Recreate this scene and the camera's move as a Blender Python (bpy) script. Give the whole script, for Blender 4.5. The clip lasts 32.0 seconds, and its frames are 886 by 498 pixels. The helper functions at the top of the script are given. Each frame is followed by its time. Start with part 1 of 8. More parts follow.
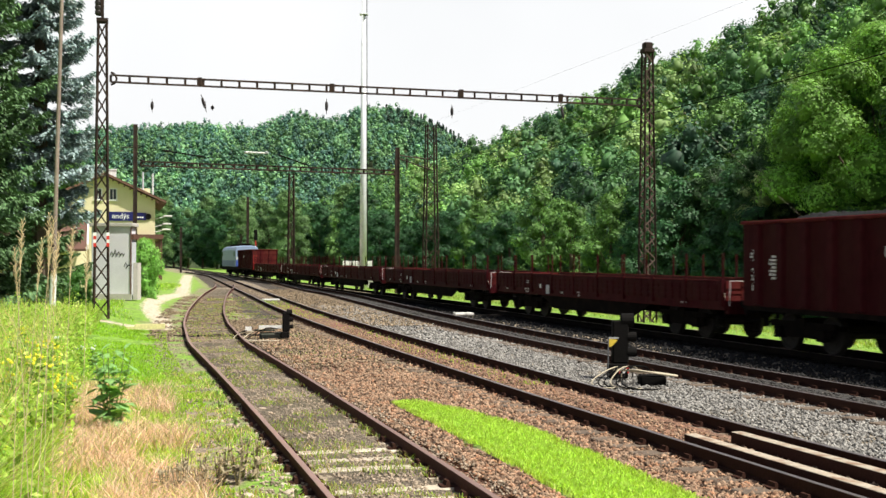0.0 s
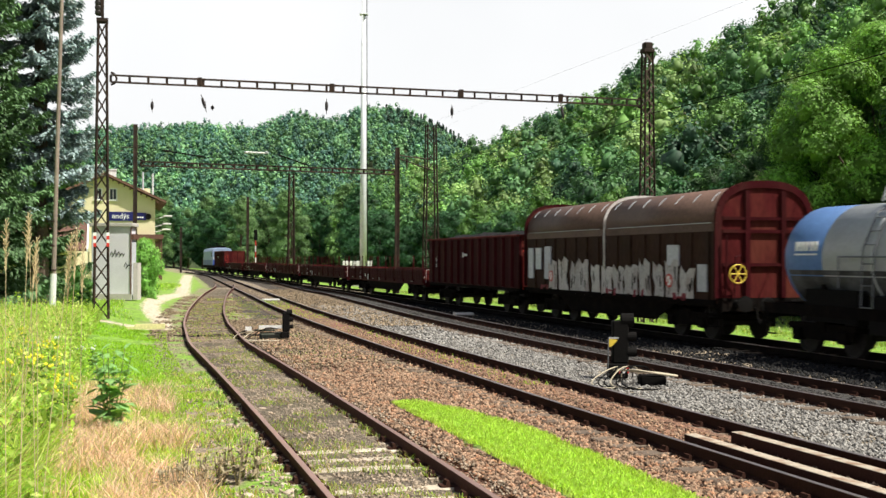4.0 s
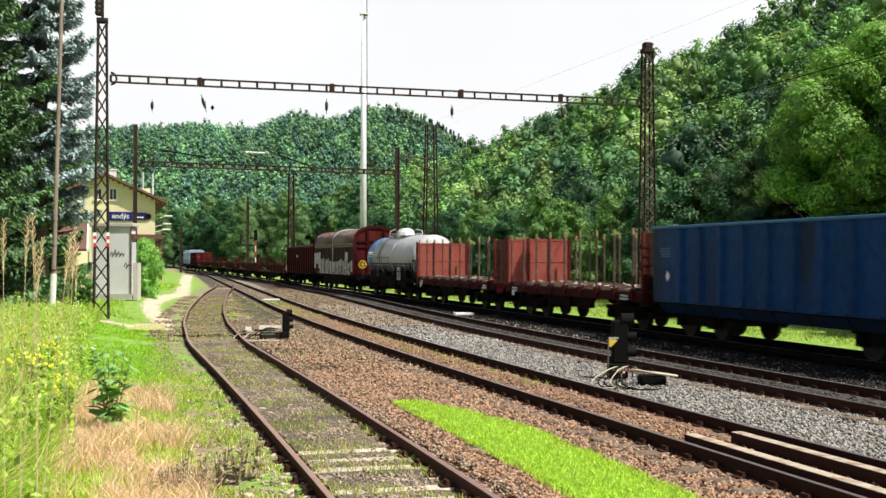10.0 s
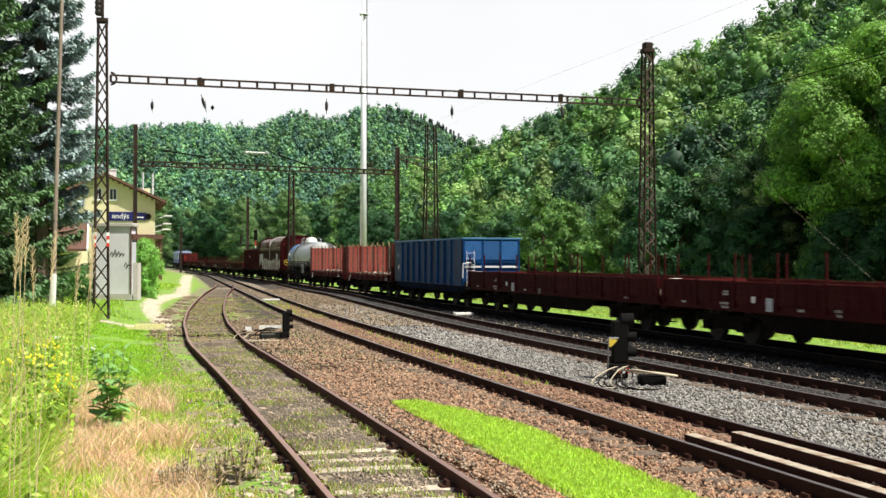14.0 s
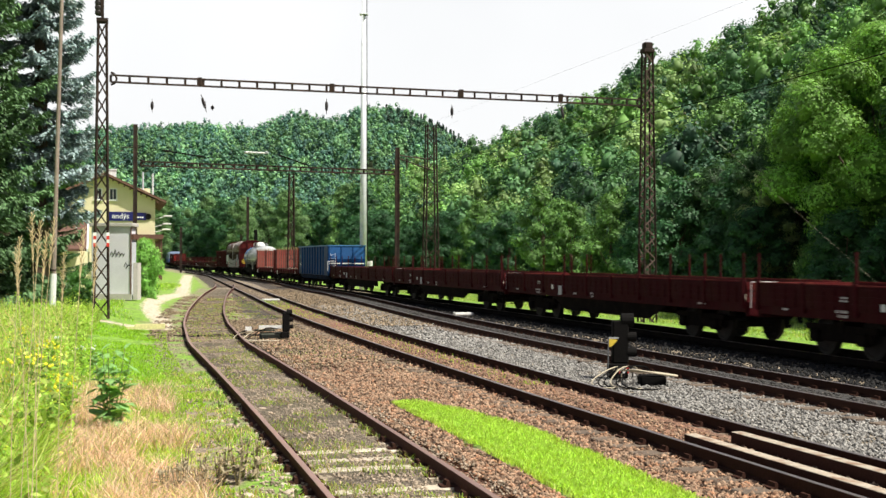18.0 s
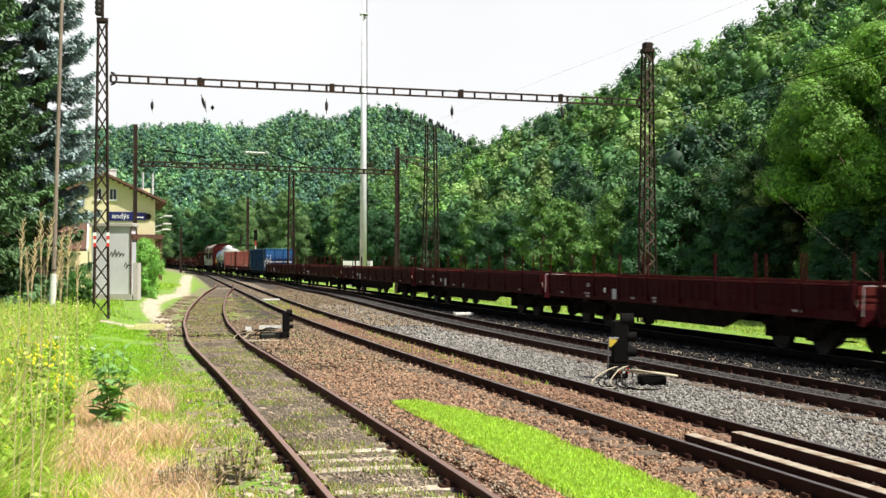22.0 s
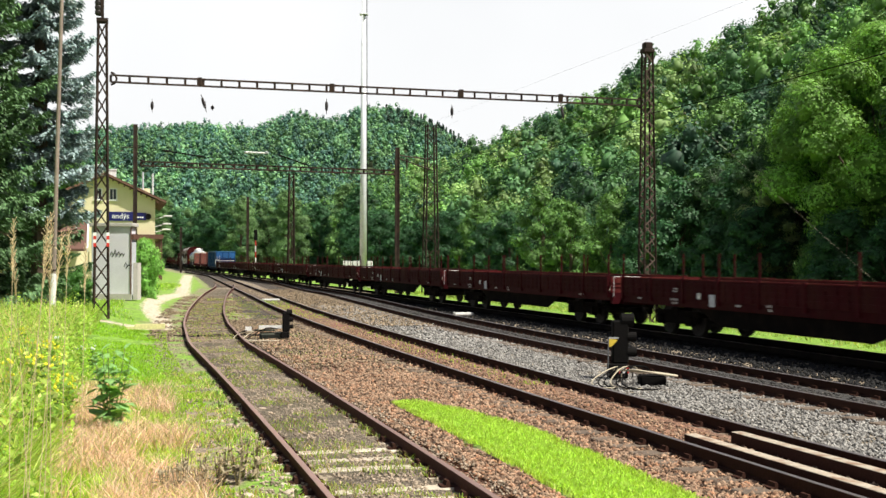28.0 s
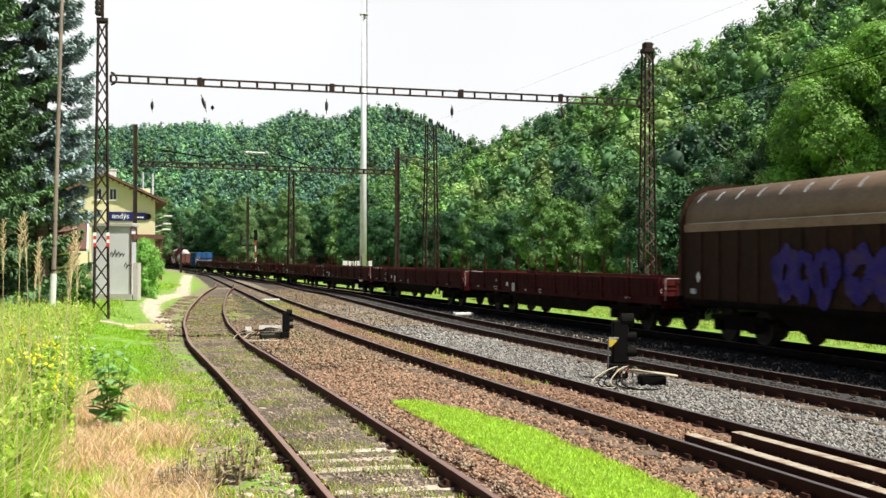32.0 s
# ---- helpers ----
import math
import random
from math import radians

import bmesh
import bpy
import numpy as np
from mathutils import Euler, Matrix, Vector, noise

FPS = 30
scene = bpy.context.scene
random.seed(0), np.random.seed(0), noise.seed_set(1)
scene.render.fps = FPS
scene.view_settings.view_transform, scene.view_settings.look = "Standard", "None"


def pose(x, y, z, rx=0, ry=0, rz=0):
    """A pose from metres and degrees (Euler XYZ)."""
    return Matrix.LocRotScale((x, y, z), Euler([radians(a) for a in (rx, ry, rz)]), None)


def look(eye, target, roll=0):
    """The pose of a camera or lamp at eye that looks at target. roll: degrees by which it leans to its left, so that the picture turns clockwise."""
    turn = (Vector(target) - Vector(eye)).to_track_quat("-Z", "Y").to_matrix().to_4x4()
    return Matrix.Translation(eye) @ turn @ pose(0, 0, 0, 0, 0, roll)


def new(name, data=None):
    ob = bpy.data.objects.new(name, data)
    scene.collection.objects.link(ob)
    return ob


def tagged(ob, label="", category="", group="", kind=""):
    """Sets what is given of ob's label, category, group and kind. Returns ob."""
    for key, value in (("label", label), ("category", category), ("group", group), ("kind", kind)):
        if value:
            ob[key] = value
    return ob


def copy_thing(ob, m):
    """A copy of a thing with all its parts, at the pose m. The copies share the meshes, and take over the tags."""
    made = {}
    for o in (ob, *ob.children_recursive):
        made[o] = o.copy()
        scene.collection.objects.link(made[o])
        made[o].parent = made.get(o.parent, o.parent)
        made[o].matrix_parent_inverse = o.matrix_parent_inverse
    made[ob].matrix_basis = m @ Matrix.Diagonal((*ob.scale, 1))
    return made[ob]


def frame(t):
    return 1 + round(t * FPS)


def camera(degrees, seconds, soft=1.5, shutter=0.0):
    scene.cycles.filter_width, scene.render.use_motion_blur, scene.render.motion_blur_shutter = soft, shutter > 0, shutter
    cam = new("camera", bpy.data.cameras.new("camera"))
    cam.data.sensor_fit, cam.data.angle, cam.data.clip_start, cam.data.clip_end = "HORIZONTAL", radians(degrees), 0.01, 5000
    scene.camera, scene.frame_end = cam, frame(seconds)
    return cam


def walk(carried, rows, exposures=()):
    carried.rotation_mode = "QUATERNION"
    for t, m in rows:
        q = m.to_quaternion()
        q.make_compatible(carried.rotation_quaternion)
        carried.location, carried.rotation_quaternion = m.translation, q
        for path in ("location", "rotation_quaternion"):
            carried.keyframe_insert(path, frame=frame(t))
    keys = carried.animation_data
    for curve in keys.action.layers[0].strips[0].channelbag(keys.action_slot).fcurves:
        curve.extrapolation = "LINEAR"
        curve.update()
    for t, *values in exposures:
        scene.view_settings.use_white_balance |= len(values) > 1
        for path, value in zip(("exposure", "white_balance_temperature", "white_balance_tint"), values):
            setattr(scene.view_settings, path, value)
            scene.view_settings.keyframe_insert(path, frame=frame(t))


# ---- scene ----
# camera: stands still on the left bank, looking along the yard; the world's y is its heading, z = 0 the top of the rails
EYE = (0.0, 0.0, 2.241)
cam = camera(41.86, 32.0, soft=1.5, shutter=0.5)
STAND = look(EYE, (0.0, 100.0, 2.241 + 0.83), 0.132)
walk(cam, [(0.0, STAND), (32.0, STAND)], exposures=[(0.0, 0.58), (32.0, 0.58)])

# ---- light: afternoon sun from the right, a little behind the camera ----
SUN_EL, SUN_AZ = radians(58), radians(117)   # azimuth from +y towards +x
world = bpy.data.worlds.new("sky")
scene.world = world
world.use_nodes = True
wn = world.node_tree.nodes
bg = wn["Background"]
sky = wn.new("ShaderNodeTexSky")
sky.sky_type = "NISHITA"
sky.sun_disc = False
sky.sun_elevation = SUN_EL
sky.sun_rotation = SUN_AZ
sky.dust_density = 4.0
sky.air_density = 1.0
sky.ozone_density = 1.0
# a bright summer haze whitens the sky towards the horizon, all the way round
wl = world.node_tree.links
geo = wn.new("ShaderNodeTexCoord")
sep = wn.new("ShaderNodeSeparateXYZ")
wl.new(geo.outputs["Generated"], sep.inputs[0])
low = wn.new("ShaderNodeMapRange")
low.interpolation_type = "SMOOTHSTEP"
low.inputs["From Min"].default_value = 0.33
low.inputs["From Max"].default_value = 0.21
wl.new(sep.outputs["Z"], low.inputs["Value"])
cloud = wn.new("ShaderNodeTexNoise")
cloud.inputs["Scale"].default_value = 2.2
cloud.inputs["Detail"].default_value = 4
wl.new(geo.outputs["Generated"], cloud.inputs["Vector"])
thin = wn.new("ShaderNodeMapRange")
thin.inputs["From Min"].default_value = 0.3
thin.inputs["From Max"].default_value = 0.6
thin.inputs["To Min"].default_value = 0.88
wl.new(cloud.outputs[0], thin.inputs["Value"])
amount = wn.new("ShaderNodeMath")
amount.operation = "MULTIPLY"
wl.new(low.outputs[0], amount.inputs[0])
wl.new(thin.outputs[0], amount.inputs[1])
haze = wn.new("ShaderNodeMix")
haze.data_type = "RGBA"
haze.inputs["B"].default_value = (12.9, 13.0, 13.1, 1)
wl.new(amount.outputs[0], haze.inputs["Factor"])
wl.new(sky.outputs[0], haze.inputs["A"])
wl.new(haze.outputs["Result"], bg.inputs[0])
bg.inputs[1].default_value = 0.054
sun_data = bpy.data.lights.new("sun", "SUN")
sun_data.energy = 5.0
sun_data.angle = radians(0.5)
sun_data.color = (1.0, 0.95, 0.86)
sun = new("sun", sun_data)
sun_dir = Vector((math.sin(SUN_AZ) * math.cos(SUN_EL), math.cos(SUN_AZ) * math.cos(SUN_EL), math.sin(SUN_EL)))
sun.matrix_world = look(sun_dir * 50, (0, 0, 0))


# ---- materials ----
def mat(name, color, rough=0.7, metal=0.0, var=0.25, scale=6.0, fine=60.0, bump=0.2, dirt=None, dirt_amount=0.35,
        coords="Object", streak=1.0, trans=0.0, island=0.0, spread=0.15, spec=0.35):
    """Noise at two scales over a base colour, with grime patches, bump and, per object, a small shift of tone."""
    m = bpy.data.materials.new(name)
    m.use_nodes = True
    n, l = m.node_tree.nodes, m.node_tree.links
    b = n["Principled BSDF"]
    tc = n.new("ShaderNodeTexCoord")
    mp = n.new("ShaderNodeMapping")
    mp.inputs["Scale"].default_value = (1, 1, 1.0 / streak)
    l.new(tc.outputs[coords], mp.inputs[0])
    big = n.new("ShaderNodeTexNoise")
    big.inputs["Scale"].default_value = scale
    big.inputs["Detail"].default_value = 5
    small = n.new("ShaderNodeTexNoise")
    small.inputs["Scale"].default_value = fine
    small.inputs["Detail"].default_value = 3
    l.new(mp.outputs[0], big.inputs["Vector"])
    l.new(mp.outputs[0], small.inputs["Vector"])
    add = n.new("ShaderNodeMath")
    add.operation = "ADD"
    l.new(big.outputs[0], add.inputs[0])
    l.new(small.outputs[0], add.inputs[1])
    rng = n.new("ShaderNodeMapRange")
    rng.inputs["From Min"].default_value = 0.7
    rng.inputs["From Max"].default_value = 1.3
    rng.inputs["To Min"].default_value = 1.0 - var
    rng.inputs["To Max"].default_value = 1.0 + var
    l.new(add.outputs[0], rng.inputs["Value"])
    shift = n.new("ShaderNodeMapRange")
    shift.inputs["To Min"].default_value = 1.0 - spread
    shift.inputs["To Max"].default_value = 1.0 + spread
    if island:
        g = n.new("ShaderNodeNewGeometry")
        l.new(g.outputs["Random Per Island"], shift.inputs["Value"])
        shift.inputs["To Min"].default_value = 1.0 - island
        shift.inputs["To Max"].default_value = 1.0 + island
    else:
        oi = n.new("ShaderNodeObjectInfo")
        l.new(oi.outputs["Random"], shift.inputs["Value"])
    mul = n.new("ShaderNodeMath")
    mul.operation = "MULTIPLY"
    l.new(rng.outputs[0], mul.inputs[0])
    l.new(shift.outputs[0], mul.inputs[1])
    col = n.new("ShaderNodeMix")
    col.data_type = "RGBA"
    col.inputs["A"].default_value = (*color, 1)
    d = dirt if dirt else tuple(c * 0.55 for c in color)
    col.inputs["B"].default_value = (*d, 1)
    patch = n.new("ShaderNodeMapRange")
    patch.inputs["From Min"].default_value = 0.45
    patch.inputs["From Max"].default_value = 0.65
    patch.inputs["To Max"].default_value = dirt_amount
    l.new(big.outputs[0], patch.inputs["Value"])
    l.new(patch.outputs[0], col.inputs["Factor"])
    scl = n.new("ShaderNodeVectorMath")
    scl.operation = "SCALE"
    l.new(col.outputs["Result"], scl.inputs[0])
    l.new(mul.outputs[0], scl.inputs["Scale"])
    l.new(scl.outputs[0], b.inputs["Base Color"])
    b.inputs["Roughness"].default_value = rough
    b.inputs["Metallic"].default_value = metal
    b.inputs["Specular IOR Level"].default_value = spec
    if bump:
        bp = n.new("ShaderNodeBump")
        bp.inputs["Strength"].default_value = bump
        bp.inputs["Distance"].default_value = 0.02
        l.new(small.outputs[0], bp.inputs["Height"])
        l.new(bp.outputs[0], b.inputs["Normal"])
    if trans:
        out = n["Material Output"]
        tr = n.new("ShaderNodeBsdfTranslucent")
        ts = n.new("ShaderNodeVectorMath")
        ts.operation = "MULTIPLY"
        ts.inputs[1].default_value = (1.5, 1.45, 0.6)
        l.new(scl.outputs[0], ts.inputs[0])
        l.new(ts.outputs[0], tr.inputs[0])
        mx = n.new("ShaderNodeMixShader")
        mx.inputs[0].default_value = trans
        l.new(b.outputs[0], mx.inputs[1])
        l.new(tr.outputs[0], mx.inputs[2])
        l.new(mx.outputs[0], out.inputs["Surface"])
    return m


M_RAIL = mat("rail_rust", (0.045, 0.022, 0.016), 0.8, 0.0, fine=40, scale=3, spec=0.03)
M_RAILTOP = mat("rail_head", (0.32, 0.28, 0.27), 0.4, 0.8, fine=40, scale=3, dirt=(0.16, 0.09, 0.06))
M_RAIL_RED = mat("rail_red_rust", (0.078, 0.036, 0.028), 0.8, 0.0, fine=40, scale=3, dirt=(0.05, 0.028, 0.022), spec=0.05)
M_RAILTOP_RED = mat("rail_head_rust", (0.26, 0.175, 0.15), 0.6, 0.2, fine=40, scale=3, dirt=(0.2, 0.11, 0.08))
M_SLEEPER = mat("sleeper_weathered", (0.15, 0.115, 0.085), 0.9, scale=4, fine=45, bump=0.5, dirt=(0.07, 0.05, 0.036), dirt_amount=0.7)
M_PALE = mat("sleeper_pale", (0.52, 0.46, 0.36), 0.9, scale=4, fine=45, bump=0.5, dirt=(0.24, 0.2, 0.13))
M_STEEL_BROWN = mat("rusty_lattice", (0.040, 0.030, 0.026), 0.75, 0.2, scale=2, fine=30, dirt=(0.10, 0.06, 0.042), spec=0.03)
M_BRACE = mat("rusty_brace", (0.095, 0.066, 0.052), 0.8, 0.1, scale=2, fine=30, dirt=(0.05, 0.033, 0.026))
M_GALV = mat("galvanised", (0.62, 0.64, 0.66), 0.45, 0.12, scale=1.5, fine=20, bump=0.05, dirt=(0.4, 0.41, 0.42))
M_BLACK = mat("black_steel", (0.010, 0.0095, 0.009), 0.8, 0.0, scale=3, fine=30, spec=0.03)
# near-black; also stands in for shade on the train's rails and sleepers
M_UNDER = mat("grime_and_shade", (0.006, 0.005, 0.0045), 0.85, 0.0, scale=3, fine=30, dirt=(0.018, 0.012, 0.009), spec=0.03)
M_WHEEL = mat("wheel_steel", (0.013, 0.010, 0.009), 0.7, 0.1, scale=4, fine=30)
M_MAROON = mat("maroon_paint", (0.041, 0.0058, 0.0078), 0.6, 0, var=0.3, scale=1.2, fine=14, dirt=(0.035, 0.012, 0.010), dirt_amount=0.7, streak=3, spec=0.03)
# lit copy of the maroon: sunlight on rims and wagon ends put into colour
M_MAROON_LIT = mat("maroon_paint_lit", (0.082, 0.0135, 0.014), 0.6, 0, var=0.3, scale=1.4, fine=14, dirt=(0.10, 0.03, 0.02), dirt_amount=0.7, streak=3, spec=0.03)
M_VERMILION = mat("brick_red_paint", (0.30, 0.056, 0.040), 0.65, 0, var=0.25, scale=1.6, fine=14, dirt=(0.22, 0.085, 0.055), dirt_amount=0.75, streak=2)
M_BLUE = mat("blue_paint", (0.004, 0.042, 0.145), 0.5, 0, var=0.5, scale=1.0, fine=12, dirt=(0.007, 0.016, 0.034), dirt_amount=0.95, streak=3, spec=0.08)
M_BLUE_RIM = mat("blue_rim_paint", (0.03, 0.125, 0.25), 0.5, 0, scale=2, fine=14)
M_BROWN = mat("brown_paint", (0.040, 0.0205, 0.014), 0.6, 0, var=0.4, scale=1.2, fine=12, dirt=(0.020, 0.0135, 0.011), dirt_amount=0.7, streak=3, spec=0.03)
M_ROOF = mat("brown_roof_paint", (0.125, 0.08, 0.065), 0.55, 0, var=0.25, scale=1.5, fine=12, dirt=(0.11, 0.07, 0.055), dirt_amount=0.6, spec=0.08)
M_TANKGREY = mat("tank_grey", (0.44, 0.46, 0.47), 0.4, 0, var=0.15, scale=1.2, fine=10, bump=0.05, dirt=(0.34, 0.35, 0.35))
M_TANKRAIL = mat("dull_grey_rail", (0.16, 0.17, 0.18), 0.6, 0.2, scale=3, fine=20, dirt=(0.07, 0.065, 0.06))
M_TANKBLUE = mat("tank_blue", (0.085, 0.17, 0.36), 0.4, 0, var=0.15, scale=1.2, fine=10, bump=0.05)
M_WHITE = mat("white_paint", (0.75, 0.75, 0.72), 0.6, 0, var=0.12, scale=3, fine=20, bump=0.05)
M_YELLOW = mat("yellow_paint", (0.75, 0.55, 0.06), 0.55, 0, var=0.15, scale=3, fine=20)
M_RED = mat("red_paint", (0.55, 0.04, 0.03), 0.55, 0, var=0.15, scale=3, fine=20)
M_GREYPAINT = mat("light_grey_paint", (0.48, 0.5, 0.53), 0.55, scale=2, fine=14)
M_TIMBER = mat("grey_timber", (0.30, 0.25, 0.19), 0.85, scale=3, fine=30, bump=0.4, streak=4)
M_DECK = mat("dark_deck_planks", (0.085, 0.058, 0.045), 0.9, scale=3, fine=30, bump=0.4, dirt=(0.05, 0.035, 0.025), spec=0.03)
M_ROOF_TAN = mat("tan_roof_paint", (0.24, 0.165, 0.11), 0.6, 0, var=0.25, scale=1.5, fine=12, dirt=(0.13, 0.085, 0.06), dirt_amount=0.7, spec=0.1)
M_WORN = mat("worn_pale_steel", (0.46, 0.40, 0.31), 0.7, 0, var=0.35, scale=5, fine=40, dirt=(0.17, 0.09, 0.05), dirt_amount=0.85)
M_LOCO = mat("pale_blue_grey_paint", (0.24, 0.31, 0.46), 0.5, 0, var=0.2, scale=1.5, fine=12, dirt=(0.14, 0.18, 0.26))
M_LOCO_BLUE = mat("loco_blue_paint", (0.05, 0.09, 0.33), 0.45, 0, var=0.15, scale=1.5, fine=12)
M_CHALK = mat("weathered_white_spray", (0.52, 0.50, 0.48), 0.8, var=0.35, scale=2.5, fine=18, dirt=(0.22, 0.17, 0.15), dirt_amount=0.7)
M_POLE = mat("weathered_timber", (0.22, 0.175, 0.145), 0.85, scale=3, fine=30, bump=0.4, streak=6, dirt=(0.28, 0.23, 0.18))
M_COAL = mat("coal", (0.016, 0.016, 0.017), 0.9, 0, var=0.6, scale=4, fine=14, bump=1.0, spec=0.1)


# ---- mesh helpers ----
def part(name, bm, material, parent=None, label="", smooth=False):
    """Links a bmesh as one mesh object, under a parent if there is one."""
    me = bpy.data.meshes.new(name)
    bm.to_mesh(me)
    bm.free()
    return meshed(name, me, material, parent, label, smooth)


def meshed(name, me, material, parent=None, label="", smooth=False):
    if not me.materials:
        me.materials.append(material)
    if smooth:
        me.polygons.foreach_set("use_smooth", [True] * len(me.polygons))
    ob = new(name, me)
    if parent:
        ob.parent = parent
    if label:
        tagged(ob, label)
    return ob


def empty(name, m=None):
    ob = new(name)
    ob.empty_display_size = 0.3
    if m is not None:
        ob.matrix_basis = m
    return ob


def box(bm, x0, x1, y0, y1, z0, z1, bevel=0.0):
    vs = [bm.verts.new(p) for p in ((x0, y0, z0), (x1, y0, z0), (x1, y1, z0), (x0, y1, z0),
                                    (x0, y0, z1), (x1, y0, z1), (x1, y1, z1), (x0, y1, z1))]
    fs = [bm.faces.new([vs[i] for i in q]) for q in ((3, 2, 1, 0), (4, 5, 6, 7), (0, 1, 5, 4), (1, 2, 6, 5), (2, 3, 7, 6), (3, 0, 4, 7))]
    if bevel:
        es = list({e for f in fs for e in f.edges})
        bmesh.ops.bevel(bm, geom=es, offset=bevel, segments=1, affect="EDGES")
    return bm


def bar(bm, a, b, r, r2=None, sides=6):
    """A straight round bar from a to b."""
    a, b = Vector(a), Vector(b)
    d = (b - a).normalized()
    u = d.orthogonal().normalized()
    v = d.cross(u)
    r2 = r if r2 is None else r2
    ra, rb = [], []
    for i in range(sides):
        w = 2 * math.pi * i / sides
        o = u * math.cos(w) + v * math.sin(w)
        ra.append(bm.verts.new(a + o * r))
        rb.append(bm.verts.new(b + o * r2))
    for i in range(sides):
        j = (i + 1) % sides
        bm.faces.new((ra[i], ra[j], rb[j], rb[i]))
    bm.faces.new(ra[::-1])
    bm.faces.new(rb)
    return bm


def tube(bm, pts, r, sides=6):
    for a, b in zip(pts[:-1], pts[1:]):
        bar(bm, a, b, r, sides=sides)
    return bm


def strut(bm, a, b, w, t, up=(0, 0, 1)):
    """A flat bar of width w and thickness t from a to b."""
    a, b = Vector(a), Vector(b)
    d = (b - a).normalized()
    s = d.cross(Vector(up))
    s = s.normalized() if s.length > 1e-4 else d.orthogonal().normalized()
    n = s.cross(d)
    s, n = s * w / 2, n * t / 2
    va = [bm.verts.new(a + x) for x in (-s - n, s - n, s + n, -s + n)]
    vb = [bm.verts.new(b + x) for x in (-s - n, s - n, s + n, -s + n)]
    for i in range(4):
        j = (i + 1) % 4
        bm.faces.new((va[i], va[j], vb[j], vb[i]))
    bm.faces.new(va[::-1])
    bm.faces.new(vb)
    return bm


def loft(bm, rings, closed=True, caps=True):
    """Skins rings of points."""
    vs = [[bm.verts.new(p) for p in r] for r in rings]
    n = len(vs[0])
    for a, b in zip(vs[:-1], vs[1:]):
        for i in range(n if closed else n - 1):
            j = (i + 1) % n
            bm.faces.new((a[i], a[j], b[j], b[i]))
    if caps and closed:
        bm.faces.new(vs[0][::-1])
        bm.faces.new(vs[-1])
    return bm


def np_mesh(name, verts, faces, material, smooth=False):
    """A large mesh from arrays: verts (n, 3), faces (m, k) with one k."""
    verts, faces = np.asarray(verts, np.float32), np.asarray(faces, np.int32)
    me = bpy.data.meshes.new(name)
    me.vertices.add(len(verts))
    me.vertices.foreach_set("co", verts.ravel())
    k = faces.shape[1]
    me.loops.add(faces.size)
    me.loops.foreach_set("vertex_index", faces.ravel())
    me.polygons.add(len(faces))
    me.polygons.foreach_set("loop_start", np.arange(0, faces.size, k, dtype=np.int32))
    me.polygons.foreach_set("loop_total", np.full(len(faces), k, np.int32))
    if smooth:
        me.polygons.foreach_set("use_smooth", np.ones(len(faces), bool))
    me.update(calc_edges=True)
    me.materials.append(material)
    return me


rs = np.random.RandomState(7)

# ---- the plan: centre lines of the four tracks ----
X4, Y4, H4, K4, S4 = 15.10, 8.0, -0.2567, -0.0008, 39.4


def line4(s, off=0.0):
    """Place and heading on the train's track at s metres; off metres to its right."""
    a = min(max(s, 0.0), S4)
    th = H4 + K4 * a
    n = 12
    x, y = X4, Y4
    for i in range(n):
        w = H4 + K4 * a * (i + 0.5) / n
        x += math.sin(w) * a / n
        y += math.cos(w) * a / n
    rest = s - a
    x += math.sin(th) * rest
    y += math.cos(th) * rest
    return x + off * math.cos(th), y - off * math.sin(th), th


LINE_Y = np.arange(-3200.0, 4300.0, 25.0)
LINE_Y = np.concatenate([LINE_Y[LINE_Y < -100], np.arange(-100.0, 150.0, 0.5), LINE_Y[LINE_Y >= 150]])
LINE_X = []
for ly in LINE_Y:
    ls = (ly - Y4) * 1.037
    for _ in range(4):
        lp = line4(ls)
        ls += (ly - lp[1]) / math.cos(lp[2])
    LINE_X.append(line4(ls)[0])
LINE_X = np.array(LINE_X)


def line4_at(y):
    """x of the train's track at depth y."""
    return float(np.interp(y, LINE_Y, LINE_X))


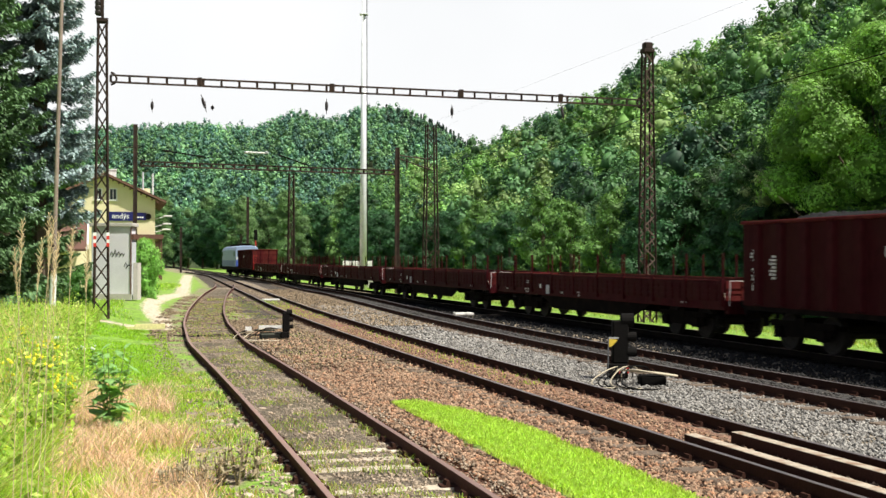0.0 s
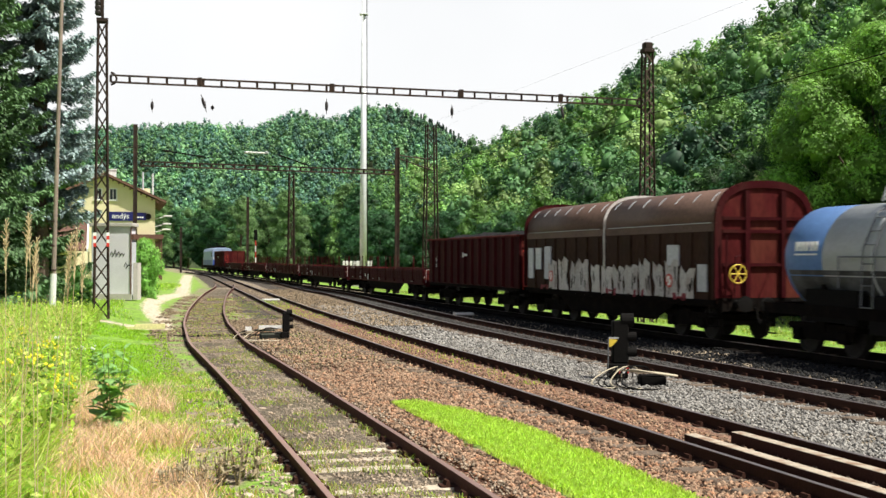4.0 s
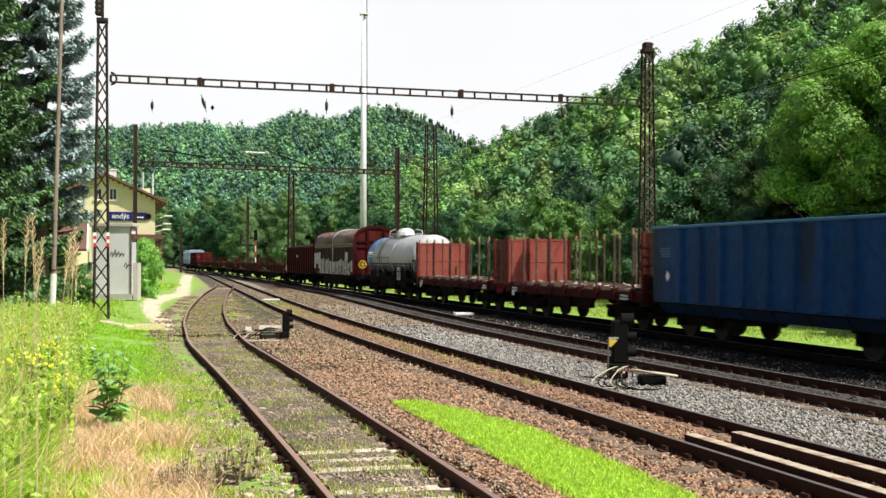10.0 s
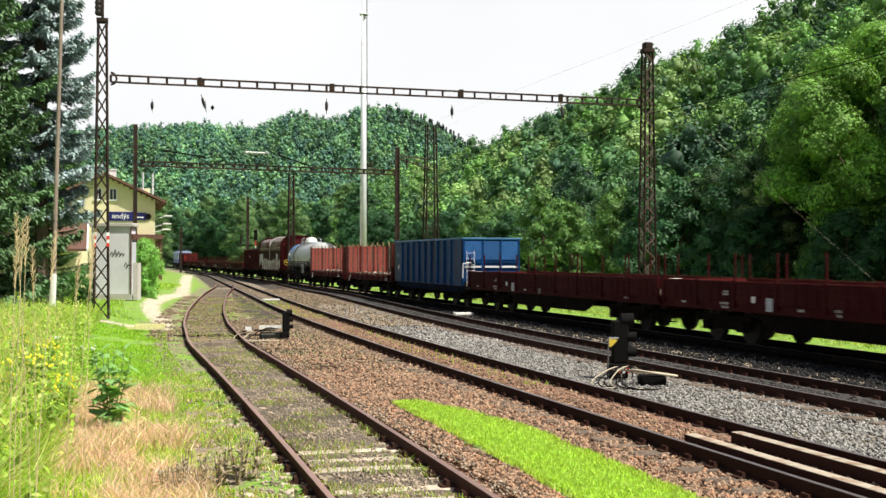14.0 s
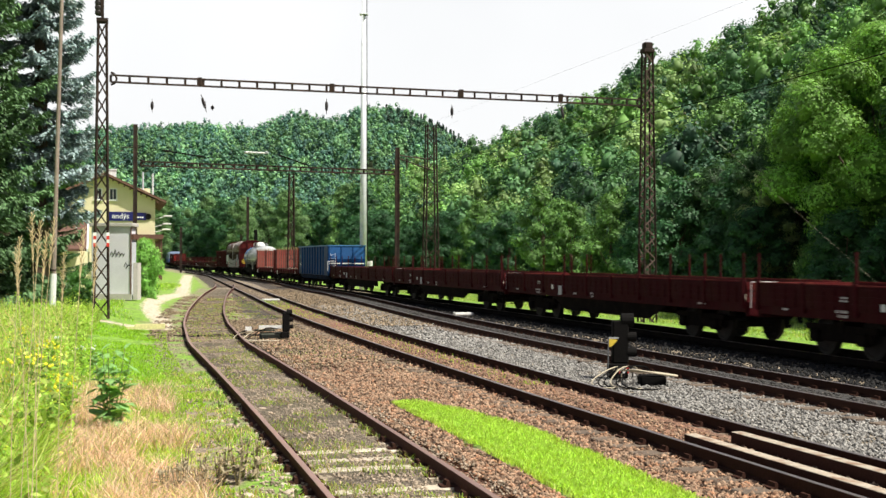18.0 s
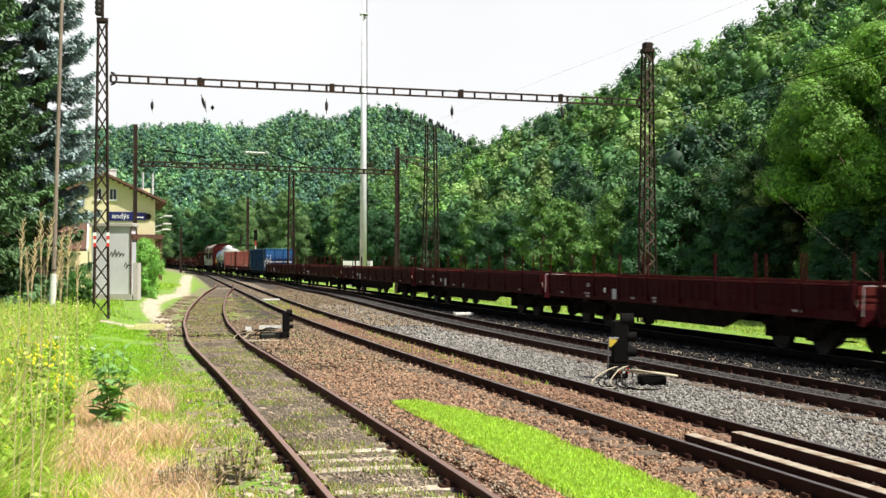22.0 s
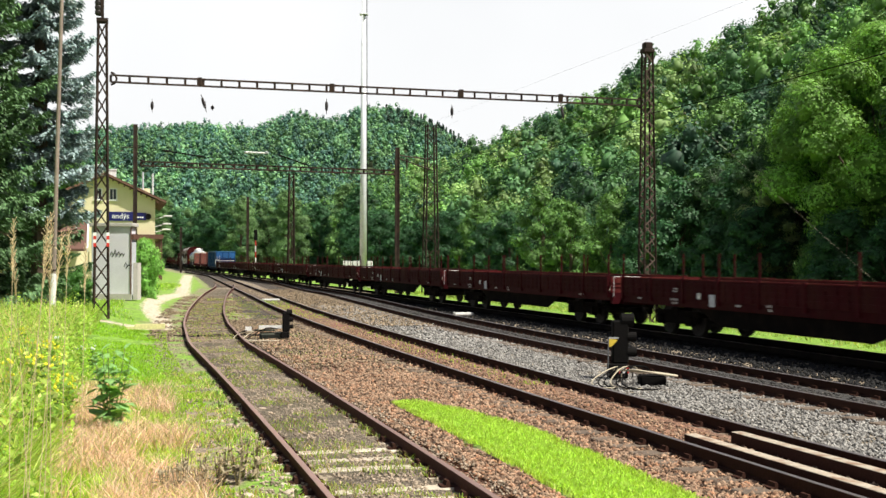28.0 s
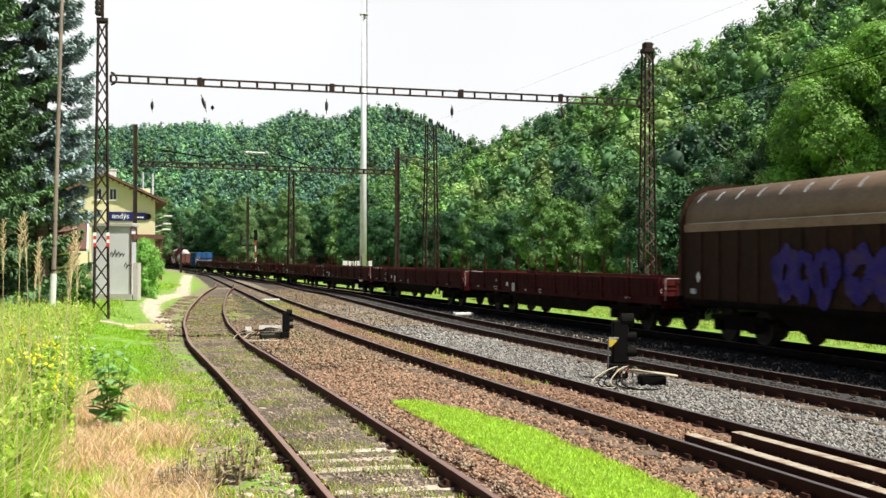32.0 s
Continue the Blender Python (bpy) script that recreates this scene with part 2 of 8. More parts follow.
def cx(track, y):
    """x of a track's centre line at depth y."""
    if track == 4:
        return line4_at(y)
    if track == 3:
        q = min(y, 52.0)
        x = 13.48 - 0.36388 * q + 0.00138 * q * q
        x += (y - q) * (-0.36388 + 0.00276 * 52)
        if y > 75:
            w = min(1.0, (y - 75) / 55.0)
            x = line4_at(y) + (13.48 - 0.36388 * 52 + 0.00138 * 2704 - 0.22036 * 23 - line4_at(75.0)) * (1 - w * w * (3 - 2 * w))
        return x
    if track == 2:
        q = min(y, 60.0)
        x = 8.195 - 0.32263 * q + 0.00074 * q * q
        x += (min(y, 150.0) - q) * (-0.32263 + 0.00148 * 60)
        return x + (line4_at(y) - line4_at(150.0) if y > 150 else 0.0)
    if y < 28:
        return 2.637 - 0.25961 * y - 0.00065 * y * y
    ky = (28.0, 31.0, 34.8, 41.0, 52.8, 74.0, 98.0, 130.0)
    kx = (-5.14, -6.0, -6.93, -8.38, -10.75, -14.5, -18.45, -26.0)
    for i in range(7):
        if y <= ky[i + 1] or i == 6:
            h = ky[i + 1] - ky[i]
            w = (y - ky[i]) / h
            m0 = (kx[i + 1] - kx[max(i - 1, 0)]) / (ky[i + 1] - ky[max(i - 1, 0)])
            m1 = (kx[min(i + 2, 7)] - kx[i]) / (ky[min(i + 2, 7)] - ky[i])
            return ((2 * w ** 3 - 3 * w * w + 1) * kx[i] + (w ** 3 - 2 * w * w + w) * h * m0
                    + (3 * w * w - 2 * w ** 3) * kx[i + 1] + (w ** 3 - w * w) * h * m1)


def edge(y):
    """x of the leftmost track at depth y."""
    return cx(1, y) if y < 98 else cx(2, y) - 0.9


def gz(x, y):
    """Height of the ground."""
    d1 = edge(y) - x
    z = -0.225
    if y < 95 and -0.8 < d1 < 2.2:
        z += 0.065 * min(1.0, (2.2 - abs(d1)) / 0.8)
    elif y < 46 and -5 < d1 <= -0.8:
        z -= 0.05
        if y < 19.6 and 1.75 < -d1 < 2.05 + 1.0 * min(1.0, (19.6 - y) / 3.0) ** 0.6:
            z += 0.085
    if d1 > 1.6:
        z += 0.40 * min(1.0, (d1 - 1.6) / 2.2) * min(1, max(0.35, y / 36.0))
    d4 = x - line4_at(y)
    if d4 > 4:
        z -= 0.25 * min(1.0, (d4 - 4) / 3)
    return z + max(hill(x, y, d4), far_hill(x, y))


def hill(x, y, d4):
    z = 0.0
    if d4 > 30:
        d = d4 - 30
        z += 69 * (1 - math.exp(-(d / 92.0) ** 1.35)) * (1 + 0.04 * math.sin(y / 90.0 + 1)) * float(np.interp(y, (230, 256, 290, 316, 364, 440, 565, 700, 820), (1.0, 0.97, 0.89, 0.80, 0.745, 0.71, 0.63, 0.58, 0.54))) * (1 - 0.5 * min(1.0, max(0.0, (d - 180) / 200.0))) * min(1.0, max(0.0, (y + 120) / 150.0))
    return z


RIDGE_A = (-0.9, -0.40, -0.285, -0.22, -0.165, -0.125, -0.096, -0.07, -0.04, -0.02, 0.01, 0.035, 0.1, 0.3)
RIDGE_H = (66, 72, 77, 82, 78, 88, 85, 92, 90, 85, 73, 58, 40, 28)


def far_hill(x, y):
    """The wooded ridge that closes the valley."""
    if y < 430:
        return 0.0
    w = min(1.0, (y - 430) / 370.0)
    return float(np.interp(x / y, RIDGE_A, RIDGE_H)) * w * w * (3 - 2 * w)


def ground_mesh():
    xs = np.unique(np.concatenate([np.linspace(-3000, -60, 14), np.linspace(-60, -16, 100), np.arange(-16, 26, 0.25), np.linspace(26, 320, 80), np.linspace(320, 3000, 14)]))
    ys = np.unique(np.concatenate([np.linspace(-3000, -60, 10), np.linspace(-60, 6, 20), np.arange(6, 62, 0.25), np.linspace(62, 160, 80), np.linspace(160, 900, 80), np.linspace(900, 4000, 16)]))
    X, Y = np.meshgrid(xs, ys)
    verts = np.zeros((X.size, 3))
    masks = np.zeros((X.size, 4), np.float32)
    c1 = {y: edge(y) for y in ys}
    for i, (x, y) in enumerate(zip(X.ravel(), Y.ravel())):
        z = gz(x, y)
        near = -20 < x < 26 and 4 < y < 70
        if near:
            z += 0.03 * noise.noise((x * 0.9, y * 0.9, 0)) + 0.015 * noise.noise((x * 3, y * 3, 5))
        verts[i] = (x, y, z)
        masks[i] = zones(x, y, c1[y])
    nx, ny = len(xs), len(ys)
    idx = np.arange(nx * ny).reshape(ny, nx)
    faces = np.stack([idx[:-1, :-1], idx[:-1, 1:], idx[1:, 1:], idx[1:, :-1]], -1).reshape(-1, 4)
    me = np_mesh("ground", verts, faces, M_GROUND, True)
    at = me.color_attributes.new("zones", "FLOAT_COLOR", "POINT")
    at.data.foreach_set("color", masks.ravel())
    return me


def zones(x, y, c1):
    """What grows on the ground: lush grass, dry straw, trodden pale path."""
    d = c1 - x                       # metres left of the siding's centre
    lush, straw, path = 0.0, 0.0, 0.0
    if d > 1.2:
        lush = min(1.0, (d - 1.2) / 0.8) * (0.45 if y < 20 and d < 2.6 else 0.9 if y < 37 else 0.62)
        if y < 19 and 1.8 < d < 4.2:
            straw = min(1, (19 - y) / 3.0) * 0.8
        pd = abs(x - (-9.8 - (y - 42) * 0.215 - (1.3 * math.sin((y - 40) / 11.0) if y < 74.5 else 0.0)))
        if y > 36:
            path = max(0.0, 1.0 - pd / (0.62 + 0.003 * y))
        if 33 < y < 45 and d < 7:
            path = max(path, 0.85 - abs(y - 39.0) / 1.6)
    if 0.7 < abs(d) < 1.4:
        lush = 0.50
    d4 = x - line4_at(y)
    if d4 > 2.6:
        lush = 1.0
    if y < 19.6:
        wide = 1.25 * min(1, (19.6 - y) / 3) ** 0.6
        lush = max(lush, 0.8 * min(1.0, max(0.0, (d + 1.85 + wide) / 0.35)) * min(1.0, max(0.0, (-1.6 - d) / 0.35)))
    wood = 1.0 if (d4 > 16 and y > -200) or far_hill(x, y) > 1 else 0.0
    return (lush, straw, path, wood)


def ground_material():
    m = bpy.data.materials.new("yard_ground")
    m.use_nodes = True
    n, l = m.node_tree.nodes, m.node_tree.links
    b = n["Principled BSDF"]
    tc = n.new("ShaderNodeTexCoord")
    at = n.new("ShaderNodeAttribute")
    at.attribute_name = "zones"
    sep = n.new("ShaderNodeSeparateColor")
    l.new(at.outputs["Color"], sep.inputs[0])
    nz = []
    for s, d in ((0.8, 5), (7, 5), (45, 3)):
        t = n.new("ShaderNodeTexNoise")
        t.inputs["Scale"].default_value = s
        t.inputs["Detail"].default_value = d
        l.new(tc.outputs["Object"], t.inputs["Vector"])
        nz.append(t)
    peb = n.new("ShaderNodeTexVoronoi")
    peb.inputs["Scale"].default_value = 26
    l.new(tc.outputs["Object"], peb.inputs["Vector"])
    psep = n.new("ShaderNodeSeparateColor")
    l.new(peb.outputs["Color"], psep.inputs[0])
    soil = ramp2(n, l, psep.outputs[0], (0.085, 0.065, 0.042), (0.36, 0.295, 0.21), 0.0, 1.0)
    green = ramp2(n, l, nz[1].outputs[0], (0.09, 0.19, 0.02), (0.24, 0.40, 0.045))
    straw = ramp2(n, l, nz[2].outputs[0], (0.30, 0.2, 0.11), (0.55, 0.40, 0.26))
    pale = ramp2(n, l, nz[1].outputs[0], (0.34, 0.29, 0.20), (0.60, 0.53, 0.41))
    cur = soil
    for ch, colr, w in ((0, green, 0.9), (1, straw, 0.7), (2, pale, 1.1)):
        a = n.new("ShaderNodeMath")
        a.operation = "MULTIPLY_ADD"
        l.new(nz[0 if ch != 2 else 1].outputs[0], a.inputs[0])
        a.inputs[1].default_value = w
        a.inputs[2].default_value = -w * 0.5
        s = n.new("ShaderNodeMath")
        s.operation = "ADD"
        l.new(sep.outputs[ch], s.inputs[0])
        l.new(a.outputs[0], s.inputs[1])
        r = n.new("ShaderNodeMapRange")
        r.inputs["From Min"].default_value = 0.35
        r.inputs["From Max"].default_value = 0.6
        l.new(s.outputs[0], r.inputs["Value"])
        mx = n.new("ShaderNodeMix")
        mx.data_type = "RGBA"
        l.new(r.outputs[0], mx.inputs["Factor"])
        l.new(cur, mx.inputs["A"])
        l.new(colr, mx.inputs["B"])
        cur = mx.outputs["Result"]
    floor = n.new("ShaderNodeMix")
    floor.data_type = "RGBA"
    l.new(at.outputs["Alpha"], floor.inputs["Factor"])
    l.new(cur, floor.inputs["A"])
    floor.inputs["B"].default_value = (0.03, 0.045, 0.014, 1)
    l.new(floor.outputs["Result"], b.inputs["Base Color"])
    b.inputs["Roughness"].default_value = 0.95
    bp = n.new("ShaderNodeBump")
    bp.inputs["Strength"].default_value = 0.6
    bp.inputs["Distance"].default_value = 0.03
    l.new(nz[2].outputs[0], bp.inputs["Height"])
    l.new(bp.outputs[0], b.inputs["Normal"])
    return m


def ramp2(n, l, fac, a, b, lo=0.35, hi=0.65):
    r = n.new("ShaderNodeValToRGB")
    r.color_ramp.elements[0].position = lo
    r.color_ramp.elements[1].position = hi
    r.color_ramp.elements[0].color = (*a, 1)
    r.color_ramp.elements[1].color = (*b, 1)
    l.new(fac, r.inputs[0])
    return r.outputs[0]


M_GROUND = ground_material()
tagged(new("ground", ground_mesh()), "grassy and stony railway yard ground running out to the hills", "ground", kind="structure")


# ---- tracks ----
def track_pts(k, y0, y1, step):
    ys = np.arange(y0, y1 + step, step)
    out = []
    for y in ys:
        x = cx(k, y)
        dx = (cx(k, y + 0.2) - cx(k, y - 0.2)) / 0.4
        out.append((x, y, math.atan(dx)))
    return out


def rail_rings(k, off, y0, y1, step, prof):
    rings = []
    for x, y, th in track_pts(k, y0, y1, step):
        rx, ry = math.cos(th), -math.sin(th)
        rings.append([(x + (off + p) * rx, y + (off + p) * ry, z) for p, z in prof])
    return rings


RAIL_LOW = [(-0.07, -0.16), (0.07, -0.16), (0.07, -0.15), (0.012, -0.135), (0.012, -0.045), (0.035, -0.04), (0.035, -0.004),
            (-0.035, -0.004), (-0.035, -0.04), (-0.012, -0.045), (-0.012, -0.135), (-0.07, -0.15)]
RAIL_TOP = [(-0.033, -0.008), (0.033, -0.008), (0.033, -0.001), (0.024, 0.0), (-0.024, 0.0), (-0.033, -0.001)]
BED = {1: (-0.21, None), 2: (-0.19, None), 3: (-0.18, None), 4: (-0.18, None)}


def sleeper_mesh(w, material, x0=-1.3, x1=1.3):
    bm = bmesh.new()
    box(bm, x0, x1, -w / 2, w / 2, -0.30, -0.155, 0.012)
    me = bpy.data.meshes.new("sleeper")
    bm.to_mesh(me)
    bm.free()
    me.materials.append(material)
    return me


def clip_mesh():
    bm = bmesh.new()
    prof = [(-0.19, -0.156), (-0.19, -0.135), (-0.14, -0.13), (-0.13, -0.085), (-0.10, -0.085), (-0.09, -0.14), (0.09, -0.14), (0.10, -0.085), (0.13, -0.085),
            (0.14, -0.13), (0.19, -0.135), (0.19, -0.156)]
    loft(bm, [[(x, y, z) for x, z in prof] for y in (-0.07, 0.07)])
    me = bpy.data.meshes.new("rail_chair")
    bm.to_mesh(me)
    bm.free()
    me.materials.append(M_RAIL)
    return me


def stone_material(name, dark, light, tint, grain=17):
    m = bpy.data.materials.new(name)
    m.use_nodes = True
    n, l = m.node_tree.nodes, m.node_tree.links
    b = n["Principled BSDF"]
    tc = n.new("ShaderNodeTexCoord")
    v = n.new("ShaderNodeTexVoronoi")
    v.inputs["Scale"].default_value = grain
    l.new(tc.outputs["Object"], v.inputs["Vector"])
    sp = n.new("ShaderNodeSeparateColor")
    l.new(v.outputs["Color"], sp.inputs[0])
    base = ramp2(n, l, sp.outputs[0], dark, light, 0.0, 1.0)
    t = n.new("ShaderNodeTexNoise")
    t.inputs["Scale"].default_value = 0.7
    t.inputs["Detail"].default_value = 5
    l.new(tc.outputs["Object"], t.inputs["Vector"])
    r = n.new("ShaderNodeMapRange")
    r.inputs["From Min"].default_value = 0.42
    r.inputs["From Max"].default_value = 0.62
    r.inputs["To Max"].default_value = 0.6
    l.new(t.outputs[0], r.inputs["Value"])
    mx = n.new("ShaderNodeMix")
    mx.data_type = "RGBA"
    l.new(r.outputs[0], mx.inputs["Factor"])
    l.new(base, mx.inputs["A"])
    mx.inputs["B"].default_value = (*tint, 1)
    l.new(mx.outputs["Result"], b.inputs["Base Color"])
    b.inputs["Roughness"].default_value = 0.9
    bp = n.new("ShaderNodeBump")
    bp.inputs["Strength"].default_value = 1.0
    bp.inputs["Distance"].default_value = 0.05
    bp.invert = True
    l.new(v.outputs["Distance"], bp.inputs["Height"])
    l.new(bp.outputs[0], b.inputs["Normal"])
    return m


M_BED_RED = stone_material("ballast_red_brown", (0.07, 0.032, 0.02), (0.33, 0.19, 0.12), (0.19, 0.075, 0.04))
M_BED_GREY = stone_material("ballast_grey", (0.045, 0.043, 0.04), (0.29, 0.28, 0.265), (0.13, 0.12, 0.105))
# oily stones, blackened further to carry the train's shadow in the colour
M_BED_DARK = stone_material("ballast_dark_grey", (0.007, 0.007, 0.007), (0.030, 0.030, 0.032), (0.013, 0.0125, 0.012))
M_BED_MIX = stone_material("ballast_brown_grey", (0.025, 0.02, 0.015), (0.125, 0.10, 0.08), (0.055, 0.045, 0.03))
M_BED_OIL = stone_material("ballast_oily", (0.014, 0.013, 0.012), (0.075, 0.07, 0.064), (0.03, 0.027, 0.023))
M_BED_SOIL = stone_material("siding_soil", (0.035, 0.026, 0.017), (0.34, 0.275, 0.195), (0.075, 0.065, 0.028), 30)


def ballast(k, y0, y1, left, right, top, material, label):
    slope = 0.02 if right < 0.8 else 0.25
    inner = 0.5 if right < 0.8 else 0.65
    prof = [(left, -0.30), (left + slope, top - 0.02), (-inner, top), (inner, top), (right - slope, top - 0.02), (right, -0.30)]
    rings = rail_rings(k, 0.0, y0, y1, 1.0, prof)
    bm = loft(bmesh.new(), rings, closed=False)
    tagged(part("ballast_bed", bm, material), label, "ballast", kind="structure")


ballast(1, 4.0, 90.0, -0.73, 0.73, -0.150, M_BED_SOIL, "soiled stones and earth between the siding rails")
ballast(2, 4.0, 30.0, -4.15, 1.5, -0.20, M_BED_RED, "red-brown ballast stones of the track bed")
ballast(2, 30.0, 46.0, -4.05, 1.5, -0.20, M_BED_MIX, "yellow-brown soiled ballast by the point machine")
ballast(2, 46.0, 200.0, -2.6, 1.5, -0.20, M_BED_MIX, "brown soiled ballast farther down the running track")
ballast(3, 4.0, 44.0, -3.9, 0.95, -0.212, M_BED_GREY, "light grey ballast stones of the track bed")
ballast(2, 5.0, 60.0, -0.70, 0.70, -0.158, M_BED_RED, "red-brown stones packed between the rails")
ballast(3, 8.0, 120.0, -0.70, 0.70, -0.150, M_BED_OIL, "dark oily ballast between the rails")
ballast(3, 44.0, 200.0, -3.9, 0.95, -0.212, M_BED_MIX, "brown soiled ballast farther down the track bed")
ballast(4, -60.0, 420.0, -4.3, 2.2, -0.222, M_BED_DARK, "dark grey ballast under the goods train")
# track 4 sleepers in near-black: the train's shadow painted on
SLEEPER_DARK, SLEEPER_PALE, SLEEPER_SHADED, CLIPS = sleeper_mesh(0.26, M_SLEEPER), sleeper_mesh(0.24, M_PALE, -1.02, 0.84), sleeper_mesh(0.26, M_UNDER), clip_mesh()


def track(k, y0, y1, label, sl_y1, sleeper, pitch=0.6, tilt=0.0):
    t = empty("railway_track")
    tagged(t, label, "railway track", "tracks of the yard")
    for off in (-0.75, 0.75):
        # track 4 rails in near-black, the shadow under the train put into colour
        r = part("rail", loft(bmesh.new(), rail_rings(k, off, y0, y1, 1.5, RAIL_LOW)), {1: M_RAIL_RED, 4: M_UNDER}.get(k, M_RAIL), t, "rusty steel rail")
        part("rail_head", loft(bmesh.new(), rail_rings(k, off, y0, y1, 1.5, RAIL_TOP)), M_RAILTOP_RED if k == 1 else M_RAILTOP, r, "worn running surface")
    y = y0
    n = 0
    while y < sl_y1 and n < 290:
        x = cx(k, y)
        th = math.atan((cx(k, y + 0.2) - cx(k, y - 0.2)) / 0.4)
        o = new("sleeper", sleeper)
        o.parent = t
        sunk = 0.0 if k > 1 else 0.018 if y < 15.5 else rs.choice((0.0, -0.03, -0.05)) - min(0.03, (y - 15) * 0.003)
        o.matrix_basis = pose(x, y, -0.01 + sunk + rs.uniform(-0.012, 0.008), 0, 0, -math.degrees(th) + rs.uniform(-1, 1) + tilt)
        if (k == 1 and y < 22) or (k in (2, 3) and y < 46):
            for sx in (-0.75, 0.75):
                c = new("rail_chair", CLIPS)
                c.parent = o
                c.matrix_basis = pose(sx, 0, 0)
        y += pitch * math.cos(th)
        n += 1
    return t


TRACKS = {
    1: track(1, 6.0, 100.0, "rusty siding on pale weathered sleepers, half buried in soil", 70, SLEEPER_PALE, 0.62),
    2: track(2, 5.0, 190.0, "rusty running track on dark sleepers in red-brown ballast", 120, SLEEPER_DARK),
    3: track(3, 10.0, 128.0, "running track on dark sleepers in grey ballast", 120, SLEEPER_DARK),
    4: track(4, -8.0, 420.0, "shaded track under the goods train", 80, SLEEPER_SHADED),
}


# ---- the goods train; each vehicle's space: y forward, the camera sees its -x side and its rear ----
TRAIN, WHEELS = [], []


def lathe(bm, prof, axis="X", sides=24, at=(0, 0, 0)):
    """Turns (position along the axis, radius) pairs round the x or y axis."""
    rings = []
    for p, r in prof:
        ring = []
        for i in range(sides):
            w = 2 * math.pi * i / sides
            c, s = r * math.cos(w), r * math.sin(w)
            ring.append((at[0] + p, at[1] + c, at[2] + s) if axis == "X" else (at[0] + s, at[1] + p, at[2] + c))
        rings.append(ring)
    return loft(bm, rings)


def mesh_of(name, bm, material, smooth=False):
    me = bpy.data.meshes.new(name)
    bm.to_mesh(me)
    bm.free()
    me.materials.append(material)
    if smooth:
        me.polygons.foreach_set("use_smooth", [True] * len(me.polygons))
    return me


def wheelset_mesh():
    bm = bmesh.new()
    lathe(bm, [(-1.05, 0.06), (-0.82, 0.08), (-0.82, 0.12), (-0.80, 0.13), (-0.795, 0.36), (-0.815, 0.39), (-0.815, 0.46), (-0.705, 0.465), (-0.70, 0.49), (-0.68, 0.49),
               (-0.68, 0.39), (-0.71, 0.36), (-0.70, 0.13), (-0.66, 0.09), (0.66, 0.09), (0.70, 0.13), (0.71, 0.36), (0.68, 0.39), (0.68, 0.49),
               (0.70, 0.49), (0.705, 0.465), (0.815, 0.46), (0.815, 0.39), (0.795, 0.36), (0.80, 0.13), (0.82, 0.12), (0.82, 0.08), (1.05, 0.06)], sides=20)
    for k in range(6):
        w = k * math.pi / 3
        for sx in (-1, 1):
            box(bm, sx * 0.80 - 0.012, sx * 0.80 + 0.012, 0.24 * math.cos(w) - 0.03, 0.24 * math.cos(w) + 0.03, 0.24 * math.sin(w) - 0.03, 0.24 * math.sin(w) + 0.03)
    return mesh_of("wheelset", bm, M_WHEEL)


def bogie_mesh():
    bm = bmesh.new()
    for sx in (-1, 1):
        x = sx * 1.02
        box(bm, x - 0.05, x + 0.05, -1.35, 1.35, 0.60, 0.74)
        loft(bm, [[(x + q, y, z) for y, z in ((-1.25, 0.62), (-0.65, 0.36), (0.65, 0.36), (1.25, 0.62))] for q in (-0.05, 0.05)])
        for y in (-0.9, 0.9):
            box(bm, x + sx * 0.05 - 0.1, x + sx * 0.05 + 0.1, y - 0.16, y + 0.16, 0.32, 0.60, 0.02)
            for q in (-0.24, 0.24):
                bar(bm, (x, y + q, 0.42), (x, y + q, 0.66), 0.055, sides=8)
    box(bm, -1.1, 1.1, -0.2, 0.2, 0.55, 0.82)
    for y in (-1.3, 1.3):
        box(bm, -1.0, 1.0, y - 0.05, y + 0.05, 0.58, 0.70)
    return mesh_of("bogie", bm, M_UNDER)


WHEELSET, BOGIE = wheelset_mesh(), bogie_mesh()


def wheelset(parent, y):
    w = new("wheelset", WHEELSET)
    w.parent = parent
    w.matrix_basis = pose(0, y, 0.46)
    return w


def bogie(parent, y):
    b = new("bogie", BOGIE)
    b.parent = parent
    b.matrix_basis = pose(0, y, 0)
    for q in (-0.9, 0.9):
        wheelset(b, q)
    return b


def buffer_mesh():
    bm = bmesh.new()
    lathe(bm, [(0.0, 0.13), (0.03, 0.13), (0.03, 0.10), (0.30, 0.09), (0.30, 0.065), (0.52, 0.065), (0.52, 0.2), (0.555, 0.22), (0.565, 0.10)], "Y", 14)
    return mesh_of("buffer", bm, M_BLACK)


BUFFER = buffer_mesh()


def ends(parent, half):
    """Buffers, draw hooks and brake hoses at both ends."""
    for sy in (-1, 1):
        for x in (-0.875, 0.875):
            b = new("buffer", BUFFER)
            b.parent = parent
            b.matrix_basis = pose(x, sy * half, 1.05, 0, 0, 0 if sy > 0 else 180)
        bm = bmesh.new()
        y = sy * half
        tube(bm, [(0, y, 1.05), (0, y + sy * 0.32, 1.04), (0, y + sy * 0.4, 0.98), (0, y + sy * 0.36, 0.70), (0.02, y + sy * 0.22, 0.62)], 0.035)
        part("coupling", bm, M_BLACK, parent)
        for x in (-0.32, 0.35):
            bm = bmesh.new()
            tube(bm, [(x, y, 0.95), (x, y + sy * 0.18, 0.90), (x, y + sy * 0.25, 0.66), (x, y + sy * 0.40, 0.50), (x, y + sy * 0.47, 0.62)], 0.022)
            part("brake_hose", bm, M_BLACK, parent)


